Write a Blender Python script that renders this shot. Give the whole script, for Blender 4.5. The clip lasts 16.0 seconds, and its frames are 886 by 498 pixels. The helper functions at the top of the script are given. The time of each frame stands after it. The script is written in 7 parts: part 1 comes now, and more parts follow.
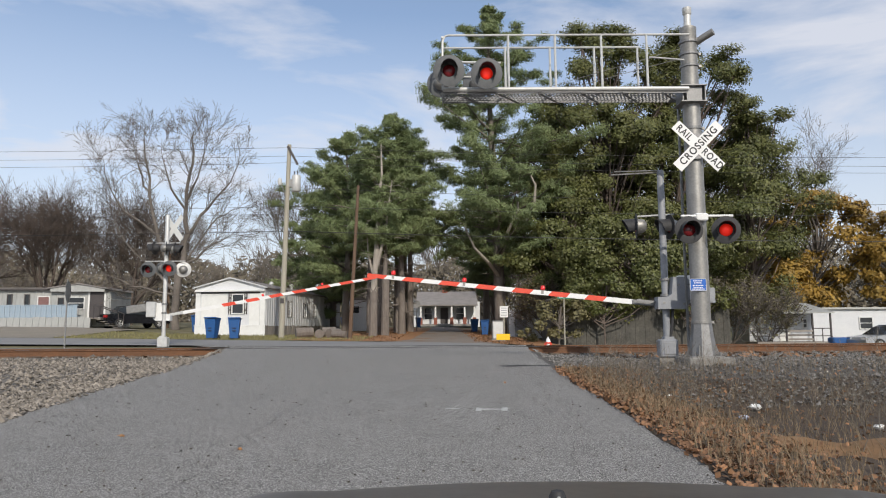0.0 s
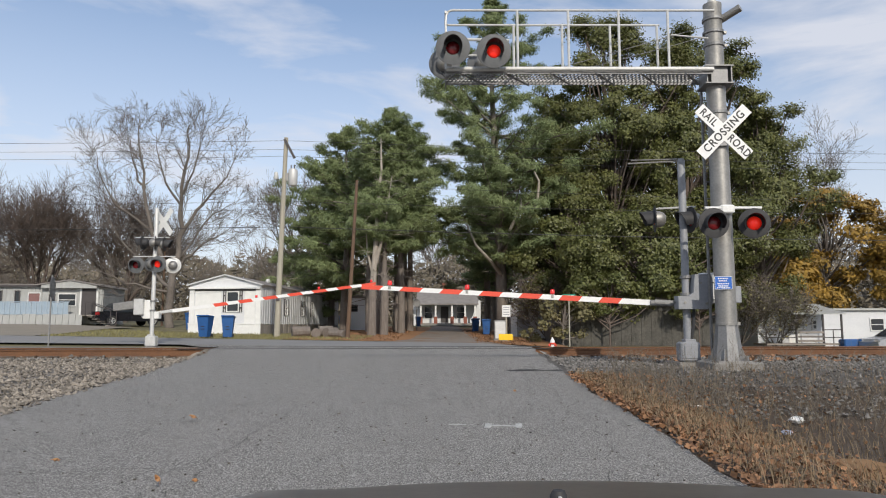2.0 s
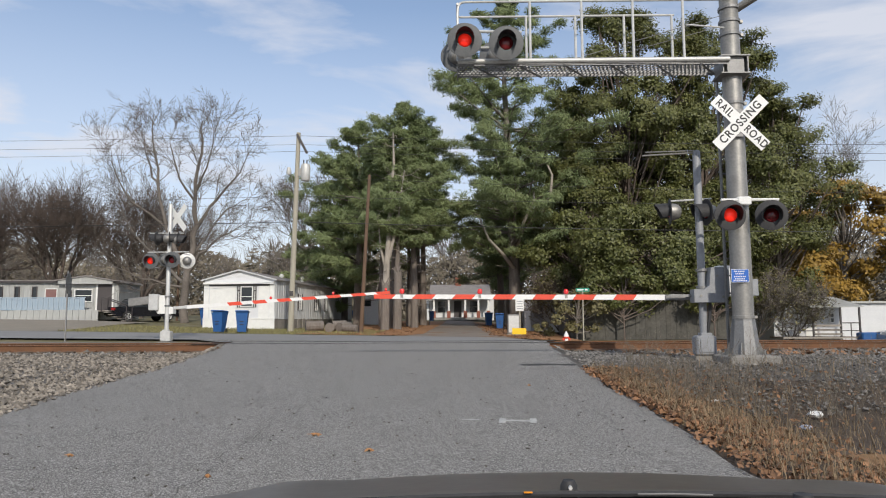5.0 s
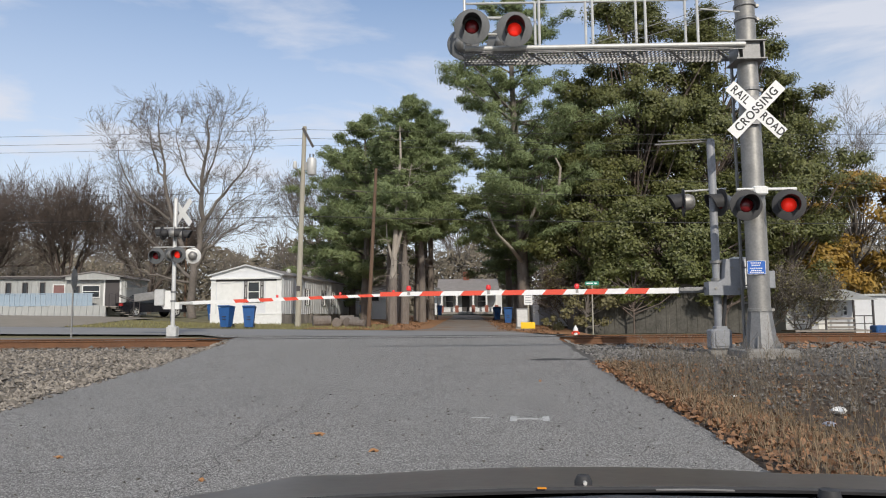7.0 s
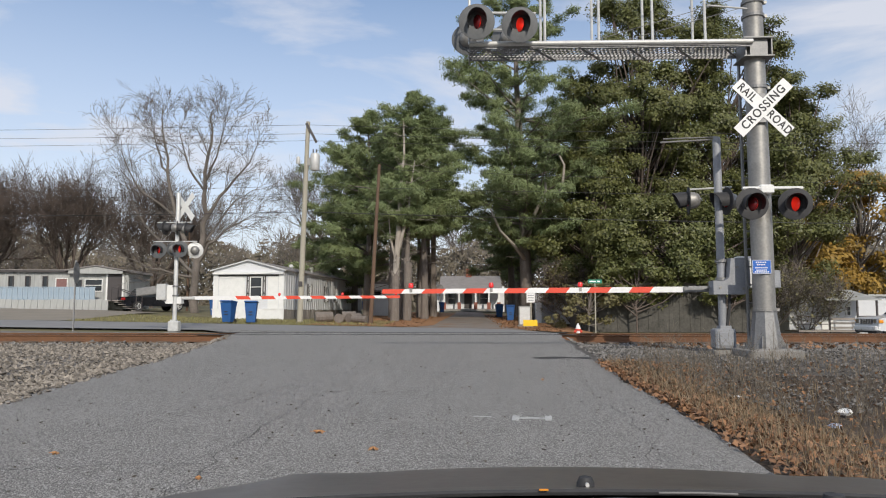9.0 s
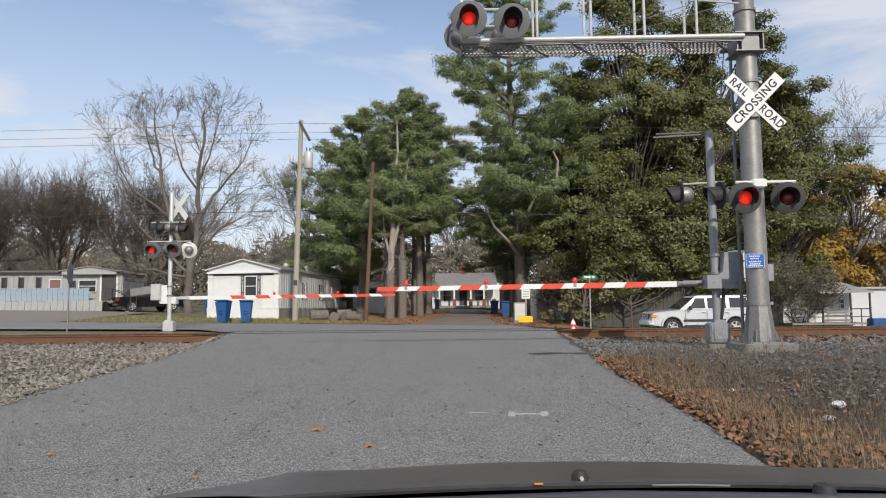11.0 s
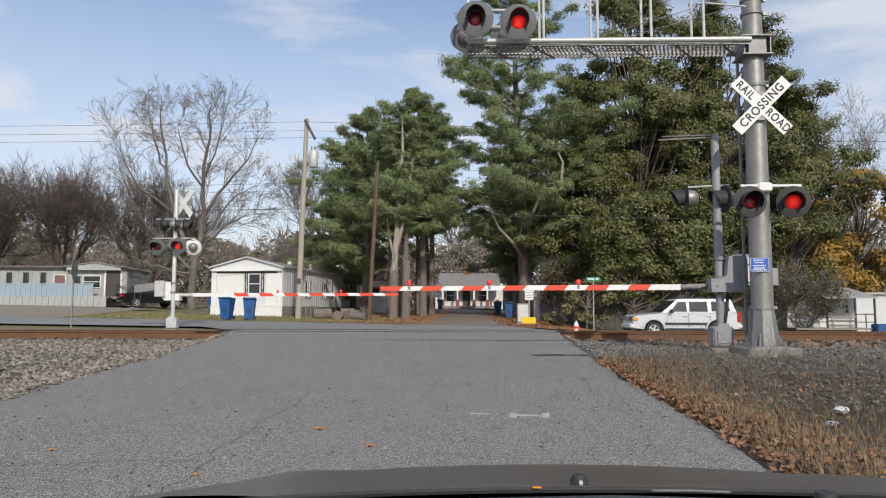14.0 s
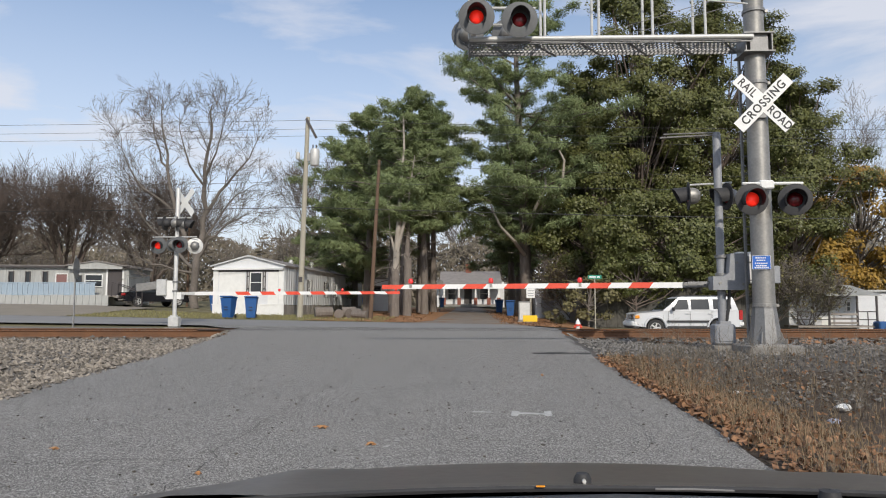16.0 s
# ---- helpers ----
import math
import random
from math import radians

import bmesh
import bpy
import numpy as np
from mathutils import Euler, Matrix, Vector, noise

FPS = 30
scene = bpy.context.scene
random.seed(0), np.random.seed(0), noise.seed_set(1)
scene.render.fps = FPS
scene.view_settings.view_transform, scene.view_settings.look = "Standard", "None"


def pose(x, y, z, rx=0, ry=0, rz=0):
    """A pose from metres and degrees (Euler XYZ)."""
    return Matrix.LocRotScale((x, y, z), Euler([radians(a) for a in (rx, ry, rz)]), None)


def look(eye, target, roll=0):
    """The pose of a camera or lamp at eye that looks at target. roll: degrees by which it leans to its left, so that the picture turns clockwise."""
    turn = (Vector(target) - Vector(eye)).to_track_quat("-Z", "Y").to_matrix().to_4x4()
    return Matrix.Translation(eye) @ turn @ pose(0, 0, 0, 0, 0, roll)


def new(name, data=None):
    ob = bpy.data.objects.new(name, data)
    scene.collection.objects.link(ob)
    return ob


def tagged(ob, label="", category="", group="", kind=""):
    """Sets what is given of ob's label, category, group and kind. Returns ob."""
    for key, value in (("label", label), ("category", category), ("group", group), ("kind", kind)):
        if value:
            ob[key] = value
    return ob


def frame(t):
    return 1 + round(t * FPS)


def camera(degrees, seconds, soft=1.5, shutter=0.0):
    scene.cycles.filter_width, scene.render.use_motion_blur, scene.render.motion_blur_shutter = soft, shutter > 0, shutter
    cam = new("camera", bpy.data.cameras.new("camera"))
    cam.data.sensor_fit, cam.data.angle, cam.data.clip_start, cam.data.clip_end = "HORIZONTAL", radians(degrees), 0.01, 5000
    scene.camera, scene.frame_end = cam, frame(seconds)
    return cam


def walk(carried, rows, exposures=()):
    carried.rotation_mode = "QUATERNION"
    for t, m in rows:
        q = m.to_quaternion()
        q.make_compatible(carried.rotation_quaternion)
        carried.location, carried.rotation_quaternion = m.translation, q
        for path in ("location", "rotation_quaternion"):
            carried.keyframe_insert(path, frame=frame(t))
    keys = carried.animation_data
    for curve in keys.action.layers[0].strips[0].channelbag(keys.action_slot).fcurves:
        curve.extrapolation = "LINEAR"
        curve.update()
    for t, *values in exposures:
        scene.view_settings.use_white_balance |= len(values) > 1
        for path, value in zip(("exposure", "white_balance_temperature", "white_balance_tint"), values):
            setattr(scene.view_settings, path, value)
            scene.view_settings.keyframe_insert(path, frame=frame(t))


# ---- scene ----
cam = camera(64.7, 16.0, soft=1.1)
PATH = [
    (0, (0.264, -2.754, 0.748), (0.276, -0.766, 0.969), -0.4),
    (0.5, (0.256, -2.367, 0.768), (0.257, -0.38, 0.99), 0.2),
    (1, (0.233, -2.081, 0.776), (0.244, -0.093, 1.001), 0.3),
    (1.5, (0.231, -1.819, 0.777), (0.248, 0.168, 0.997), -0.0),
    (2, (0.236, -1.644, 0.774), (0.247, 0.344, 0.992), -0.1),
    (2.5, (0.235, -1.573, 0.774), (0.236, 0.416, 0.986), 0.0),
    (3, (0.236, -1.577, 0.779), (0.235, 0.412, 0.993), -0.4),
    (3.5, (0.238, -1.583, 0.779), (0.217, 0.403, 1.011), -0.3),
    (4, (0.238, -1.589, 0.774), (0.214, 0.399, 0.997), -0.3),
    (6.5, (0.234, -1.41, 0.773), (0.198, 0.581, 0.963), -0.4),
    (7, (0.234, -1.286, 0.767), (0.186, 0.705, 0.954), -0.5),
    (7.5, (0.233, -1.206, 0.766), (0.172, 0.786, 0.939), -0.2),
    (8, (0.223, -1.248, 0.779), (0.174, 0.744, 0.949), -0.3),
    (8.5, (0.237, -1.222, 0.777), (0.185, 0.769, 0.956), -0.1),
    (9, (0.233, -1.205, 0.771), (0.177, 0.787, 0.949), 0.0),
    (11.5, (0.236, -1.215, 0.771), (0.197, 0.778, 0.94), -0.7),
    (12, (0.237, -1.217, 0.776), (0.201, 0.775, 0.945), -0.3),
    (12.5, (0.236, -1.22, 0.774), (0.195, 0.772, 0.951), -0.3),
    (13, (0.233, -1.216, 0.774), (0.191, 0.777, 0.943), -0.3),
    (13.5, (0.239, -1.217, 0.771), (0.191, 0.776, 0.933), -0.1),
    (14, (0.239, -1.206, 0.772), (0.187, 0.786, 0.942), 0.1),
    (14.5, (0.231, -1.216, 0.781), (0.178, 0.776, 0.953), 0.0),
    (15, (0.236, -1.225, 0.773), (0.183, 0.767, 0.941), -0.0),
    (15.5, (0.241, -1.201, 0.766), (0.185, 0.792, 0.931), 0.1),
    (16, (0.237, -1.205, 0.773), (0.181, 0.788, 0.938), 0.0),
]
walk(cam, [(t, look(eye, target, roll)) for t, eye, target, roll in PATH], exposures=[(0, 0.0), (16, 0.0)])

# ---- light ----
SUN_ELEV, SUN_AZ = 31.0, 164.0   # degrees; azimuth clockwise from +y
world = bpy.data.worlds.new("sky")
scene.world = world
world.use_nodes = True
wn, wl = world.node_tree.nodes, world.node_tree.links
sky = wn.new("ShaderNodeTexSky")
sky.sky_type, sky.sun_disc = "NISHITA", False
sky.sun_elevation, sky.sun_rotation = radians(SUN_ELEV), radians(SUN_AZ)
sky.air_density, sky.dust_density, sky.ozone_density = 1.0, 0.6, 2.0
wtc, wmap = wn.new("ShaderNodeTexCoord"), wn.new("ShaderNodeMapping")
wmap.inputs["Scale"].default_value = (1.3, 1.3, 4.6)
wmap.inputs["Rotation"].default_value = (0.0, 0.12, 0.3)
wnoise = wn.new("ShaderNodeTexNoise")
wnoise.inputs["Scale"].default_value, wnoise.inputs["Detail"].default_value = 2.2, 10.0
wnoise.inputs["Roughness"].default_value, wnoise.inputs["Distortion"].default_value = 0.55, 0.35
wramp = wn.new("ShaderNodeValToRGB")
wramp.color_ramp.elements[0].position, wramp.color_ramp.elements[0].color = 0.38, (0.04, 0.04, 0.04, 1)
wramp.color_ramp.elements[1].position, wramp.color_ramp.elements[1].color = 0.60, (0.85, 0.85, 0.85, 1)
wsep = wn.new("ShaderNodeSeparateXYZ")
whor = wn.new("ShaderNodeMapRange")
for key, value in zip(("From Min", "From Max", "To Min", "To Max"), (0.04, 0.42, 0.88, 0.12)):
    whor.inputs[key].default_value = value
wmax = wn.new("ShaderNodeMath")
wmax.operation = "MAXIMUM"
wmix = wn.new("ShaderNodeMix")
wmix.data_type = "RGBA"
wmix.inputs["B"].default_value = (5.0, 5.12, 5.6, 1)
wl.new(wtc.outputs["Generated"], wmap.inputs["Vector"])
wl.new(wmap.outputs["Vector"], wnoise.inputs["Vector"])
wl.new(wnoise.outputs["Fac"], wramp.inputs["Fac"])
wl.new(wtc.outputs["Generated"], wsep.inputs["Vector"])
wl.new(wsep.outputs["Z"], whor.inputs["Value"])
wl.new(wramp.outputs["Color"], wmax.inputs[0])
wl.new(whor.outputs["Result"], wmax.inputs[1])
wl.new(wmax.outputs["Value"], wmix.inputs["Factor"])
wl.new(sky.outputs["Color"], wmix.inputs["A"])
wbg = wn["Background"]
wbg.inputs["Strength"].default_value = 0.15
wl.new(wmix.outputs["Result"], wbg.inputs["Color"])
sun = new("sun", bpy.data.lights.new("sun", "SUN"))
sun.data.energy, sun.data.angle, sun.data.color = 3.1, radians(0.53), (1.0, 0.92, 0.80)
a, e = radians(SUN_AZ), radians(SUN_ELEV)
sun.matrix_world = look((60 * math.sin(a) * math.cos(e), 60 * math.cos(a) * math.cos(e), 60 * math.sin(e)), (0, 0, 0))


# ---- materials ----
def mat(name, c1, c2=None, rough=0.7, metal=0.0, scale=6.0, bump=0.0, bscale=60.0, stretch=(1, 1, 1), spots=None, island=0.0, emit=0.0, detail=6.0, objrand=0.0, speck=None):
    """Two colours mixed by a broad and a fine noise, with relief."""
    m = bpy.data.materials.new(name)
    m.use_nodes = True
    n, l = m.node_tree.nodes, m.node_tree.links
    b = n["Principled BSDF"]
    b.inputs["Roughness"].default_value, b.inputs["Metallic"].default_value = rough, metal
    c2 = c2 or tuple(v * 0.75 for v in c1)
    tc, mp = n.new("ShaderNodeTexCoord"), n.new("ShaderNodeMapping")
    mp.inputs["Scale"].default_value = stretch
    l.new(tc.outputs["Object"], mp.inputs["Vector"])
    big, fine = n.new("ShaderNodeTexNoise"), n.new("ShaderNodeTexNoise")
    big.inputs["Scale"].default_value, fine.inputs["Scale"].default_value = scale, bscale
    big.inputs["Detail"].default_value, fine.inputs["Detail"].default_value = detail, 4.0
    add = n.new("ShaderNodeMath")
    add.operation = "MULTIPLY_ADD"
    add.inputs[1].default_value = 0.5
    half = n.new("ShaderNodeMath")
    half.operation = "MULTIPLY"
    half.inputs[1].default_value = 0.5
    for t in (big, fine):
        l.new(mp.outputs["Vector"], t.inputs["Vector"])
    l.new(fine.outputs["Fac"], half.inputs[0])
    l.new(big.outputs["Fac"], add.inputs[0])
    l.new(half.outputs["Value"], add.inputs[2])
    rng = n.new("ShaderNodeMapRange")
    rng.inputs["From Min"].default_value, rng.inputs["From Max"].default_value = 0.34, 0.66
    l.new(add.outputs["Value"], rng.inputs["Value"])
    mix = n.new("ShaderNodeMix")
    mix.data_type = "RGBA"
    mix.inputs["A"].default_value, mix.inputs["B"].default_value = (*c1, 1), (*c2, 1)
    l.new(rng.outputs["Result"], mix.inputs["Factor"])
    col = mix.outputs["Result"]
    if spots:
        vo = n.new("ShaderNodeTexNoise")
        vo.inputs["Scale"].default_value, vo.inputs["Detail"].default_value = spots[1], 5.0
        l.new(mp.outputs["Vector"], vo.inputs["Vector"])
        sr = n.new("ShaderNodeMapRange")
        sr.inputs["From Min"].default_value, sr.inputs["From Max"].default_value = spots[2], spots[2] + 0.1
        l.new(vo.outputs["Fac"], sr.inputs["Value"])
        mx = n.new("ShaderNodeMix")
        mx.data_type = "RGBA"
        mx.inputs["B"].default_value = (*spots[0], 1)
        l.new(sr.outputs["Result"], mx.inputs["Factor"])
        l.new(col, mx.inputs["A"])
        col = mx.outputs["Result"]
    if speck:
        # pale and dark stone chips in the surface
        for sscale, lo, hi, shade in ((75.0, 0.55, 0.62, speck), (52.0, 0.56, 0.62, tuple(v * 0.13 for v in speck)), (170.0, 0.54, 0.6, tuple(v * 0.95 for v in speck))):
            sn = n.new("ShaderNodeTexNoise")
            sn.inputs["Scale"].default_value, sn.inputs["Detail"].default_value = sscale, 2.0
            l.new(mp.outputs["Vector"], sn.inputs["Vector"])
            sr = n.new("ShaderNodeMapRange")
            sr.inputs["From Min"].default_value, sr.inputs["From Max"].default_value = lo, hi
            sr.inputs["To Max"].default_value = 1.0
            l.new(sn.outputs["Fac"], sr.inputs["Value"])
            mx = n.new("ShaderNodeMix")
            mx.data_type = "RGBA"
            mx.inputs["B"].default_value = (*shade, 1)
            l.new(sr.outputs["Result"], mx.inputs["Factor"])
            l.new(col, mx.inputs["A"])
            col = mx.outputs["Result"]
    if island or objrand:
        geo = n.new("ShaderNodeNewGeometry") if island else n.new("ShaderNodeObjectInfo")
        hs = n.new("ShaderNodeHueSaturation")
        vr = n.new("ShaderNodeMapRange")
        amount = island or objrand
        vr.inputs["To Min"].default_value, vr.inputs["To Max"].default_value = 1 - amount, 1 + amount
        l.new(geo.outputs["Random Per Island" if island else "Random"], vr.inputs["Value"])
        l.new(vr.outputs["Result"], hs.inputs["Value"])
        l.new(col, hs.inputs["Color"])
        col = hs.outputs["Color"]
    l.new(col, b.inputs["Base Color"])
    if bump:
        bp = n.new("ShaderNodeBump")
        bp.inputs["Strength"].default_value, bp.inputs["Distance"].default_value = bump, 0.01
        l.new(fine.outputs["Fac"], bp.inputs["Height"])
        l.new(bp.outputs["Normal"], b.inputs["Normal"])
    if emit:
        b.inputs["Emission Color"].default_value, b.inputs["Emission Strength"].default_value = (*c1, 1), emit
    return m


def foliage(name, c1, c2, rough=0.6, through_light=0.15):
    m = mat(name, c1, c2, rough, scale=0.35, bscale=1.6, island=0.28)
    n, l = m.node_tree.nodes, m.node_tree.links
    b, out = n["Principled BSDF"], n["Material Output"]
    tr, mx = n.new("ShaderNodeBsdfTranslucent"), n.new("ShaderNodeMixShader")
    l.new(b.inputs["Base Color"].links[0].from_socket, tr.inputs["Color"])
    mx.inputs["Fac"].default_value = through_light
    l.new(b.outputs["BSDF"], mx.inputs[1])
    l.new(tr.outputs["BSDF"], mx.inputs[2])
    l.new(mx.outputs["Shader"], out.inputs["Surface"])
    return m


ASPHALT = mat("asphalt", (0.097, 0.093, 0.087), (0.150, 0.145, 0.135), 0.92, scale=1.3, bump=1.0, bscale=90, spots=((0.086, 0.082, 0.076), 2.6, 0.57), detail=9, speck=(0.45, 0.435, 0.41))
STREET = mat("street_asphalt", (0.19, 0.19, 0.19), (0.25, 0.245, 0.24), 0.9, scale=0.4, bump=0.5, bscale=40)
TAR = mat("tar", (0.03, 0.03, 0.03), (0.05, 0.05, 0.05), 0.75, scale=9)
ROADPAINT = mat("worn_paint", (0.55, 0.55, 0.53), (0.26, 0.26, 0.26), 0.8, scale=14, bscale=90)
EARTH = mat("dead_grass_earth", (0.17, 0.145, 0.075), (0.11, 0.105, 0.05), 0.95, scale=0.35, bump=0.6, bscale=18, spots=((0.22, 0.19, 0.11), 0.8, 0.55))
LAWN = mat("lawn", (0.13, 0.135, 0.05), (0.20, 0.17, 0.085), 0.95, scale=0.8, bump=0.6, bscale=22)
GRAVEL = mat("gravel_bed", (0.20, 0.18, 0.155), (0.12, 0.108, 0.095), 0.95, scale=1.2, bump=1.0, bscale=22)
DARKGRAVEL = mat("dark_gravel_bed", (0.13, 0.12, 0.11), (0.08, 0.074, 0.068), 0.95, scale=1.0, bump=1.0, bscale=22)
VERGE = mat("leaf_mould", (0.095, 0.068, 0.046), (0.05, 0.04, 0.032), 0.95, scale=2.5, bump=1.0, bscale=30)
STONE = mat("ballast_stone", (0.265, 0.234, 0.195), (0.15, 0.132, 0.111), 0.9, scale=9, island=0.55)
DARKSTONE = mat("grey_ballast_stone", (0.21, 0.20, 0.185), (0.115, 0.108, 0.10), 0.9, scale=9, island=0.55)
RUST = mat("rusty_rail", (0.20, 0.095, 0.045), (0.115, 0.06, 0.035), 0.85, 0.1, scale=3, bscale=50, bump=0.4)
STEEL = mat("polished_rail_head", (0.42, 0.41, 0.40), (0.3, 0.28, 0.26), 0.35, 0.9, scale=5)
TIE = mat("creosoted_tie", (0.10, 0.075, 0.055), (0.17, 0.12, 0.08), 0.95, scale=3, stretch=(1, 8, 8), bump=0.6, objrand=0.25)
GALV = mat("galvanised_steel", (0.34, 0.33, 0.31), (0.235, 0.23, 0.22), 0.5, 0.55, scale=5, bscale=25, bump=0.05)
GALVDARK = mat("weathered_galvanised_steel", (0.27, 0.27, 0.27), (0.19, 0.19, 0.19), 0.55, 0.5, scale=6, bscale=30)
ALU = mat("aluminium_paint", (0.62, 0.62, 0.60), (0.48, 0.48, 0.47), 0.5, 0.25, scale=5, bscale=30)
GREYPAINT = mat("grey_paint", (0.30, 0.31, 0.33), (0.23, 0.24, 0.26), 0.6, 0.1, scale=7, bscale=40)
WHITE = mat("white_paint", (0.78, 0.78, 0.76), (0.66, 0.66, 0.64), 0.55, scale=4, bscale=40)
BLACK = mat("matt_black", (0.025, 0.025, 0.027), (0.04, 0.04, 0.042), 0.65, scale=8)
LAMPGREY = mat("faded_black", (0.11, 0.115, 0.12), (0.075, 0.08, 0.085), 0.6, scale=8)
CONCRETE = mat("concrete", (0.27, 0.26, 0.24), (0.2, 0.19, 0.175), 0.9, scale=3, bump=0.3, bscale=50)
REDREF = mat("red_reflective", (0.75, 0.075, 0.035), (0.62, 0.06, 0.03), 0.5, scale=5)
WHITEREF = mat("white_reflective", (0.80, 0.80, 0.79), (0.70, 0.70, 0.69), 0.5, scale=5)
LIT = mat("lit_red_lamp", (1.0, 0.03, 0.015), (0.9, 0.02, 0.01), 0.3, scale=20, emit=0.55)
lm = LIT.node_tree
lo_, ln_, lr_ = lm.nodes.new("ShaderNodeTexCoord"), lm.nodes.new("ShaderNodeVectorMath"), lm.nodes.new("ShaderNodeMapRange")
ln_.operation = "LENGTH"
for key, value in zip(("From Min", "From Max", "To Min", "To Max"), (0.02, 0.125, 0.75, 0.1)):
    lr_.inputs[key].default_value = value
lm.links.new(lo_.outputs["Object"], ln_.inputs[0])
lm.links.new(ln_.outputs["Value"], lr_.inputs["Value"])
lm.links.new(lr_.outputs["Result"], lm.nodes["Principled BSDF"].inputs["Emission Strength"])
UNLIT = mat("dark_red_lens", (0.2, 0.015, 0.02), (0.12, 0.01, 0.012), 0.25, scale=20)
REDLENS = mat("small_red_lamp", (0.7, 0.03, 0.03), (0.5, 0.02, 0.02), 0.25, scale=20, emit=0.25)
SIGNBLUE = mat("sign_blue", (0.015, 0.13, 0.52), (0.012, 0.1, 0.42), 0.45, scale=5)
SIGNGREEN = mat("sign_green", (0.01, 0.26, 0.17), (0.01, 0.2, 0.13), 0.45, scale=5)
SIGNYELLOW = mat("sign_yellow", (0.85, 0.55, 0.01), (0.75, 0.47, 0.01), 0.5, scale=5)
BINBLUE = mat("blue_plastic", (0.02, 0.10, 0.30), (0.016, 0.075, 0.23), 0.5, scale=3)
WOODPOLE = mat("weathered_pole_wood", (0.42, 0.395, 0.32), (0.29, 0.265, 0.215), 0.9, scale=2, stretch=(6, 6, 0.6), bump=0.4)
DARKPOLE = mat("brown_pole_wood", (0.15, 0.095, 0.06), (0.10, 0.065, 0.045), 0.9, scale=2, stretch=(6, 6, 0.6), bump=0.4)
BARK = mat("grey_bark", (0.22, 0.19, 0.165), (0.13, 0.11, 0.095), 0.95, scale=2.5, stretch=(4, 4, 0.8), bump=0.8, bscale=14)
BAREBARK = mat("bare_twig_bark", (0.185, 0.16, 0.14), (0.12, 0.105, 0.092), 0.95, scale=2.0, bscale=10)
BROWNBARK = mat("brown_twig_bark", (0.155, 0.12, 0.10), (0.10, 0.08, 0.07), 0.95, scale=2.0, bscale=10)
PALEBARK = mat("pale_dead_wood", (0.40, 0.36, 0.31), (0.27, 0.24, 0.205), 0.9, scale=2.5, stretch=(5, 5, 0.7), bump=0.5, bscale=16)
SIDING = mat("white_siding", (0.68, 0.69, 0.70), (0.58, 0.59, 0.61), 0.6, scale=1.2, bscale=12)
SIDINGGREY = mat("dull_metal_siding", (0.60, 0.61, 0.61), (0.47, 0.48, 0.49), 0.6, 0.1, scale=1.5, stretch=(1, 1, 0.25), bscale=10)
# dark mottle carries dappled tree shade in the siding's own colour
SHADEDWALL = mat("tree_shaded_grey_siding", (0.045, 0.042, 0.036), (0.10, 0.095, 0.082), 0.8, scale=1.8, bscale=10)
ROOFGREY = mat("grey_roofing", (0.27, 0.25, 0.235), (0.18, 0.165, 0.155), 0.85, scale=1.5, bscale=20)
ROOFTIN = mat("tin_roofing", (0.50, 0.51, 0.49), (0.38, 0.38, 0.36), 0.55, 0.3, scale=1.5, bscale=15)
GLASSDARK = mat("dark_window_glass", (0.02, 0.024, 0.028), (0.035, 0.04, 0.045), 0.08, scale=2)
TRIMDARK = mat("dark_trim", (0.05, 0.045, 0.045), (0.07, 0.06, 0.06), 0.6, scale=4)
BLUEPANEL = mat("faded_blue_boards", (0.22, 0.31, 0.40), (0.36, 0.42, 0.47), 0.75, scale=1.5, stretch=(3, 3, 0.6), bscale=14)
WOODGREY = mat("weathered_boards", (0.30, 0.27, 0.24), (0.2, 0.18, 0.16), 0.9, scale=2, objrand=0.2)
BRICK = mat("red_brick", (0.28, 0.10, 0.065), (0.2, 0.075, 0.055), 0.9, scale=6)
CARWHITE = mat("white_car_paint", (0.60, 0.61, 0.62), (0.57, 0.58, 0.59), 0.18, scale=2)
CARBLACK = mat("black_car_paint", (0.012, 0.012, 0.014), (0.016, 0.016, 0.018), 0.15, scale=2)
CHROME = mat("chrome", (0.75, 0.75, 0.75), (0.6, 0.6, 0.6), 0.15, 1.0, scale=4)
TYRE = mat("tyre_rubber", (0.02, 0.02, 0.02), (0.035, 0.035, 0.035), 0.85, scale=8)
AMBER = mat("amber_lens", (0.85, 0.33, 0.02), (0.7, 0.26, 0.02), 0.3, scale=8)
TAIL = mat("red_tail_lens", (0.45, 0.02, 0.02), (0.35, 0.015, 0.015), 0.25, scale=8)
HOOD = mat("dusty_dark_car_paint", (0.115, 0.102, 0.086), (0.062, 0.053, 0.044), 0.36, 0.1, scale=3, bscale=40, bump=0.05)
COWL = mat("cowl_plastic", (0.075, 0.085, 0.105), (0.10, 0.112, 0.13), 0.28, scale=5)
WIRE = mat("cable", (0.035, 0.035, 0.037), (0.05, 0.05, 0.05), 0.7, scale=3)
PINE = foliage("pine_needles", (0.155, 0.205, 0.085), (0.235, 0.275, 0.12), 0.6, 0.22)
BROADLEAF = foliage("olive_broad_leaves", (0.095, 0.115, 0.034), (0.165, 0.165, 0.052), 0.5, 0.2)
YELLOWLEAF = foliage("yellow_autumn_leaves", (0.38, 0.22, 0.03), (0.24, 0.17, 0.045))
RUSTLEAF = foliage("last_brown_leaves", (0.15, 0.085, 0.05), (0.10, 0.065, 0.04))
OLIVEBUSH = foliage("dull_bush_leaves", (0.19, 0.165, 0.075), (0.13, 0.12, 0.05))
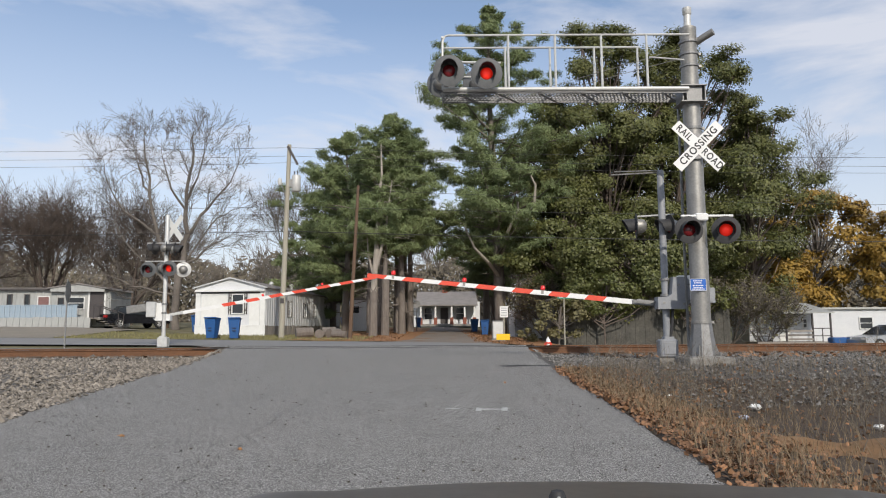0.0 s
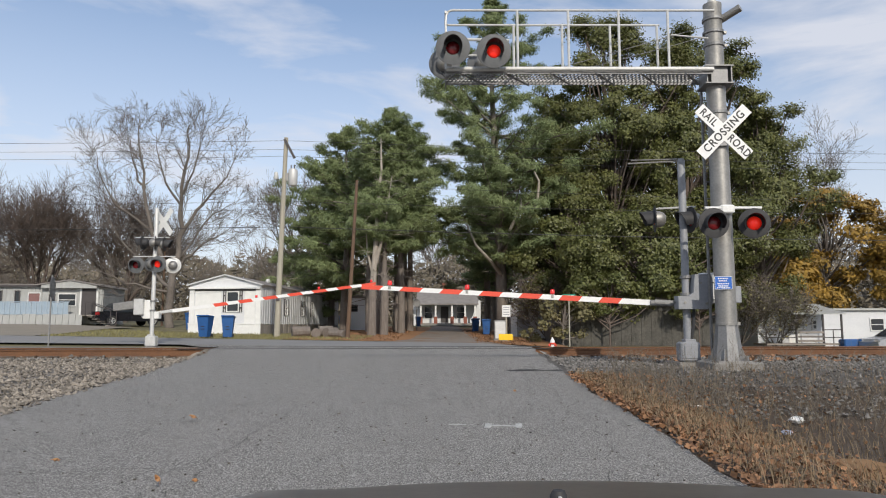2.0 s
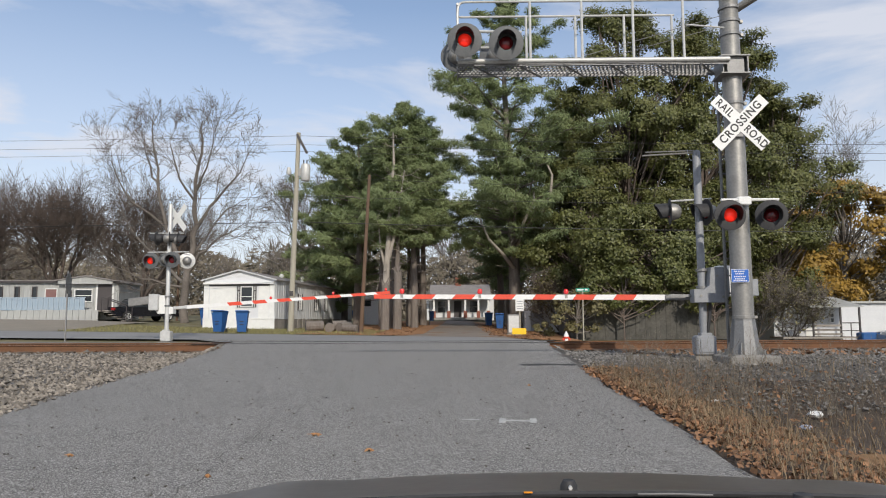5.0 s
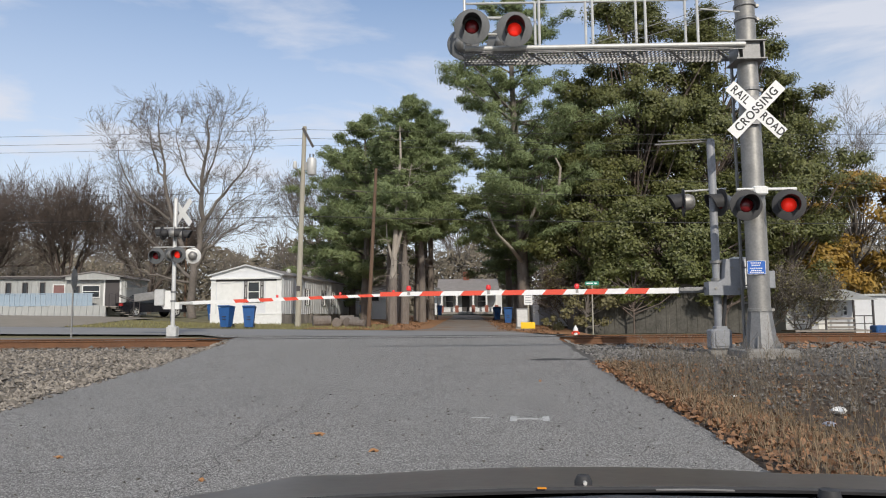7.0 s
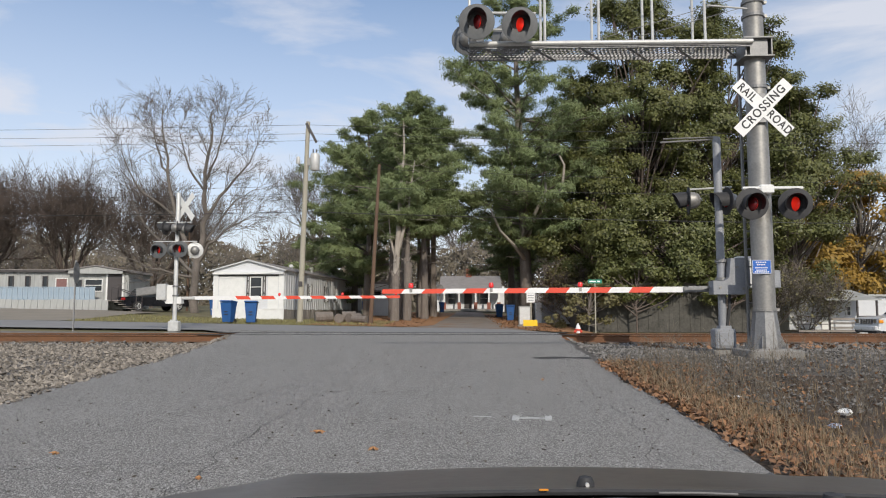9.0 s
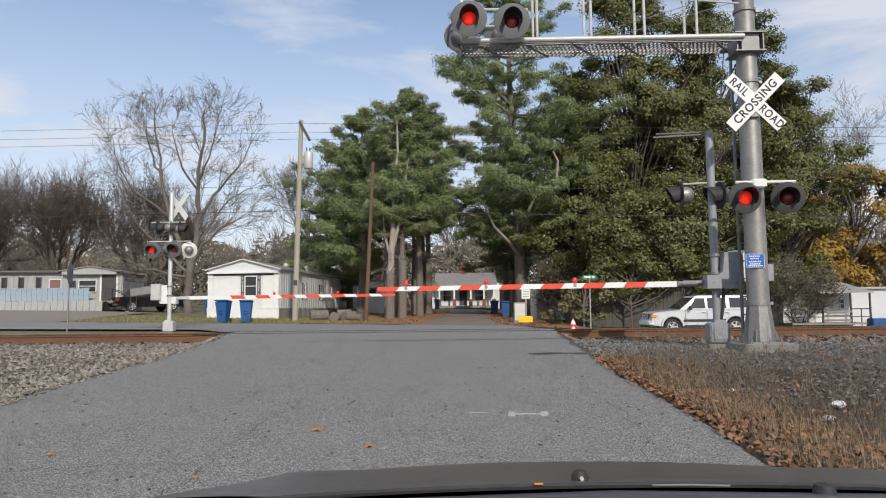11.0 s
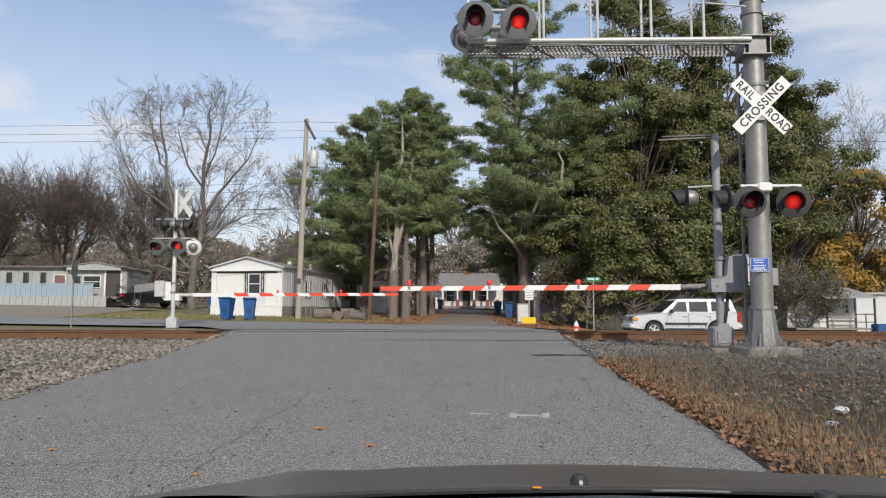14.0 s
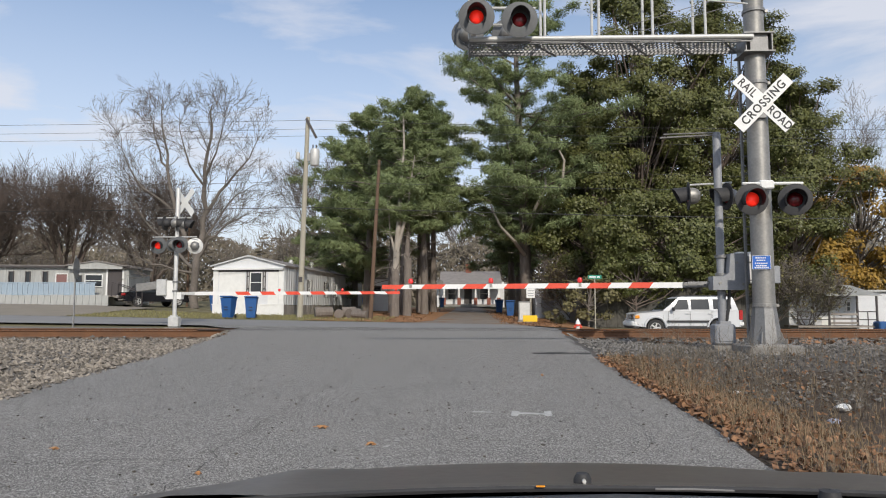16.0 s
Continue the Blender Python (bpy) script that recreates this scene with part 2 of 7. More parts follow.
DEADLEAF = mat("dead_leaf", (0.30, 0.155, 0.075), (0.15, 0.085, 0.05), 0.85, scale=3, island=0.5)
MAPLELEAF = mat("curled_maple_leaf", (0.45, 0.24, 0.10), (0.33, 0.16, 0.07), 0.8, scale=20)
DRYGRASS = mat("dry_grass", (0.27, 0.20, 0.12), (0.15, 0.11, 0.07), 0.9, scale=3, island=0.4)
WEED = mat("dead_weed_stem", (0.19, 0.165, 0.13), (0.11, 0.095, 0.078), 0.9, scale=3, island=0.35)
CLAY = mat("clay_bank", (0.26, 0.145, 0.065), (0.17, 0.10, 0.05), 0.95, scale=2, bump=0.8, bscale=15)
LITTER = mat("white_plastic", (0.8, 0.8, 0.78), (0.7, 0.7, 0.68), 0.5, scale=8)


# ---- building helpers ----
class Geo:
    """Vertices and faces gathered for one mesh."""

    def __init__(self):
        self.v, self.f, self.mi = [], [], []

    def add(self, verts, faces, m=0):
        o = len(self.v)
        self.v += [tuple(p) for p in verts]
        self.f += [tuple(o + i for i in q) for q in faces]
        self.mi += [m] * len(faces)
        return self

    def box(self, c, s, rot=None, m=0, bevel=0.0):
        h = [k / 2 for k in s]
        if bevel:
            b = min(bevel, min(h) * 0.6)
            pts = []
            for z, ins in ((-h[2], b), (-h[2] + b, 0), (h[2] - b, 0), (h[2], b)):
                x, y = h[0] - ins, h[1] - ins
                pts += [(-x, -y + b, z), (-x + b, -y, z), (x - b, -y, z), (x, -y + b, z), (x, y - b, z), (x - b, y, z), (-x + b, y, z), (-x, y - b, z)]
            faces = [tuple(range(7, -1, -1)), tuple(range(24, 32))]
            for k in range(3):
                faces += [(8 * k + i, 8 * k + (i + 1) % 8, 8 * k + 8 + (i + 1) % 8, 8 * k + 8 + i) for i in range(8)]
        else:
            pts = [(x * h[0], y * h[1], z * h[2]) for z in (-1, 1) for x, y in ((-1, -1), (1, -1), (1, 1), (-1, 1))]
            faces = [(3, 2, 1, 0), (4, 5, 6, 7), (0, 1, 5, 4), (1, 2, 6, 5), (2, 3, 7, 6), (3, 0, 4, 7)]
        mm = Matrix.Translation(c) @ (rot or Matrix.Identity(4))
        return self.add([mm @ Vector(p) for p in pts], faces, m)

    def cyl(self, p0, p1, r0, r1=None, n=12, caps=True, m=0):
        p0, p1 = Vector(p0), Vector(p1)
        r1 = r0 if r1 is None else r1
        d = (p1 - p0)
        d = d.normalized() if d.length > 1e-9 else Vector((0, 0, 1))
        u = d.orthogonal().normalized()
        w = d.cross(u)
        ring = [u * math.cos(2 * math.pi * k / n) + w * math.sin(2 * math.pi * k / n) for k in range(n)]
        faces = [(k, (k + 1) % n, n + (k + 1) % n, n + k) for k in range(n)]
        if caps:
            faces += [tuple(range(n - 1, -1, -1)), tuple(range(n, 2 * n))]
        return self.add([p0 + r * r0 for r in ring] + [p1 + r * r1 for r in ring], faces, m)

    def tube(self, pts, r, n=8, m=0):
        pts = [Vector(p) for p in pts]
        ring, u = [], None
        for k, p in enumerate(pts):
            d = (pts[min(k + 1, len(pts) - 1)] - pts[max(k - 1, 0)]).normalized()
            u = d.orthogonal().normalized() if u is None else (u - d * u.dot(d)).normalized()
            w = d.cross(u)
            ring += [p + (u * math.cos(2 * math.pi * j / n) + w * math.sin(2 * math.pi * j / n)) * r for j in range(n)]
        q = len(pts)
        faces = [(i * n + j, i * n + (j + 1) % n, (i + 1) * n + (j + 1) % n, (i + 1) * n + j) for i in range(q - 1) for j in range(n)]
        return self.add(ring, faces + [tuple(range(n - 1, -1, -1)), tuple(range((q - 1) * n, q * n))], m)

    def lathe(self, prof, c=(0, 0, 0), rot=None, n=20, m=0):
        """Profile of (radius, height) turned about local z."""
        mm = Matrix.Translation(c) @ (rot or Matrix.Identity(4))
        pts = [mm @ Vector((r * math.cos(2 * math.pi * k / n), r * math.sin(2 * math.pi * k / n), z)) for r, z in prof for k in range(n)]
        faces = [(j * n + k, j * n + (k + 1) % n, (j + 1) * n + (k + 1) % n, (j + 1) * n + k) for j in range(len(prof) - 1) for k in range(n)]
        return self.add(pts, faces, m)

    def prism(self, outline, y0, y1, m=0):
        """Outline in x, z pushed from y0 to y1."""
        n = len(outline)
        pts = [(x, y0, z) for x, z in outline] + [(x, y1, z) for x, z in outline]
        return self.add(pts, [tuple(range(n)), tuple(range(2 * n - 1, n - 1, -1))] + [((k + 1) % n, k, n + k, n + (k + 1) % n) for k in range(n)], m)

    def mesh(self, name, mats, smooth=False):
        me = bpy.data.meshes.new(name)
        me.from_pydata([tuple(p) for p in self.v], [], self.f)
        for mm in mats if isinstance(mats, (list, tuple)) else [mats]:
            me.materials.append(mm)
        if any(self.mi):
            me.polygons.foreach_set("material_index", self.mi)
        if smooth:
            me.polygons.foreach_set("use_smooth", [True] * len(me.polygons))
            me.set_sharp_from_angle(angle=radians(40))
        me.update()
        return me


def part(name, g, mats, parent, label="", smooth=False):
    ob = new(name, g.mesh(name, mats, smooth))
    ob.parent = parent
    return tagged(ob, label)


def thing(name, m, label, category, group="", kind=""):
    ob = new(name)
    ob.matrix_world = m
    return tagged(ob, label, category, group, kind)


def solid(name, g, mats, label, category="", group="", kind="", m=None, smooth=False):
    ob = new(name, g.mesh(name, mats, smooth))
    if m is not None:
        ob.matrix_world = m
    return tagged(ob, label, category, group, kind)


def lerp_table(table, v):
    for (a0, b0), (a1, b1) in zip(table, table[1:]):
        if v <= a1:
            return b0 + (b1 - b0) * max(0.0, (v - a0) / (a1 - a0))
    return table[-1][1]


def smooth01(v):
    v = min(1.0, max(0.0, v))
    return v * v * (3 - 2 * v)


ROADZ = [(-400, -3.0), (-30, -1.7), (-6, -0.66), (-1.4, -0.46), (4.85, -0.135), (10, 0.02), (14, 0.165), (15.2, 0.222), (17.2, 0.222), (19.5, 0.13), (23, 0.0), (30, 0.02), (40, 0.2), (60, 0.5), (85, 0.8), (160, 1.6), (400, 3.0)]


def road_left(y):
    return lerp_table([(-400, -3.9), (2, -4.0), (5.2, -4.21), (6.7, -4.36), (9.84, -4.54), (13.7, -4.95), (17.5, -5.7), (22, -7.0), (24, -9.5)], y)


def road_right(y):
    return lerp_table([(-400, 2.1), (3.4, 2.16), (7.4, 2.18), (14.7, 2.45), (19, 2.85), (22, 3.6), (24, 6)], y)


def ground_z(x, y):
    z = lerp_table(ROADZ, y)
    off = max(road_left(y) - x, x - road_right(y), 0.0)
    if y < 23:
        # the track bed lies lower than the raised crossing
        bed = smooth01((y - 9.5) / 3.5) * smooth01((23.5 - y) / 3.0)
        z += (min(z, 0.02) - z) * bed * smooth01(off / 0.5)
        if x > 0:
            ditch = smooth01(off / 2.2) * smooth01((10.2 - y) / 3.5) * (1 - 0.75 * smooth01((x - 6.0) / 3.0))
            z -= 0.42 * ditch
        else:
            z += 0.06 * smooth01(off / 2.0) * smooth01((12 - y) / 4)
    side = smooth01((y - 21) / 4)
    z += side * (-0.018 * max(-30.0, min(2.0, x)) - 0.066 * max(0.0, min(6.0, x - 2.0)) - 0.5 * smooth01((x - 13) / 9) * smooth01((y - 31) / 6))
    if x < -5:
        z += 0.25 * smooth01((-x - 12) / 10) * smooth01((y - 31) / 8)
    return z


def sheet(name, xs, ys, mats, label, lift=0.0, rough=0.0, category="ground", edge=None):
    """A piece of ground over the plan xs(y), ys, draped on the terrain."""
    g, rows = Geo(), len(ys)
    for y in ys:
        for x in xs(y):
            g.v.append((x, y, ground_z(x, y) + lift + rough * noise.noise((x * 1.7, y * 1.7, 0))))
    cols = len(xs(ys[0]))
    g.f = [(j * cols + i, j * cols + i + 1, (j + 1) * cols + i + 1, (j + 1) * cols + i) for j in range(rows - 1) for i in range(cols - 1)]
    g.mi = [0] * len(g.f)
    return solid(name, g, mats, label, category, kind="structure", smooth=True)


def span(a0, a1, n):
    return [a0 + (a1 - a0) * k / (n - 1) for k in range(n)]


# ---- ground, road, street, track ----
GX = [-600, -250, -120, -80, -60] + span(-50, -14, 19) + span(-13, 13, 53) + span(14, 50, 19) + [60, 80, 120, 250, 600]
GY = [-400, -150, -60, -30] + span(-20, -3, 10) + span(-2.5, 24, 60) + span(25, 60, 36) + [65, 70, 80, 90, 110, 150, 220, 350, 700]
sheet("ground", lambda y: GX, GY, EARTH, "dead grass and bare earth reaching to the woods", lift=-0.075, rough=0.01)
def road_columns(y):
    """Columns across the road with worn, uneven edges."""
    l_, r_ = road_left(y), road_right(y)
    wl_ = 0.10 * noise.noise((y * 1.1, 4.0, 0)) + 0.05 * noise.noise((y * 5.0, 9.0, 0))
    wr_ = 0.08 * noise.noise((y * 1.3, 14.0, 0)) + 0.05 * noise.noise((y * 6.0, 19.0, 0))
    cols = [l_ + (r_ - l_) * k / 24 for k in range(25)]
    cols[0] += wl_
    cols[-1] += wr_
    return cols


sheet("road", road_columns, [-60, -30, -15] + span(-8, 0, 12) + span(0.2, 23.6, 190), ASPHALT, "worn grey asphalt road rising to the crossing", lift=0.0, category="road")
sheet("street", lambda y: [-200, -80, -50] + span(-40, 40, 41) + [50, 80, 200], span(23.6, 30.2, 8), STREET, "pale grey asphalt street beyond the track", lift=0.004, category="road")
sheet("driveway", lambda y: span(lerp_table([(30, -2.6), (33, -1.4), (60, -0.6), (84, -0.5)], y), lerp_table([(30, 3.6), (33, 2.5), (60, 2.6), (84, 2.2)], y), 7), span(30.2, 78, 30), mat("lane_asphalt", (0.24, 0.20, 0.165), (0.155, 0.13, 0.11), 0.95, scale=0.7, bscale=20, spots=((0.20, 0.12, 0.065), 0.9, 0.55)), "narrow asphalt lane between tall trees", lift=0.0, category="road")
sheet("left_ballast", lambda y: span(-60, -14, 16) + span(-13.5, road_left(y) + 0.2, 20), span(3.0, 22.8, 44), GRAVEL, "pale crushed stone beside the track", lift=-0.03, rough=0.02, category="gravel")
sheet("right_ballast", lambda y: span(road_right(y) - 0.2, 14, 24) + span(15, 60, 16), span(9.0, 22.8, 30), DARKGRAVEL, "grey crushed stone beside the track", lift=-0.026, rough=0.02, category="gravel")
sheet("verge", lambda y: span(road_right(y) - 0.2, 22, 44), span(-8, 9.4, 44), VERGE, "leaf-strewn ditch bank along the road", lift=-0.03, rough=0.025, category="ground")
sheet("lawn", lambda y: span(-18, -3.2, 16), span(30.4, 37, 8), LAWN, "thin yellowing lawn by the street", lift=0.0, rough=0.02, category="grass")
sheet("yard", lambda y: span(-60, -18.2, 12), span(30.4, 41, 8), mat("packed_dirt", (0.27, 0.235, 0.19), (0.2, 0.18, 0.145), 0.95, scale=0.7, bump=0.4, bscale=20), "packed dirt and gravel parking yard", lift=0.002, category="ground")
PINESTRAW = mat("pine_straw", (0.33, 0.16, 0.065), (0.22, 0.115, 0.05), 0.95, scale=1.2, bump=0.5, bscale=14)
sheet("left_pine_straw", lambda y: span(-7, lerp_table([(30, -2.2), (33, -1.2), (60, -0.5)], y), 8), span(30.6, 70, 16), PINESTRAW, "rust-coloured pine straw under the trees", lift=0.012, rough=0.03)
sheet("right_pine_straw", lambda y: span(lerp_table([(30, 3.4), (33, 2.35), (60, 2.3)], y), 6.5, 8), span(31.2, 70, 16), PINESTRAW, "rust-coloured pine straw under the trees", lift=0.012, rough=0.03)

# rails: foot, web and head swept along x
track = thing("railway_track", pose(0, 0, 0.047), "single railway track with rusty rails crossing the road", "railway track", kind="structure")
for y0 in (15.5, 16.95):
    g = Geo()
    prof = [(-0.07, 0.0), (0.07, 0.0), (0.07, 0.012), (0.012, 0.035), (0.012, 0.125), (0.036, 0.14), (0.036, 0.168), (-0.036, 0.168), (-0.036, 0.14), (-0.012, 0.125), (-0.012, 0.035), (-0.07, 0.012)]
    n = len(prof)
    for x in (-150, 150):
        g.v += [(x, y0 + a_, b_) for a_, b_ in prof]
    g.f = [(k, (k + 1) % n, n + (k + 1) % n, n + k) for k in range(n)]
    g.mi = [1 if k == 6 else 0 for k in range(n)]
    part("rail", g, [RUST, STEEL], track)
g0 = Geo().box((0, 0, 0), (0.23, 2.6, 0.18), bevel=0.012)
tie_mesh = g0.mesh("tie", TIE)
for k in range(-60, 61):
    x = k * 0.53
    if not -5.7 < x < 2.6:
        ob = new("tie", tie_mesh)
        ob.parent = track
        ob.matrix_local = pose(x + random.uniform(-.03, .03), 16.22 + random.uniform(-.06, .06), -0.075, 0, 0, random.uniform(-1, 1))
g = Geo()
for y0 in (15.5, 16.95):
    for dy in (-0.052, 0.065):
        g.box((-1.6, y0 + dy, 0.1765), (9.0, 0.05 if dy < 0 else 0.075, 0.014))
part("flangeway", g, TAR, track, "dark tarred grooves beside the rails")
g = Geo()
for x in range(-30, 31):
    if not -5.5 < x < 2.6:
        for y0 in (15.5, 16.95):
            g.box((x * 1.06, y0 - 0.09, 0.02), (0.18, 0.12, 0.02))
part("tie_plate", g, RUST, track)


# ---- crossing signals ----
LAMPS = {"left": [], "right": []}
ROT_FRONT = Matrix.Rotation(radians(90), 4, "X")      # local z to -y


def flasher(parent, m, radius, side="", back=GALV, board=LAMPGREY):
    """A signal head: round background, deep hood, lens; its local z points out of the lens."""
    head = part("signal_head", Geo().lathe([(0.001, 0.0), (radius - 0.012, 0.0), (radius, 0.006), (radius, 0.016), (radius - 0.014, 0.02), (0.125, 0.02), (0.125, -0.02)], n=28), board, parent, smooth=True)
    head.matrix_local = m
    part("housing", Geo().lathe([(0.001, -0.2), (0.07, -0.19), (0.125, -0.15), (0.15, -0.08), (0.155, -0.004)], n=20), back, head, "silver domed lamp housing", True)
    g, n = Geo(), 18
    for r, sgn in ((0.165, 1), (0.158, -1)):
        o = len(g.v)
        for k in range(n + 1):
            a_ = radians(-35 + 250 * k / n)
            depth = 0.30 - 0.17 * (0.5 - 0.5 * math.sin(a_)) ** 0.8
            for z in (0.015, depth):
                g.v.append((r * math.cos(a_), r * math.sin(a_) - (0.02 if z > 0.02 else 0), z))
        g.f += [(o + 2 * k, o + 2 * k + 1, o + 2 * k + 3, o + 2 * k + 2) for k in range(n)]
    o = 2 * (n + 1)
    g.f += [(2 * k + 1, o + 2 * k + 1, o + 2 * k + 3, 2 * k + 3) for k in range(n)]
    g.mi = [0] * len(g.f)
    part("visor", g, BLACK, head, "", True)
    # the lens is a turning ball, glowing on one half
    g, rows, cols = Geo(), 10, 16
    for j in range(rows + 1):
        th = math.pi * j / rows
        for k in range(cols):
            ph = 2 * math.pi * k / cols
            g.v.append((0.122 * math.sin(th) * math.cos(ph), 0.122 * math.sin(th) * math.sin(ph), 0.122 * math.cos(th) * 0.42))
    for j in range(rows):
        for k in range(cols):
            g.f.append((j * cols + k, (j + 1) * cols + k, (j + 1) * cols + (k + 1) % cols, j * cols + (k + 1) % cols))
            g.mi.append(0 if j < rows / 2 else 1)
    lens = part("lens", g, [UNLIT, LIT], head, "red signal lens", True)
    lens.matrix_local = pose(0, 0, 0.0)
    if side:
        LAMPS[side].append(lens)
    return head


def facing(x, y, z, turn=0.0, down=0.0):
    """A signal head's pose; turn 0 looks to -y, degrees anticlockwise from above."""
    return pose(x, y, z, 0, 0, turn) @ pose(0, 0, 0, 90 + down, 0, 0)


def text_mesh(body, size):
    cu = bpy.data.curves.new("letters", "FONT")
    cu.body, cu.size, cu.extrude, cu.align_x, cu.align_y, cu.space_character, cu.offset = body, size, 0.001, "CENTER", "CENTER", 1.15, 0.004
    ob = bpy.data.objects.new("letters", cu)
    scene.collection.objects.link(ob)
    dg = bpy.context.evaluated_depsgraph_get()
    me = bpy.data.meshes.new_from_object(ob.evaluated_get(dg))
    bpy.data.objects.remove(ob)
    me.materials.clear()
    me.materials.append(BLACK)
    return me


def letters(body, size, parent, m, wide=1.0):
    ob = new("lettering", text_mesh(body, size))
    ob.parent = parent
    ob.matrix_local = m @ Matrix.Diagonal((wide, 1, 1, 1))
    return ob


def crossbuck(parent, m, lettered=True, mats=WHITEREF):
    for k, (tilt, off) in enumerate(((-45, 0.0), (45, -0.012))):
        blade = part("crossbuck_blade", Geo().box((0, off, 0), (1.22, 0.006, 0.225), Matrix.Rotation(radians(-tilt), 4, "Y")), mats, parent, "white crossbuck blade with black words" if lettered else "bare back of a crossbuck blade")
        blade.matrix_local = m
        if lettered:
            words = (("RAIL", -0.37), ("ROAD", 0.37)) if k == 0 else (("CROSSING", 0.0),)
            for w, dx in words:
                ob = letters(w, 0.2, blade, pose(0, off - 0.005, 0) @ Matrix.Rotation(radians(-tilt), 4, "Y") @ pose(dx, 0, 0, 90, 0, 0), 0.80 if k == 0 else 0.93)


# cantilever signal over the road
PX, PY = 5.32, 10.78
cant = thing("cantilever_signal", pose(PX, PY, 0), "galvanised cantilever railway signal with walkway on a concrete footing", "railway signal")
part("footing", Geo().box((0.02, 0, 0.03), (0.86, 0.86, 0.22), bevel=0.02), CONCRETE, cant, "square concrete footing")
part("base_plate", Geo().box((0, 0, 0.145), (0.62, 0.62, 0.03), bevel=0.006), GALV, cant)
g = Geo()
g.lathe([(0.262, 0.16), (0.258, 0.2), (0.19, 0.74), (0.19, 0.80), (0.17, 0.80)], n=8, rot=Matrix.Rotation(radians(22.5), 4, "Z"))
part("base_skirt", g, GALVDARK, cant, "flared eight-sided steel base")
for k in range(4):
    a_ = radians(45 + 90 * k + 12)
    g = Geo().prism([(0.22, 0.16), (0.32, 0.16), (0.25, 0.36), (0.215, 0.36)], -0.008, 0.008)
    ob = part("gusset", g, GALV, cant)
    ob.matrix_local = pose(0, 0, 0, 0, 0, math.degrees(a_))
for k in range(4):
    a_ = radians(45 + 90 * k)
    part("anchor_bolt", Geo().cyl((0.34 * math.cos(a_), 0.34 * math.sin(a_), 0.13), (0.34 * math.cos(a_), 0.34 * math.sin(a_), 0.24), 0.02, n=8), GALVDARK, cant)
part("pole", Geo().lathe([(0.18, 0.78), (0.176, 3.0), (0.168, 5.2), (0.162, 6.62), (0.166, 6.63), (0.166, 6.70), (0.1, 6.74), (0.001, 6.75)], n=28), GALV, cant, "thick round galvanised steel pole", True)
part("pole_cap", Geo().lathe([(0.085, 6.74), (0.07, 6.8), (0.068, 6.98), (0.085, 7.0), (0.088, 7.13), (0.06, 7.15), (0.001, 7.15)], n=16), ALU, cant, "bright metal vent cap", True)
for z in (0.80, 4.62, 5.9, 6.15, 6.4):
    part("band", Geo().lathe([(0.172, z - 0.03), (0.19, z - 0.025), (0.19, z + 0.025), (0.172, z + 0.03)], n=24), GALVDARK if z > 1 else GALV, cant)
    part("band_bolt", Geo().box((0.2, -0.03, z), (0.05, 0.06, 0.05)), GALV, cant)
g = Geo()
for z in (5.12, 5.44):
    g.box((-0.02, -0.02, z), (0.52, 0.5, 0.02))
g.box((0.0, -0.19, 5.28), (0.30, 0.02, 0.30)).box((-0.24, -0.05, 5.28), (0.02, 0.4, 0.30)).box((0.20, -0.05, 5.28), (0.02, 0.4, 0.30))
part("arm_bracket", g, GALVDARK, cant, "boxed steel bracket clamping the arm")
part("counter_stub", Geo().cyl((0.1, 0.0, 6.38), (0.40, -0.28, 6.52), 0.07, n=14), GALV, cant, "capped stub pipe")
# walkway arm
X0, X1 = 0.36 - PX, -0.16
YF, YB = -0.33, 0.30
for y in (YF, YB):
    part("chord", Geo().cyl((X0, y, 5.34), (X1, y, 5.34), 0.045, n=10), ALU, cant, "", True)
g = Geo()
k, x = 0, X0
while x < X1 - 0.2:
    xn = min(x + 0.035, X1)
    g.box((x, (YF + YB) / 2, 5.295), (0.006, YB - YF, 0.022), Matrix.Rotation(radians(18 if k % 2 else -18), 4, "Z"))
    x, k = xn, k + 1
for y in span(YF, YB, 7):
    g.box(((X0 + X1) / 2 - 0.1, y, 5.295), (X1 - X0 - 0.2, 0.006, 0.022))
part("grating", g, GALVDARK, cant, "open steel walkway grating")
g = Geo()
for y in (YF + 0.02, YB - 0.02):
    g.box(((X0 + X1) / 2, y, 5.285), (X1 - X0, 0.012, 0.045))
g.box((X0, (YF + YB) / 2, 5.28), (0.02, YB - YF, 0.16))
part("edge_channel", g, GALVDARK, cant)
for k, x in enumerate(span(X0 + 0.25, X1 - 0.5, 6)):
    part("cross_brace", Geo().cyl((x, YF, 5.26), (x + 0.5, YB, 5.26), 0.018, n=6), GALVDARK, cant)
RAILZ = 6.44
for y in (YF, YB):
    for x in (1.65, 2.57, 3.48, 4.37):
        part("rail_post", Geo().cyl((x - PX, y, 5.34), (x - PX, y, RAILZ), 0.024, n=8), ALU, cant, "", True)
top = [(-0.1, YF, RAILZ)] + [(X0 + 0.12, YF, RAILZ), (X0 + 0.05, YF, RAILZ - 0.02), (X0 + 0.01, YF, RAILZ - 0.09), (X0, YF, RAILZ - 0.2), (X0, YF, 5.34)]
part("handrail", Geo().tube(top, 0.022), ALU, cant, "", True)
part("handrail", Geo().tube([(4.42 - PX, YB, RAILZ)] + [(X0 + 0.05, YB, RAILZ), (X0, YB - 0.06, RAILZ - 0.01), (X0, YF, RAILZ - 0.03)], 0.022), ALU, cant, "", True)
part("handrail", Geo().tube([(4.42 - PX, YF, 5.98), (-0.17, YF + 0.15, 5.98)], 0.016), ALU, cant)
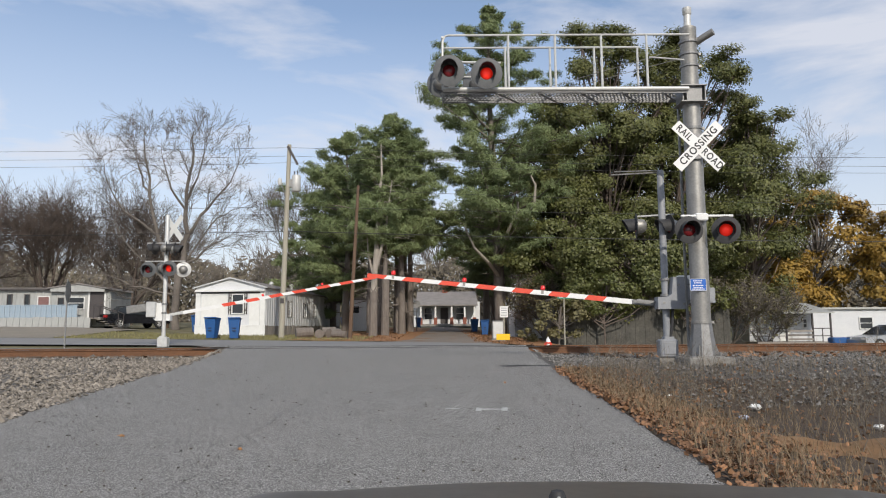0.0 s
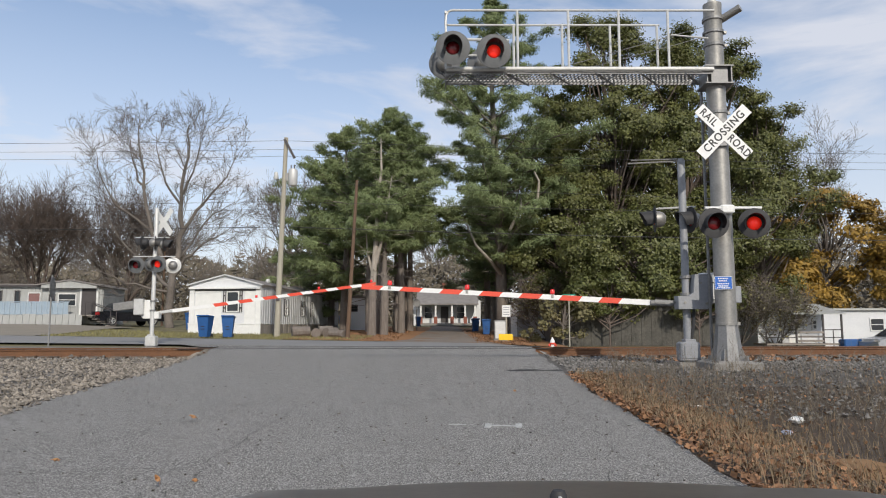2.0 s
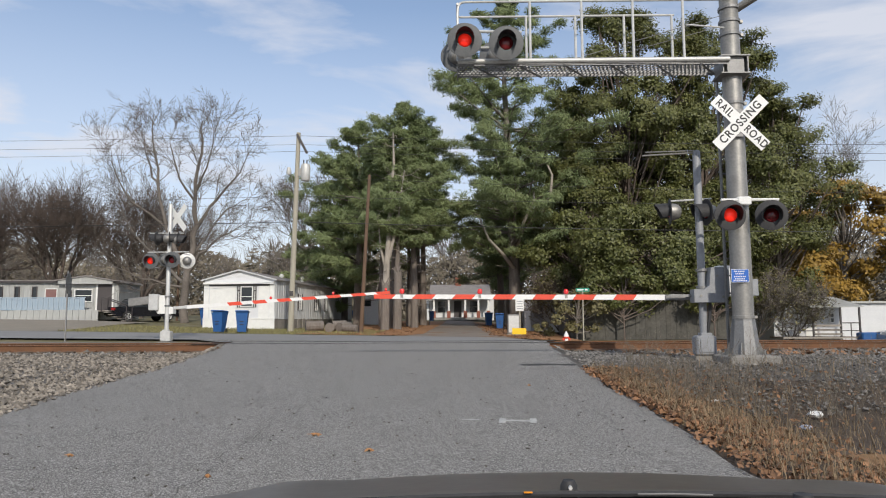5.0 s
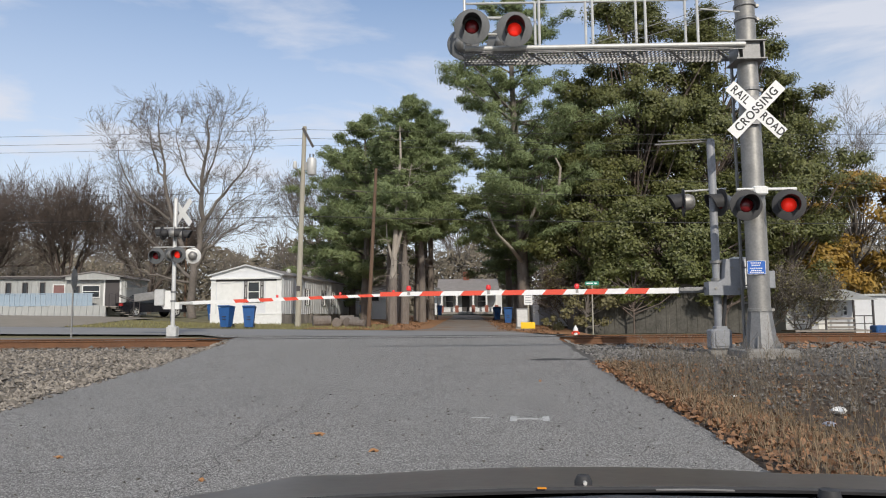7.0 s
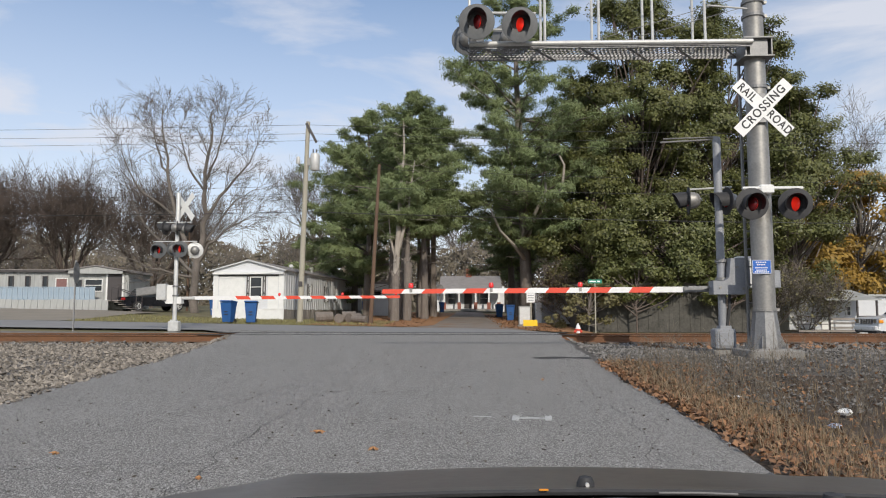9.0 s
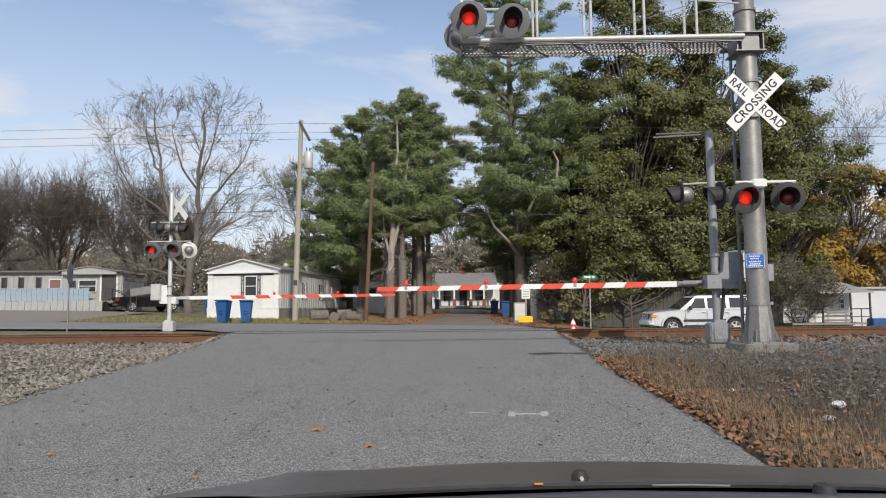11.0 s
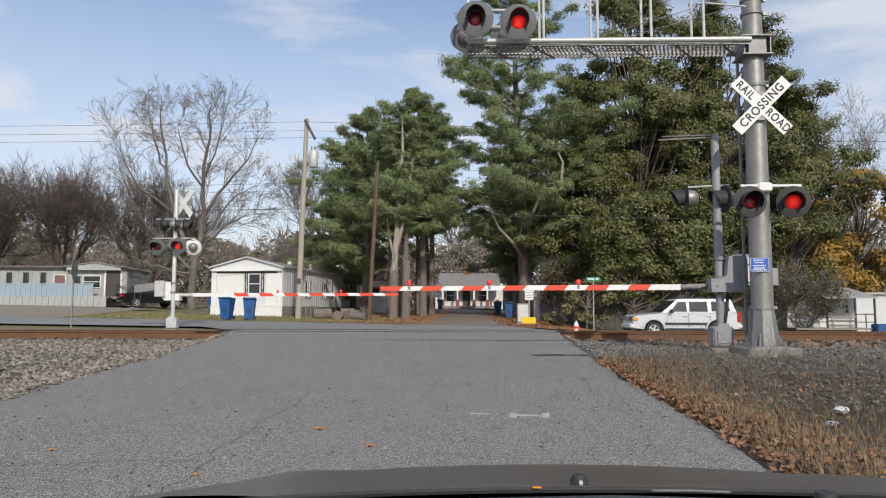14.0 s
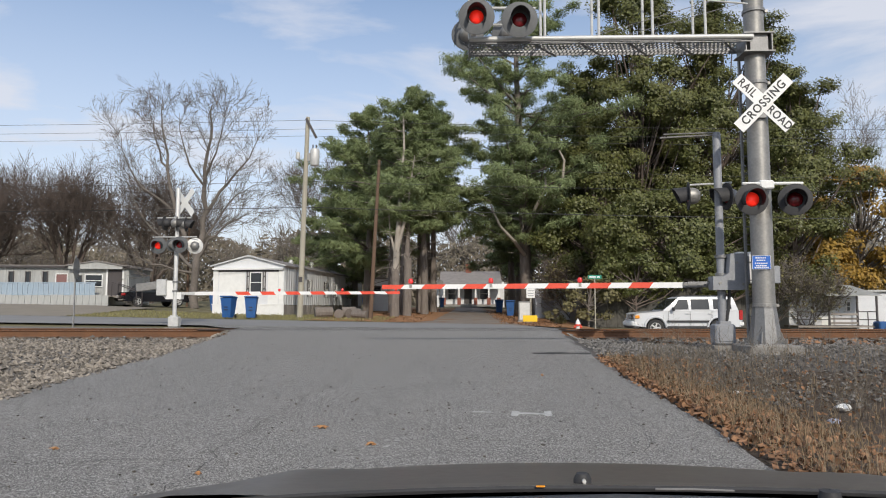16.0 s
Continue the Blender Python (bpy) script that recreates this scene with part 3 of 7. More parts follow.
for z0, x0 in ((6.3, 1.9), (6.1, 2.4)):
    part("guy_cable", Geo().cyl((-0.1, 0, z0), (x0 - PX, YB, 5.42), 0.006, n=5), GALVDARK, cant)
part("lamp_crossarm", Geo().tube([(0.6 - PX, YF + 0.02, 5.9), (1.5 - PX, YF + 0.02, 5.88)], 0.028), ALU, cant)
part("lamp_crossarm", Geo().tube([(0.35 - PX, YF + 0.05, 5.62), (1.45 - PX, YF + 0.05, 5.6)], 0.022), ALU, cant)
flasher(cant, facing(0.48 - PX, YF - 0.27, 5.62, 0, 3), 0.305, "left")
flasher(cant, facing(1.2 - PX, YF - 0.27, 5.56, 0, 3), 0.305, "right")
flasher(cant, facing(0.34 - PX, YB + 0.25, 5.78, 180), 0.30, "")
flasher(cant, facing(1.08 - PX, YB + 0.25, 5.78, 180), 0.30, "")
# heads on the pole
part("lamp_crossarm", Geo().cyl((-0.4, -0.27, 2.83), (0.6, -0.27, 2.83), 0.026, n=8), WHITE, cant, "white lamp crossarm", True)
part("junction_box", Geo().box((0.0, -0.24, 2.81), (0.24, 0.14, 0.15), bevel=0.02), WHITE, cant, "white junction box")
flasher(cant, facing(5.02 - PX, -0.38, 2.545, -4), 0.265, "left", board=BLACK)
flasher(cant, facing(5.73 - PX, -0.38, 2.54, -18), 0.265, "right", board=BLACK)
crossbuck(cant, pose(0.012, -0.24, 4.215))
part("sign_clamp", Geo().box((0.0, -0.19, 4.215), (0.12, 0.09, 0.5)), GALVDARK, cant)
bs = part("emergency_sign", Geo().box((-0.03, -0.205, 1.50), (0.31, 0.006, 0.23), bevel=0.002), SIGNBLUE, cant, "small blue emergency notice with white lines")
bs.matrix_local = pose(-0.075, 0, 0.012)
g = Geo()
for z, w in ((1.575, 0.2), (1.535, 0.17), (1.485, 0.22), (1.445, 0.19), (1.415, 0.24)):
    for k in range(int(w / 0.03)):
        g.box((-0.03 - w / 2 + 0.015 + k * 0.03, -0.2095, z), (0.02, 0.002, 0.02))
for x, z, w, h in ((-0.03, 1.61, 0.3, 0.006), (-0.03, 1.39, 0.3, 0.006), (-0.181, 1.5, 0.006, 0.22), (0.121, 1.5, 0.006, 0.22)):
    g.box((x, -0.2095, z), (w, 0.002, h))
part("white_bars", g, WHITEREF, bs)
# ladder behind the pole
for x in (-0.18, -0.04):
    part("ladder_rail", Geo().box((x, 0.24, 2.7), (0.03 if x > -0.2 else 0.055, 0.07, 5.1)), GALVDARK, cant)
for k in range(16):
    part("rung", Geo().cyl((-0.18, 0.24, 0.3 + k * 0.31), (-0.04, 0.24, 0.3 + k * 0.31), 0.013, n=6), GALVDARK, cant)
part("cable_box", Geo().box((0.24, 0.16, 1.32), (0.16, 0.2, 0.3), bevel=0.01), GREYPAINT, cant)


def arm_parts(arm, length, lamps, wide, first, pitch, red):
    """Striped gate arm along -x (its space: pivot at the origin)."""
    root, s = 0.46, -wide * 0.75
    n = int(math.ceil((length - first) / pitch))
    for k in range(n + 1):
        a0, mid = (root if k == 0 else first + (k - 1) * pitch + red), first + k * pitch
        a1 = mid + red
        if a0 > length - 0.1:
            break
        mid, a1 = min(mid, length - 0.05), min(a1, length)
        hw = wide / 2 * (1 - 0.25 * k / n)
        for m_, b0, b1, c0, c1 in ((WHITEREF, a0, mid, a0, mid), (REDREF, mid, a1, mid, a1)):
            sl0 = s if m_ is REDREF or k else 0
            sl1 = s if m_ is WHITEREF or a1 < length - 0.02 else 0
            g = Geo().prism([(-(b0 - sl0 / 2), -hw), (-(b0 + sl0 / 2), hw), (-(b1 + sl1 / 2), hw), (-(b1 - sl1 / 2), -hw)], -0.012, 0.012)
            part("stripe", g, m_, arm)
    for d in lamps:
        lamp = part("arm_lamp", Geo().lathe([(0.001, 0.10), (0.032, 0.095), (0.045, 0.065), (0.045, 0.02), (0.025, 0.0)], c=(-d, 0, wide / 2 + 0.0), n=12), REDLENS, arm, "small red lamp on the arm", True)
        part("bracket", Geo().box((-d, -0.016, wide / 2 - 0.02), (0.05, 0.008, 0.1)), GALV, lamp)


def gate(m, turn, zscale, near):
    """Gate mast with mechanism, heads and arm; the arm reaches along -x in its own space."""
    paint = GREYPAINT if near else WHITE
    mast_m = GREYPAINT if near else ALU
    th = thing("crossing_gate", m, "grey crossing gate mast with lowering striped arm" if near else "silver crossing gate mast with lowering striped arm", "crossing gate", "crossing gates")
    part("footing", Geo().box((0, 0, -0.02), (0.5, 0.5, 0.14)), CONCRETE, th)
    part("junction_base", Geo().box((0, 0, 0.24), (0.36, 0.30, 0.36), bevel=0.03).box((0, -0.16, 0.24), (0.24, 0.02, 0.24), bevel=0.008).box((0.02, 0, 0.44), (0.2, 0.2, 0.06), bevel=0.01), paint if near else ALU, th, "cast junction box at the foot")
    top = 3.84 if near else 4.86
    part("mast", Geo().lathe([(0.07, 0.42), (0.07, top), (0.055, top + 0.04), (0.001, top + 0.05)], n=16), mast_m, th, "slim round mast", True)
    mech = part("mechanism", Geo().prism([(-0.22, 1.02), (0.32, 1.02), (0.42, 1.14), (0.42, 1.6), (0.36, 1.66), (0.1, 1.66), (0.06, 1.32), (-0.02, 1.26), (-0.22, 1.26)], -0.22, 0.02), paint, th, "gate machine housing")
    part("cover", Geo().box((0.44, 0.06, 1.42), (0.32, 0.24, 0.56), bevel=0.02), WHITE if near else ALU, mech, "white side cover")
    for bx, bz in ((0.2, 1.5), (0.3, 1.12), (-0.1, 1.14)):
        part("bolt", Geo().cyl((bx, -0.235, bz), (bx, -0.21, bz), 0.025, n=8), GALV, mech)
    for z in (1.3, 1.62):
        part("mast_clamp", Geo().lathe([(0.072, z - 0.03), (0.1, z - 0.025), (0.1, z + 0.025), (0.072, z + 0.03)], n=14), GALVDARK, th)
    part("conduit", Geo().tube([(0.12, -0.05, 1.02), (0.1, -0.06, 0.75), (0.05, -0.05, 0.45)], 0.03), BLACK, th)
    return th


GATE_N, GATE_F = (4.85, 11.42, 0.05), (-9.72, 22.8, 0.02)
near_gate = gate(pose(*GATE_N), 0, 1, True)
part("top_bracket", Geo().tube([(0, 0, 3.84), (-1.0, 0.05, 3.80)], 0.016, 6).tube([(0, 0, 3.88), (-0.5, 0.02, 3.87), (-0.9, 0.2, 3.9)], 0.013, 6), GALV, near_gate)
part("lamp_crossarm", Geo().cyl((-0.52, 0.02, 2.92), (0.25, 0.02, 2.96), 0.018, n=6), ALU, near_gate)
flasher(near_gate, facing(-0.52, 0.02, 2.72, -100), 0.25, "", board=BLACK)
flasher(near_gate, facing(0.14, -0.02, 2.7, -82), 0.25, "", board=BLACK)
near_arm = part("gate_arm", Geo().box((-0.30, 0, 0), (0.5, 0.09, 0.10), bevel=0.01), GALVDARK, near_gate, "red and white striped gate arm")
arm_parts(near_arm, 6.0, (2.39, 4.0, 5.46), 0.102, 1.11, 0.75, 0.375)
part("counterweight_arm", Geo().box((-0.1, -0.16, 0.03), (0.8, 0.02, 0.05)).box((-0.1, 0.16, 0.03), (0.8, 0.02, 0.05)), GALVDARK, near_arm)

far_gate = gate(pose(*GATE_F, 0, 0, 180), 0, 1, False)
crossbuck(far_gate, pose(-0.2, -0.1, 4.40, 0, 0, -30), lettered=False, mats=WHITE)
part("lamp_crossarm", Geo().cyl((0.75, 0.02, 3.18), (-0.72, 0.02, 3.18), 0.02, n=6), ALU, far_gate)
flasher(far_gate, facing(0.54, 0.24, 2.86, 180), 0.285, "left")
flasher(far_gate, facing(-0.21, 0.24, 2.89, 180), 0.285, "right")
flasher(far_gate, facing(0.2, -0.2, 2.93, 10), 0.25, "")
flasher(far_gate, facing(-0.6, -0.1, 2.88, 20), 0.28, "", board=ALU)
part("lamp_crossarm", Geo().cyl((0.7, 0.02, 3.85), (-0.5, 0.02, 3.85), 0.02, n=6), ALU, far_gate)
flasher(far_gate, facing(0.4, 0.05, 3.66, 84), 0.25, "", BLACK, BLACK)
flasher(far_gate, facing(-0.06, 0.2, 3.64, -72), 0.25, "", board=BLACK)
flasher(far_gate, facing(-0.36, 0.15, 3.6, -84), 0.25, "", board=BLACK)
weight = part("counterweight", Geo().box((0.95, 0.12, 1.45), (0.72, 0.12, 0.28), Matrix.Rotation(radians(7), 4, "Y"), bevel=0.02), GALV, far_gate, "flat steel counterweight")
far_arm = part("gate_arm", Geo().box((-0.30, 0, 0), (0.5, 0.09, 0.10), bevel=0.01), ALU, far_gate, "red and white striped gate arm")
arm_parts(far_arm, 7.7, (3.5, 5.7, 7.55), 0.12, 2.0, 0.87, 0.47)
TRAVEL = []


# ---- leaves, trees ----
def leaf_mesh(name, centres, normals, size, mats, rng, aspect=1.8, jitter=0.5, crossed=False):
    """Small folded leaves, one four-cornered blade each, joined in one mesh."""
    n = len(centres)
    up_ = normals + rng.normal(size=(n, 3)) * jitter
    up_ /= np.linalg.norm(up_, axis=1)[:, None] + 1e-9
    d = rng.normal(size=(n, 3))
    d -= up_ * (d * up_).sum(axis=1)[:, None]
    d /= np.linalg.norm(d, axis=1)[:, None] + 1e-9
    e_ = np.cross(d, up_)
    e_ /= np.linalg.norm(e_, axis=1)[:, None] + 1e-9
    s = size * rng.uniform(0.6, 1.4, size=(n, 1))
    a_, b_ = d * s * aspect / 2, e_ * s / 2
    v = np.stack([centres - a_, centres + b_, centres + a_, centres - b_], axis=1).reshape(-1, 3)
    me = bpy.data.meshes.new(name)
    me.vertices.add(4 * n)
    me.vertices.foreach_set("co", v.ravel())
    me.loops.add(4 * n)
    me.loops.foreach_set("vertex_index", np.arange(4 * n))
    me.polygons.add(n)
    me.polygons.foreach_set("loop_start", np.arange(0, 4 * n, 4))
    me.materials.append(mats)
    me.update(calc_edges=True)
    return me


def limb_mesh(name, segs, mats, sides=5):
    """Tapered limbs: rows of p0, p1, r0, r1."""
    s = np.array([(*p0, *p1, r0, r1) for p0, p1, r0, r1 in segs])
    p0, p1, r0, r1 = s[:, :3], s[:, 3:6], s[:, 6:7], s[:, 7:8]
    d = p1 - p0
    d /= np.linalg.norm(d, axis=1)[:, None] + 1e-9
    ref = np.where(np.abs(d[:, 2:3]) > 0.9, np.array([[1.0, 0, 0]]), np.array([[0, 0, 1.0]]))
    u = np.cross(d, ref)
    u /= np.linalg.norm(u, axis=1)[:, None]
    w = np.cross(d, u)
    rings = []
    for p, r in ((p0, r0), (p1 + d * r1 * 0.5, r1)):
        for k in range(sides):
            a_ = 2 * math.pi * k / sides
            rings.append(p + (u * math.cos(a_) + w * math.sin(a_)) * r)
    v = np.stack(rings, axis=1)
    n = len(s)
    k = np.arange(sides)
    q = np.stack([k, (k + 1) % sides, sides + (k + 1) % sides, sides + k], axis=1)
    idx = (np.arange(n)[:, None, None] * 2 * sides + q[None]).reshape(-1)
    me = bpy.data.meshes.new(name)
    me.vertices.add(n * 2 * sides)
    me.vertices.foreach_set("co", v.reshape(-1))
    me.loops.add(len(idx))
    me.loops.foreach_set("vertex_index", idx)
    me.polygons.add(n * sides)
    me.polygons.foreach_set("loop_start", np.arange(0, len(idx), 4))
    me.polygons.foreach_set("use_smooth", [True] * (n * sides))
    me.materials.append(mats)
    me.update(calc_edges=True)
    return me


def grow(rng, p, d, length, r, level, segs, tips, spread=0.6, lift=0.12, split=3, steps=4, shrink=0.62, bare=0.3, minr=0.006):
    """A limb that bends as it goes and sends out side limbs."""
    p, d = np.array(p, float), np.array(d, float)
    n = steps if level else 3
    kids = []
    for k in range(n):
        d = d + rng.normal(size=3) * (0.13 if level > 2 else 0.2)
        d[2] += lift
        d /= np.linalg.norm(d)
        q = p + d * length / n
        r1 = max(minr, r * (1 - 0.55 / n))
        segs.append((p, q, r, r1))
        if level > 0 and (k + 1) / n > bare:
            kids += [(q, d.copy(), r1)] * (split if k == n - 1 else max(1, split - 2))
        p, r = q, r1
    if level == 0:
        tips.append(p)
        return
    for q, dd, rr in kids:
        side = rng.normal(size=3)
        side -= dd * side.dot(dd)
        side /= np.linalg.norm(side) + 1e-9
        nd = dd * (1 - spread * 0.45) + side * spread * rng.uniform(0.6, 1.2)
        grow(rng, q, nd / np.linalg.norm(nd), length * shrink * rng.uniform(0.75, 1.15), max(minr, rr * 0.62), level - 1, segs, tips, spread, lift, split, steps, shrink, 0.15, minr)


def bare_tree(name, x, y, height, radius, seed, label, level=4, trunk=0.3, split=3, spread=0.6, lift=0.1, leaves=None, leaf_n=0, fork=0.25, minr=0.009, stems=3, bark=BAREBARK):
    rng = np.random.default_rng(seed)
    z = ground_z(x, y) - 0.1
    th = thing(name, pose(x, y, z), label, "tree", "bare trees")
    segs, tips = [], []
    base = np.array([0, 0, 0.0])
    fh = height * fork
    segs.append((base, np.array([0, 0, fh * 0.5]), trunk * 1.25, trunk))
    segs.append((np.array([0, 0, fh * 0.5]), np.array([0.05, 0, fh]), trunk, trunk * 0.9))
    for k in range(stems):
        a_ = 2 * math.pi * k / stems + rng.uniform(0, 1.2)
        tilt = rng.uniform(0.25, 0.75) * radius / (height * 0.4)
        d = np.array([math.cos(a_) * tilt, math.sin(a_) * tilt, 1.0])
        grow(rng, (0.05, 0, fh), d / np.linalg.norm(d), height * 0.36, trunk * 0.62, level, segs, tips, spread, lift, split, 4, 0.62, 0.3, minr)
    tr = [s for s in segs if s[2] > trunk * 0.35]
    rest = [s for s in segs if s[2] <= trunk * 0.35]
    for nm, ss, sides in (("trunk", tr, 8), ("branchwork", rest, 3)):
        ob = new(nm, limb_mesh(nm, ss, bark, sides))
        ob.parent = th
        if nm != "trunk":
            tagged(ob, kind="stuff")
    if leaves and leaf_n:
        pts = np.array(tips)[rng.integers(0, len(tips), leaf_n)] + rng.normal(size=(leaf_n, 3)) * 0.3
        ob = new("foliage", leaf_mesh("foliage", pts, np.zeros((leaf_n, 3)) + (0, 0, 1), 0.085, leaves, rng))
        ob.parent = th
    return th


def pine(x, y, height, seed, label, crown_from=0.35, reach=4.0, trunk=0.28, lean=(0, 0), density=1.0, mats=PINE, size=0.04, gaps=0.0, name="pine_tree", top_reach=0.25, bark=BARK, stubs=8):
    """A straight trunk with whorls of limbs that carry flat sprays of needles."""
    rng = np.random.default_rng(seed)
    z0 = ground_z(x, y) - 0.1
    th = thing(name, pose(x, y, z0), label, "tree", "evergreen trees")
    segs, cs, ns = [], [], []
    n = 12
    top = np.array([lean[0], lean[1], height])
    line = [np.array([0.0, 0, 0])]
    for k in range(1, n + 1):
        f = k / n
        line.append(top * f + np.array([math.sin(f * 5 + seed) * 0.2, math.cos(f * 4 + seed) * 0.15, 0]) * f)
    for k in range(n):
        segs.append((line[k], line[k + 1], trunk * (1.12 - 0.98 * k / n), trunk * (1.12 - 0.98 * (k + 1) / n)))
    trunk_segs = list(segs)
    segs = []
    for k in range(stubs):
        h = height * rng.uniform(0.12, crown_from)
        b = np.array([np.interp(h / height, np.linspace(0, 1, n + 1), [p[i] for p in line]) for i in range(3)])
        a_ = rng.uniform(0, 2 * math.pi)
        d = np.array([math.cos(a_), math.sin(a_), rng.uniform(-0.3, 0.2)])
        segs.append((b, b + d * rng.uniform(0.5, 1.8), 0.04, 0.01))
    h = height * crown_from
    while h < height:
        f = (h / height - crown_from) / (1 - crown_from)
        r_here = reach * (math.sin(math.pi * min(1, 0.22 + 0.78 * f) ** 0.9) * (1 - top_reach) + top_reach * (1 - f))
        b = np.array([np.interp(h / height, np.linspace(0, 1, n + 1), [p[i] for p in line]) for i in range(3)])
        for k in range(rng.integers(4, 8)):
            if rng.uniform() < gaps:
                continue
            a_ = rng.uniform(0, 2 * math.pi)
            ln = r_here * rng.uniform(0.35, 1.25) + 0.3
            d = np.array([math.cos(a_), math.sin(a_), rng.uniform(-0.05, 0.4) + 0.25 * f])
            p = b.copy()
            rr = max(0.018, 0.014 * ln)
            m_ = 5
            for j in range(m_):
                d = d + rng.normal(size=3) * 0.1
                d[2] += 0.03
                d /= np.linalg.norm(d)
                q = p + d * ln / m_
                segs.append((p, q, rr * (1 - j / m_) + 0.008, rr * (1 - (j + 1) / m_) + 0.006))
                p = q
                if j >= 1 or rng.uniform() < 0.5:
                    for tuft in range(2):
                        count = int(density * (26 + 12 * ln) * (0.6 + 0.25 * j))
                        core = p + rng.normal(size=3) * np.array([0.34, 0.34, 0.12]) * (0.3 + 0.09 * ln)
                        off = np.clip(rng.normal(size=(count, 3)), -1.8, 1.8) * np.array([0.26, 0.26, 0.13]) * (0.5 + 0.1 * ln)
                        cs.append(core + off)
                        side = np.array([d[0] * 0.5, d[1] * 0.5, 0.75]) + off / 0.35
                        ns.append(side)
        h += rng.uniform(0.35, 0.75) * (0.6 + 0.03 * height)
    for nm, ss, sides in (("trunk", trunk_segs, 9), ("branchwork", segs, 3)):
        ob = new(nm, limb_mesh(nm, ss, bark, sides))
        ob.parent = th
        if nm != "trunk":
            tagged(ob, kind="stuff")
    pts = np.concatenate(cs)
    ob = new("crown", leaf_mesh("crown", pts, np.concatenate(ns), size, mats, rng, 7.5, 0.75))
    ob.parent = th
    return th


def broad_tree(name, x, y, height, rx, ry, seed, label, mats, low=0.08, clumps=160, per=190, size=0.24, trunk=0.35, bark=BROWNBARK, top=0.5, group="broadleaf trees", cat="tree", hollow=0.55, clump_r=1.0):
    """Trunk and limbs that bear clumps of leaves over an uneven crown."""
    rng = np.random.default_rng(seed)
    z0 = ground_z(x, y) - 0.1
    th = thing(name, pose(x, y, z0), label, cat, group)
    segs, cs, ns = [], [], []
    stem = np.array([0, 0, height * 0.45])
    segs.append((np.zeros(3), stem * 0.5, trunk * 1.2, trunk))
    segs.append((stem * 0.5, stem, trunk, trunk * 0.8))
    segs.append((stem, np.array([0.2, 0, height * 0.85]), trunk * 0.8, 0.06))
    zc, hz = height * (low + (1 - low) * 0.5), height * (1 - low) * 0.5
    for k in range(max(8, clumps // 2)):
        d = rng.normal(size=3)
        d /= np.linalg.norm(d)
        rad = rng.uniform(hollow, 1.0) ** 0.5
        wob = 0.86 + 0.34 * noise.noise((d[0] * 1.9 + seed, d[1] * 1.9, d[2] * 1.9))
        zz = d[2] * rad
        wide = 1.0 if zz < top - 0.5 else math.sqrt(max(0.05, 1 - ((zz - top + 0.5) / (1.5 - top)) ** 2 * 0.8))
        c = np.array([d[0] * rx * rad * wob * wide, d[1] * ry * rad * wob * wide, max(height * low * 0.8, zc + zz * hz * wob)])
        start = np.array([0, 0, max(0.3, c[2] * rng.uniform(0.45, 0.75))])
        mid = (start + c) / 2 + rng.normal(size=3) * 0.3 * clump_r
        segs += [(start, mid, 0.09 * clump_r, 0.06 * clump_r), (mid, c, 0.06 * clump_r, 0.03 * clump_r)]
        br = clump_r * rng.uniform(0.6, 1.3)
        for j in range(7):
            dd = rng.normal(size=3) + d * 0.7 + np.array([0, 0, 0.35])
            dd /= np.linalg.norm(dd)
            q = c + dd * br * np.array([1, 1, 0.7]) * rng.uniform(0.5, 1.0)
            segs.append((c, q, 0.025 * clump_r, 0.008))
            cr = clump_r * rng.uniform(0.4, 0.85)
            m_ = int(per * cr ** 1.4)
            off = np.clip(rng.normal(size=(m_, 3)), -1.7, 1.7) * np.array([0.50, 0.50, 0.30]) * cr
            cs.append(q + off)
            ns.append(dd * 0.7 + d * 0.3 + np.array([0, -0.1, 0.45]) + off / cr * 0.7)
    ob = new("trunk", limb_mesh("trunk", segs[:3], bark, 9))
    ob.parent = th
    ob = tagged(new("branchwork", limb_mesh("branchwork", segs[3:], bark, 4)), kind="stuff")
    ob.parent = th
    pts = np.concatenate(cs)
    ns = np.concatenate(ns)[pts[:, 2] > 0.1]
    pts = pts[pts[:, 2] > 0.1]
    ob = new("crown", leaf_mesh("crown", pts, ns, size, mats, rng, 1.6, 0.55))
    ob.parent = th
    return th


# pines beside the lane
pine(-3.5, 42.0, 14.2, 11, "tall leaning pine with a bare lower trunk", 0.36, 4.2, 0.26, (0.5, 0), 1.2, gaps=0.2)
pine(-6.4, 47.0, 14.2, 12, "dense dark pine with drooping sprays", 0.22, 5.0, 0.26, (0.2, 0), 1.25, gaps=0.15)
pine(-1.9, 50.0, 15.5, 13, "tall pine with a bare lower trunk", 0.42, 3.4, 0.24, (-0.2, 0), 1.15, gaps=0.2)
pine(-8.0, 52.0, 13.0, 18, "dense pine behind the white trailer", 0.12, 4.0, 0.24, (0, 0), 1.5)
for k, (x, y, h) in enumerate(((-4.4, 44.5, 12.5), (-2.7, 46.5, 12), (-2.2, 43.5, 11.0), (-3.2, 53, 13), (-2.5, 57, 12.5), (-3.0, 64, 13), (-4.9, 52, 12), (-3.3, 40.5, 9.0))):
    pine(x, y, h, 30 + k, "slim bare-stemmed pine in the row by the lane", 0.55, 2.2, 0.2 + 0.02 * (k % 3), (random.uniform(-.4, .4), 0), 1.0, stubs=14)
BIG_PINE = pine(4.5, 45.5, 23.4, 14, "very tall pine with broken lower limbs", 0.22, 6.6, 0.40, (-0.6, 0), 1.5, gaps=0.08, top_reach=0.12)
pine(4.3, 57.0, 14.5, 15, "pine beside the narrow lane", 0.3, 3.8, 0.3, (0, 0), 1.2, gaps=0.15)
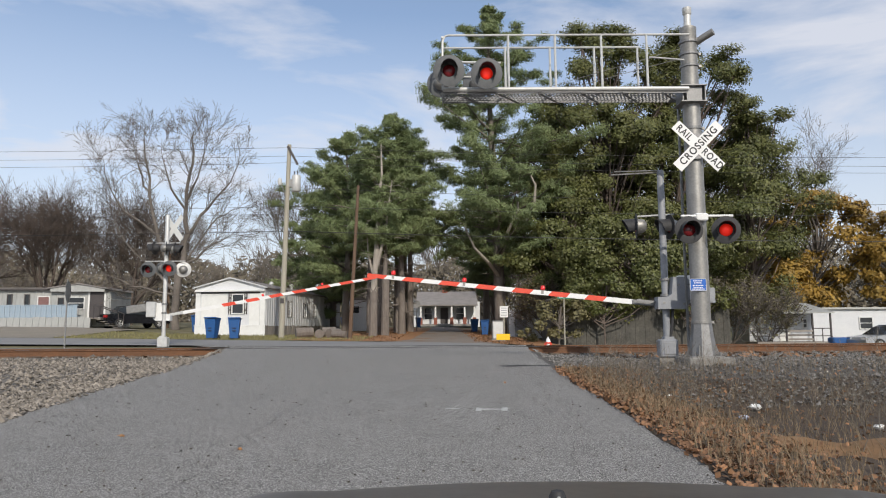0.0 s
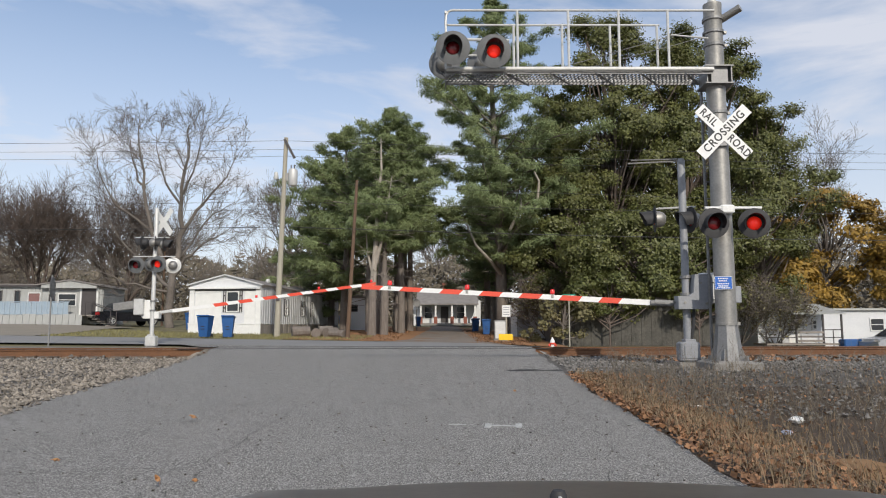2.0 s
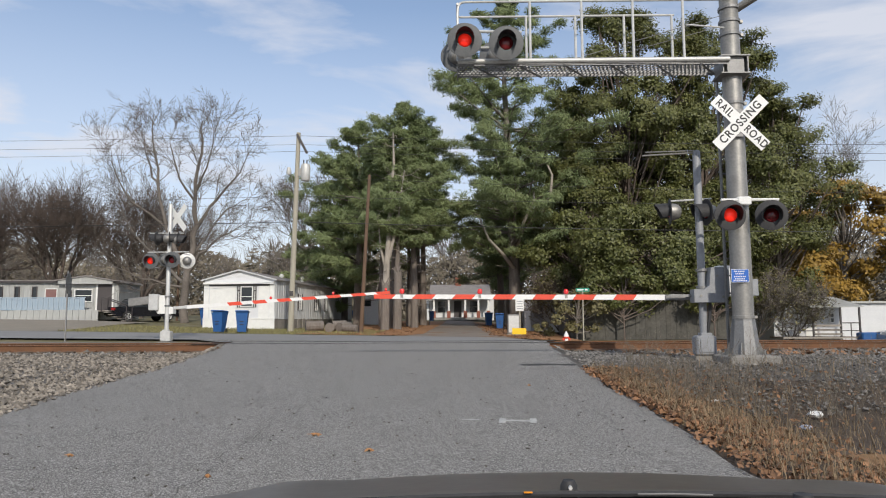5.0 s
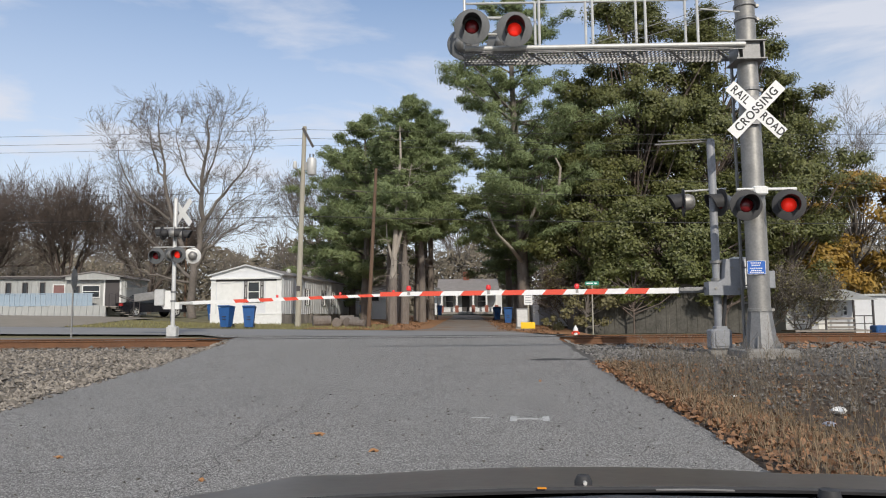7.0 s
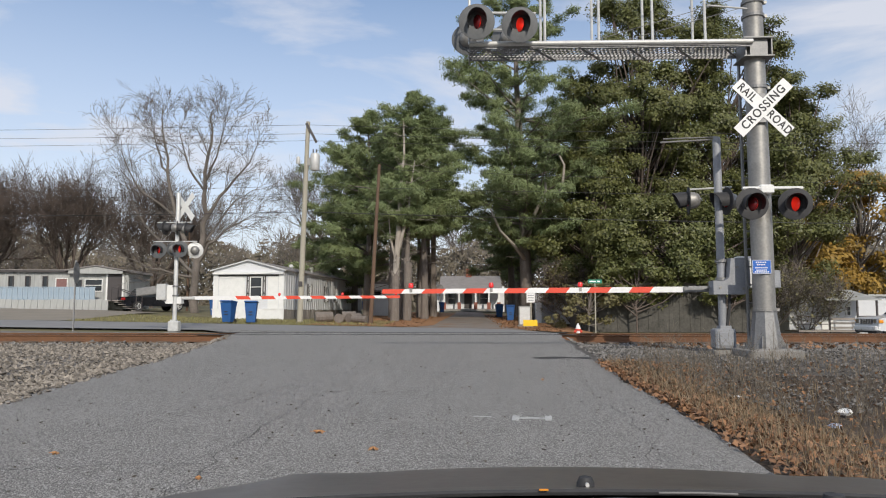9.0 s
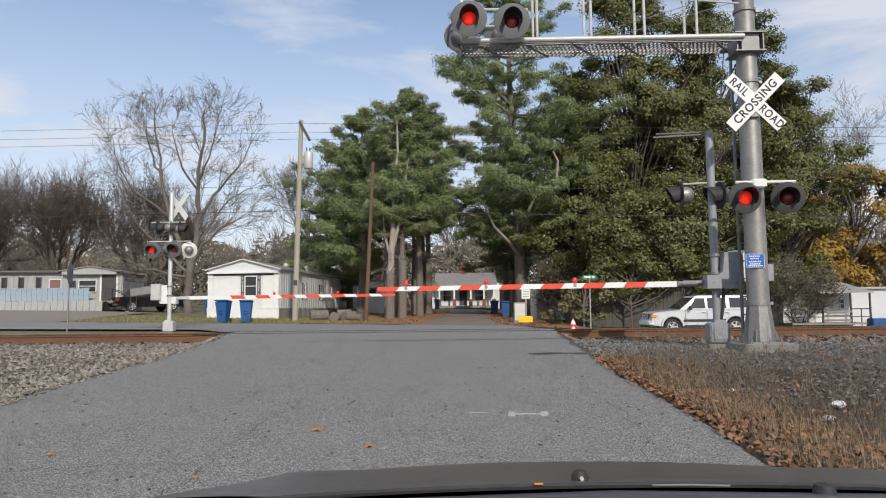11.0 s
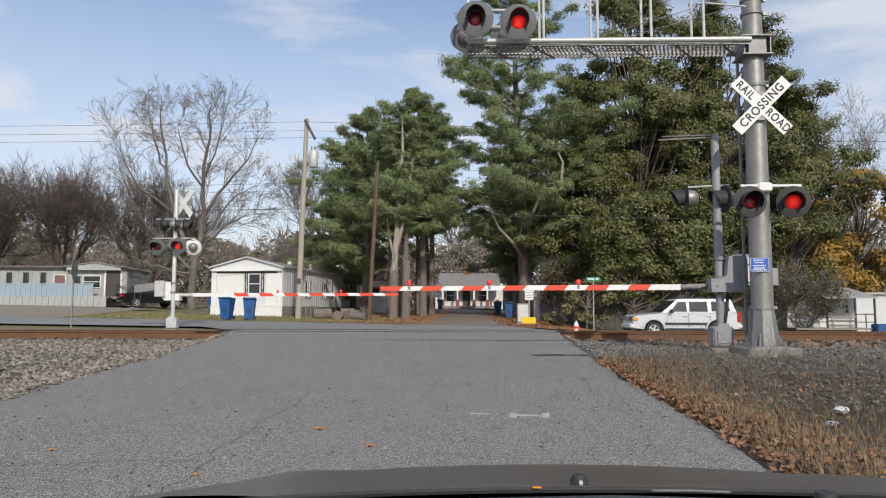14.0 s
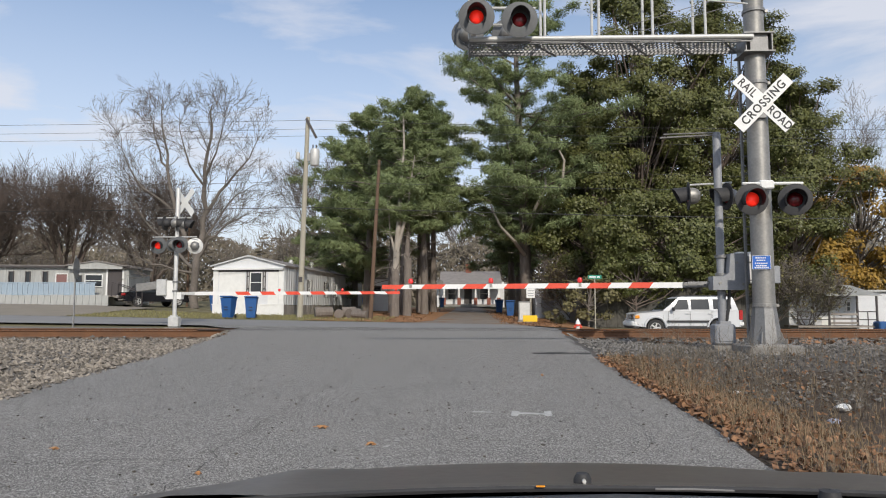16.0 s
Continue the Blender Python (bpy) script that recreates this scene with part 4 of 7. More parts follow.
pine(9.0, 52.0, 19.0, 16, "tall thin-crowned pine tree", 0.3, 4.4, 0.3, (0.2, 0), 1.1, gaps=0.15)
pine(5.6, 66.0, 12.0, 17, "pine by the far end of the lane", 0.3, 3.4, 0.25, (0, 0), 1.2)


def dead_wood():
    """A pale forked snag before the pines, and the tall pine's broken limbs."""
    rng = np.random.default_rng(61)
    x, y = -3.75, 39.8
    th = thing("dead_tree", pose(x, y, ground_z(x, y) - 0.1), "pale leaning dead tree with a forked bare stem", "tree", "dead trees")
    stem = [((0, 0, 0), (0.02, 0, 2.0), (0.1, 0, 3.9), (0.25, 0, 5.9), (0.3, 0.1, 8.0), (0.5, 0.1, 10.0), (0.45, 0.1, 12.0)), ((0.1, 0, 3.9), (0.45, -0.1, 5.2), (0.8, -0.1, 6.6), (0.95, 0, 8.2), (1.15, 0, 9.6)), ((0.1, 0, 3.4), (-0.3, 0.1, 5.0), (-0.45, 0.1, 7.0))]
    segs, twigs, tips = [], [], []
    for line, r in zip(stem, (0.26, 0.13, 0.1)):
        n = len(line) - 1
        for k in range(n):
            p, q = np.array(line[k], float), np.array(line[k + 1], float)
            segs.append((p, q, r * (1 - 0.85 * k / n), r * (1 - 0.85 * (k + 1) / n)))
            for j in range(3 if k else 0):
                a_ = rng.uniform(0, 6.28)
                grow(rng, p + (q - p) * rng.uniform(0, 1), (math.cos(a_), math.sin(a_), rng.uniform(-0.1, 0.3)), rng.uniform(0.5, 1.4), 0.022, 1, twigs, tips, 0.5, 0.0, 2, 3, 0.6, 0.3, 0.009)
    ob = new("trunk", limb_mesh("trunk", segs, PALEBARK, 9))
    ob.parent = th
    ob = tagged(new("branchwork", limb_mesh("branchwork", twigs, PALEBARK, 4)), kind="stuff")
    ob.parent = th
    for line, r in ((((0.1, -0.2, 5.6), (0.35, -2.2, 7.0), (0.95, -3.2, 8.3), (0.9, -3.4, 9.1)), 0.13), (((0.2, -0.2, 6.6), (1.3, -2.4, 7.4), (2.0, -3.2, 8.6), (2.1, -3.4, 9.9), (1.8, -3.5, 10.5)), 0.14), (((-0.1, -0.2, 4.2), (-0.9, -1.6, 5.0), (-1.9, -2.6, 5.9), (-2.5, -3.0, 7.2)), 0.13)):
        n = len(line) - 1
        rows = [(np.array(line[k]), np.array(line[k + 1]), r * (1 - 0.6 * k / n), r * (1 - 0.6 * (k + 1) / n)) for k in range(n)]
        ob = tagged(new("dead_limb", limb_mesh("dead_limb", rows, PALEBARK, 8)), "pale broken dead limb")
        ob.parent = BIG_PINE


dead_wood()
# the great evergreen mass by the street
broad_tree("evergreen_oak", 12.1, 45.5, 23.6, 6.9, 5.0, 21, "huge dense olive-green evergreen tree", BROADLEAF, 0.16, 270, 260, 0.1, 0.45, top=0.8, hollow=0.35)
broad_tree("evergreen_oak", 17.4, 46.0, 23.4, 6.9, 5.0, 22, "huge dense olive-green evergreen tree", BROADLEAF, 0.16, 260, 260, 0.1, 0.42, top=0.7, hollow=0.35)
broad_tree("evergreen_oak", 21.8, 45.0, 17.4, 4.7, 4.0, 28, "tall dense olive-green evergreen tree", BROADLEAF, 0.12, 150, 260, 0.1, 0.36, top=0.5, hollow=0.35)
broad_tree("evergreen_oak", 8.6, 44.0, 11.5, 3.6, 3.0, 23, "dense olive-green evergreen tree", BROADLEAF, 0.2, 130, 260, 0.1, 0.3)
broad_tree("evergreen_oak", 12.4, 38.9, 8.2, 5.6, 2.4, 29, "low spreading olive-green evergreen tree", BROADLEAF, 0.13, 140, 260, 0.1, 0.26)
# autumn trees
broad_tree("autumn_tree", 29.0, 50.0, 12.5, 4.2, 3.4, 25, "thin yellow-leaved autumn tree", YELLOWLEAF, 0.2, 80, 100, 0.17, 0.2, BAREBARK, group="autumn trees")
broad_tree("autumn_tree", 25.4, 47.0, 6.0, 2.4, 2.0, 26, "low yellow-leaved autumn tree", YELLOWLEAF, 0.3, 40, 150, 0.17, 0.14, BAREBARK, group="autumn trees")
broad_tree("autumn_tree", 33.5, 47.0, 9.5, 3.2, 3.0, 27, "small orange-yellow autumn tree", YELLOWLEAF, 0.2, 50, 140, 0.17, 0.18, BAREBARK, group="autumn trees")
# bare trees


def maple():
    """The great bare maple: two leaders, long low limbs and fine twigs."""
    rng = np.random.default_rng(41)
    x, y = -17.6, 45.0
    th = thing("bare_tree", pose(x, y, ground_z(x, y) - 0.1), "large bare maple with spreading limbs and fine twigs", "tree", "bare trees")
    main, fine, tips = [], [], []
    leaders = (
        (0.30, ((0, 0, 0), (-0.05, 0, 1.8), (0.05, 0, 3.4), (0.35, 0.2, 5.0), (0.5, 0.3, 6.6), (0.35, 0.3, 8.6), (0.5, 0.2, 10.6), (0.75, 0.3, 12.4), (0.7, 0.3, 13.9))),
        (0.20, ((0.0, 0, 3.2), (-0.6, -0.3, 4.6), (-1.2, -0.5, 6.2), (-1.75, -0.4, 8.2), (-2.0, -0.3, 10.4), (-2.5, -0.2, 12.4), (-2.6, 0, 14.3))),
        (0.13, ((-0.1, 0, 2.7), (-1.3, 0.6, 3.6), (-2.6, 1.0, 4.7), (-4.2, 1.2, 6.2), (-5.2, 1.4, 8.0), (-5.9, 1.5, 9.3))),
        (0.12, ((0.15, 0, 3.4), (1.0, -0.5, 4.6), (2.1, -0.8, 5.4), (3.2, -1.0, 5.9), (4.1, -1.0, 6.5))),
        (0.13, ((0.5, 0.3, 6.4), (1.2, 0.8, 8.0), (2.1, 1.2, 9.3), (3.0, 1.5, 10.5), (3.6, 1.6, 12.0))),
        (0.09, ((-0.1, 0, 2.4), (-1.2, -0.6, 2.6), (-2.6, -1.0, 2.9), (-4.0, -1.2, 3.6), (-5.2, -1.2, 4.2))),
        (0.09, ((-1.3, -0.5, 6.4), (-2.4, -1.2, 7.4), (-3.6, -1.6, 8.6), (-4.4, -1.8, 10.4), (-4.7, -1.8, 11.8))),
        (0.09, ((0.4, 0.3, 8.2), (-0.4, -0.6, 9.6), (-0.8, -0.9, 11.2), (-1.0, -1.0, 13.0))),
        (0.08, ((0.5, 0.2, 9.0), (1.4, -0.6, 10.4), (1.9, -0.9, 12.0), (2.2, -1.0, 13.4))),
        (0.08, ((-1.9, -0.3, 9.4), (-2.9, 0.5, 10.8), (-3.6, 0.9, 12.4), (-3.9, 1.0, 13.4))),
        (0.09, ((0.1, 0, 4.2), (1.0, 1.0, 6.0), (1.7, 1.5, 7.4), (2.6, 1.8, 8.2), (3.6, 1.9, 8.7))),
    )
    for r0, pts in leaders:
        n = len(pts) - 1
        for k in range(n):
            p, q = np.array(pts[k], float), np.array(pts[k + 1], float)
            ra, rb = r0 * (1 - 0.88 * k / n), r0 * (1 - 0.88 * (k + 1) / n)
            bend = (p + q) / 2 + rng.normal(size=3) * 0.1
            main += [(p, bend, ra, (ra + rb) / 2), (bend, q, (ra + rb) / 2, rb)]
            if k == 0 or (r0 > 0.25 and k < 3):
                continue
            way = (q - p) / np.linalg.norm(q - p)
            for j in range(5 if k < n - 1 else 7):
                side = rng.normal(size=3)
                side -= way * side.dot(way)
                side /= np.linalg.norm(side)
                nd = way * 0.75 + side * rng.uniform(0.4, 0.9) + np.array([0, 0, 0.12])
                f = rng.uniform(0, 1)
                grow(rng, p * (1 - f) + q * f, nd / np.linalg.norm(nd), rng.uniform(0.9, 1.9), max(0.016, min(0.035, rb * 0.6)), 2, fine, tips, 0.55, 0.05, 3, 4, 0.6, 0.25, 0.0085)
    for nm, ss, sides in (("trunk", main, 8), ("branchwork", fine, 3)):
        ob = new(nm, limb_mesh(nm, ss, BAREBARK, sides))
        ob.parent = th
        if nm != "trunk":
            tagged(ob, kind="stuff")
    pts = np.array(tips)[rng.integers(0, len(tips), 420)] + rng.normal(size=(420, 3)) * 0.15
    ob = new("foliage", leaf_mesh("foliage", pts, np.zeros((420, 3)) + (0, 0, 1), 0.08, RUSTLEAF, rng))
    ob.parent = th


maple()
bare_tree("bare_tree", -30.5, 52.0, 12.5, 5, 42, "bare tree with a few rusty leaves", 3, 0.22, 4, 0.5, 0.12, RUSTLEAF, 350, 0.12, stems=8, bark=BROWNBARK)
bare_tree("bare_tree", -25.5, 56.0, 13.0, 5, 43, "bare tree with scattered rusty leaves", 3, 0.2, 4, 0.5, 0.12, RUSTLEAF, 250, 0.10, stems=8, bark=BROWNBARK)
bare_tree("bare_tree", -35.5, 50.0, 12.5, 6, 44, "bare tree with many rusty leaves", 3, 0.26, 4, 0.55, 0.1, RUSTLEAF, 900, 0.12, stems=9, bark=BROWNBARK)
bare_tree("bare_tree", -11.8, 62.0, 15.0, 5, 45, "bare tree with fine upright twigs", 4, 0.24, 3, 0.5, 0.12, None, 0, 0.2, stems=4)
bare_tree("bare_tree", 31.0, 58.0, 18.0, 6, 46, "bare tree with fine twigs", 4, 0.3, 3, 0.6, 0.1, None, 0, 0.25, stems=4)
bare_tree("bare_tree", 25.0, 60.0, 17.5, 6, 47, "bare tree with fine pale twigs", 4, 0.3, 3, 0.6, 0.1, None, 0, 0.25, stems=4)
bare_tree("bare_shrub", 17.6, 39.0, 5.6, 4, 48, "tall brown leafless shrub beside the wall", 3, 0.07, 3, 0.5, 0.14, OLIVEBUSH, 3200, 0.04, minr=0.012, stems=9)
bare_tree("bare_shrub", 20.5, 41.0, 5.0, 4, 49, "tall brown leafless shrub beside the shed", 3, 0.06, 3, 0.5, 0.14, OLIVEBUSH, 3000, 0.04, minr=0.012, stems=8)
broad_tree("bush", 6.75, 35.4, 2.7, 1.7, 1.0, 51, "dull olive bush with thin leaves", OLIVEBUSH, 0.1, 40, 120, 0.11, 0.05, BAREBARK, group="bushes", cat="bush", clump_r=0.42)
broad_tree("evergreen_bush", 9.4, 36.1, 3.9, 2.6, 0.7, 53, "olive evergreen boughs hanging before the wall", BROADLEAF, 0.4, 60, 160, 0.1, 0.04, BROWNBARK, group="bushes", cat="bush", clump_r=0.5)
broad_tree("evergreen_bush", 14.2, 36.1, 4.0, 2.6, 0.7, 54, "olive evergreen boughs hanging before the wall", BROADLEAF, 0.42, 60, 160, 0.1, 0.04, BROWNBARK, group="bushes", cat="bush", clump_r=0.5)
bare_tree("bare_shrub", 6.9, 42.6, 5.2, 3, 55, "brown leafless shrub under the evergreens", 3, 0.06, 3, 0.5, 0.14, OLIVEBUSH, 2600, 0.04, minr=0.012, stems=7, bark=BROWNBARK)
bare_tree("bare_shrub", 9.2, 41.9, 4.8, 3, 56, "brown leafless shrub under the evergreens", 3, 0.06, 3, 0.5, 0.14, OLIVEBUSH, 2600, 0.04, minr=0.012, stems=7, bark=BROWNBARK)
broad_tree("bush", 5.2, 36.5, 0.9, 0.6, 0.5, 52, "low olive bush by the lane", OLIVEBUSH, 0.1, 24, 100, 0.1, 0.04, BAREBARK, group="bushes", cat="bush", clump_r=0.22)


def far_woods():
    """A joined belt of leafless woods and brush behind everything."""
    rng = np.random.default_rng(77)
    kinds = []
    for k in range(4):
        segs, tips = [], []
        segs.append((np.zeros(3), np.array([0, 0, 3.0]), 0.2, 0.16))
        for j in range(3):
            d = rng.normal(size=3) * 0.25 + (0, 0, 1)
            grow(rng, (0, 0, 3.0), d / np.linalg.norm(d), 5.4, 0.12, 2, segs, tips, 0.42, 0.14, 4, 4, 0.6, 0.2, 0.02)
        kinds.append(np.array([(*a_, *b_, r0, r1) for a_, b_, r0, r1 in segs]))
    rows = []
    for k in range(100):
        x, y = rng.uniform(-80, 70), rng.uniform(78, 112)
        if -7 < x < 8 and y < 100:
            continue
        s = rng.uniform(0.7, 1.25) * (0.8 if x < 0 else 1.0)
        c = kinds[k % 4].copy() * s
        t_ = rng.uniform(0, 6.28)
        for o in (0, 3):
            px, py = c[:, o].copy(), c[:, o + 1].copy()
            c[:, o], c[:, o + 1] = px * math.cos(t_) - py * math.sin(t_) + x, px * math.sin(t_) + py * math.cos(t_) + y
            c[:, o + 2] += 0.6
        rows.append(c)
    rows = np.concatenate(rows)
    ob = new("far_woods", limb_mesh("far_woods", [(r[:3], r[3:6], r[6], r[7]) for r in rows], BAREBARK, 3))
    tagged(ob, "distant belt of leafless grey-brown woods", "woods", kind="stuff")
    n = 120000
    x = rng.uniform(-110, 105, n)
    h = 9.5 + 3.8 * np.array([noise.noise((v * 0.09, 3.3, 0)) for v in x]) + 2.0 * np.array([noise.noise((v * 0.4, 7.3, 0)) for v in x])
    far = np.where(np.abs(x - 0.5) < 10, 95.0, 84.0)
    pts = np.stack([x, far + rng.uniform(0, 22, n), 0.6 + rng.uniform(0, 1, n) ** 1.3 * np.maximum(1.2, h)], axis=1)
    ob = new("far_brush", leaf_mesh("far_brush", pts, np.zeros((n, 3)) + (0, -1, 0.5), 0.24, foliage("brush_leaves", (0.20, 0.165, 0.125), (0.14, 0.125, 0.085)), rng, 3.6))
    tagged(ob, "distant grey-brown undergrowth below the woods", "undergrowth", kind="stuff")


far_woods()


# ---- buildings ----
def window(parent, x, y, z, w, h, turn=0, frame_m=WHITE, glass=GLASSDARK, shutters=None, bars=True):
    """A window on a wall that looks to -y in its parent's space (turn in degrees about z)."""
    f = 0.05
    g = Geo().box((0, -0.02, h / 2 - f / 2), (w, 0.06, f)).box((0, -0.02, -h / 2 + f / 2), (w, 0.06, f)).box((-w / 2 + f / 2, -0.02, 0), (f, 0.06, h - 2 * f)).box((w / 2 - f / 2, -0.02, 0), (f, 0.06, h - 2 * f))
    if bars:
        g.box((0, -0.018, 0), (w - 2 * f, 0.05, 0.04))
    win = part("window", g, frame_m, parent)
    win.matrix_local = pose(x, y, z, 0, 0, turn)
    part("pane", Geo().box((0, 0.0, 0), (w - 2 * f, 0.01, h - 2 * f)), glass, win, "dark window glass")
    if shutters:
        for s in (-1, 1):
            sh = part("shutter", Geo().box((s * (w / 2 + 0.17), -0.02, 0), (0.06, 0.03, h + 0.05)).box((s * (w / 2 + 0.05), -0.02, 0), (0.05, 0.03, h + 0.05)).box((s * (w / 2 + 0.11), -0.02, 0.3 * h), (0.12, 0.03, 0.06)).box((s * (w / 2 + 0.11), -0.02, -0.3 * h), (0.12, 0.03, 0.06)), shutters, win, "black slatted shutter")
    return win


def ribbed_wall(parent, p0, p1, z0, z1, mats, pitch=0.3, depth=0.025, name="wall", out=-1):
    """Ribbed metal siding from p0 to p1 (plan), as one wall with raised ribs."""
    g = Geo()
    d = Vector((p1[0] - p0[0], p1[1] - p0[1], 0))
    ln = d.length
    rot = Matrix.Rotation(math.atan2(d.y, d.x), 4, "Z")
    mid = ((p0[0] + p1[0]) / 2, (p0[1] + p1[1]) / 2)
    n = int(ln / pitch)
    line = [(-ln / 2, 0.0)]
    for k in range(n):
        c = -ln / 2 + (k + 0.5) * ln / n
        w = pitch * 0.18
        line += [(c - w, 0.0), (c - w * 0.7, out * depth), (c + w * 0.7, out * depth), (c + w, 0.0)]
    line.append((ln / 2, 0.0))
    mm = Matrix.Translation((mid[0], mid[1], 0)) @ rot
    q = len(line)
    for z in (z0, z1):
        g.v += [tuple(mm @ Vector((x, y + out * 0.04, z))) for x, y in line] + [tuple(mm @ Vector((x, -out * 0.04, z))) for x, y in line]
    for k in range(q - 1):
        g.f += [(k, k + 1, 2 * q + k + 1, 2 * q + k), (q + k + 1, q + k, 3 * q + k, 3 * q + k + 1), (2 * q + k, 2 * q + k + 1, 3 * q + k + 1, 3 * q + k), (k + 1, k, q + k, q + k + 1)]
    g.f += [(0, 2 * q, 3 * q, q), (q - 1, 2 * q - 1, 4 * q - 1, 3 * q - 1)]
    g.mi = [0] * len(g.f)
    return part(name, g, mats, parent)


def white_trailer():
    m = pose(-13.85, 38.0, 0.28, 0, 0, -5)
    th = thing("mobile_home", m, "white single-wide mobile home with a low gable and skirting", "mobile home", "mobile homes")
    W, L, E, P = 4.12, 18.8, 2.80, 3.34
    # front with a raised panel frame
    part("gable", Geo().prism([(0, 0.62), (W, 0.62), (W, E), (W / 2, P), (0, E)], 0.0, 0.12), SIDING, th, "white gable end")
    part("corner_trim", Geo().box((0.14, -0.02, 1.58), (0.28, 0.05, 1.9)), WHITE, th)
    part("corner_trim", Geo().box((W - 0.14, -0.02, 1.58), (0.28, 0.05, 1.9)), WHITE, th)
    part("shadow_board", Geo().box((W / 2, -0.09, 2.62), (W, 0.22, 0.10)), WHITE, th)
    part("panel", Geo().box((1.1, -0.012, 1.54), (1.5, 0.03, 1.8)), WHITE, th, "plain white panel")
    part("panel", Geo().box((3.5, -0.012, 1.54), (0.6, 0.03, 1.8)), WHITE, th)
    window(th, 2.52, -0.03, 1.86, 0.72, 1.15, frame_m=WHITE, shutters=TRIMDARK)
    # dark strip stands in for the shadow at the top of the recess
    part("recess_shadow", Geo().box((W / 2, -0.035, 2.51), (W - 0.6, 0.03, 0.09)), TRIMDARK, th, "dark strip for the shadow below the gable board")
    part("skirting", Geo().box((W / 2, -0.03, 0.30), (W + 0.04, 0.06, 0.66)), WHITE, th, "white skirting boards")
    part("skirting_rail", Geo().box((W / 2, -0.07, 0.62), (W + 0.1, 0.03, 0.05)), WHITE, th)
    ribbed_wall(th, (W - 0.02, 0.05), (W - 0.02, L), 0.6, E, SIDINGGREY, 0.4)
    ribbed_wall(th, (0.02, L), (0.02, 0.05), 0.6, E, SIDINGGREY, 0.4)
    part("wall", Geo().box((W / 2, L, 1.65), (W, 0.1, 2.2)), SIDINGGREY, th)
    n = 36
    g0 = Geo().box((0, 0, 0.3), (0.03, L / n - 0.03, 0.62))
    me = g0.mesh("skirt_board", WOODGREY)
    for k in range(n):
        ob = new("skirt_board", me)
        ob.parent = th
        ob.matrix_local = pose(W + 0.01 + random.uniform(-.02, .02), (k + 0.5) * L / n, random.uniform(-0.06, 0.03), 0, random.uniform(-3, 3), 0)
    for y, w in ((4.6, 0.5), (8.2, 0.55), (10.6, 0.5), (14.5, 0.5)):
        window(th, W + 0.03, y, 1.65, w, 1.0, 90, shutters=TRIMDARK)
    for s in (-1, 1):
        g = Geo().prism([(W / 2 + s * (W / 2 + 0.16), E - 0.05), (W / 2, P), (W / 2, P + 0.06), (W / 2 + s * (W / 2 + 0.16), E + 0.02)][::s], -0.12, L + 0.1)
        part("roof", g, ROOFGREY, th, "low grey roof")
        a0 = Vector((W / 2 + s * (W / 2 + 0.16), -0.13, E - 0.02))
        b0 = Vector((W / 2, -0.13, P + 0.03))
        part("fascia", Geo().cyl(a0, b0, 0.05, n=4), SIDINGGREY, th)
    for x, y in ((W / 2 + 0.4, 6.0), (W / 2 + 1.0, 8.5)):
        part("roof_vent", Geo().cyl((x, y, 3.0), (x, y, 3.35), 0.11, n=10).cyl((x, y, 3.35), (x, y, 3.52), 0.17, 0.1, n=10), ALU, th)


white_trailer()


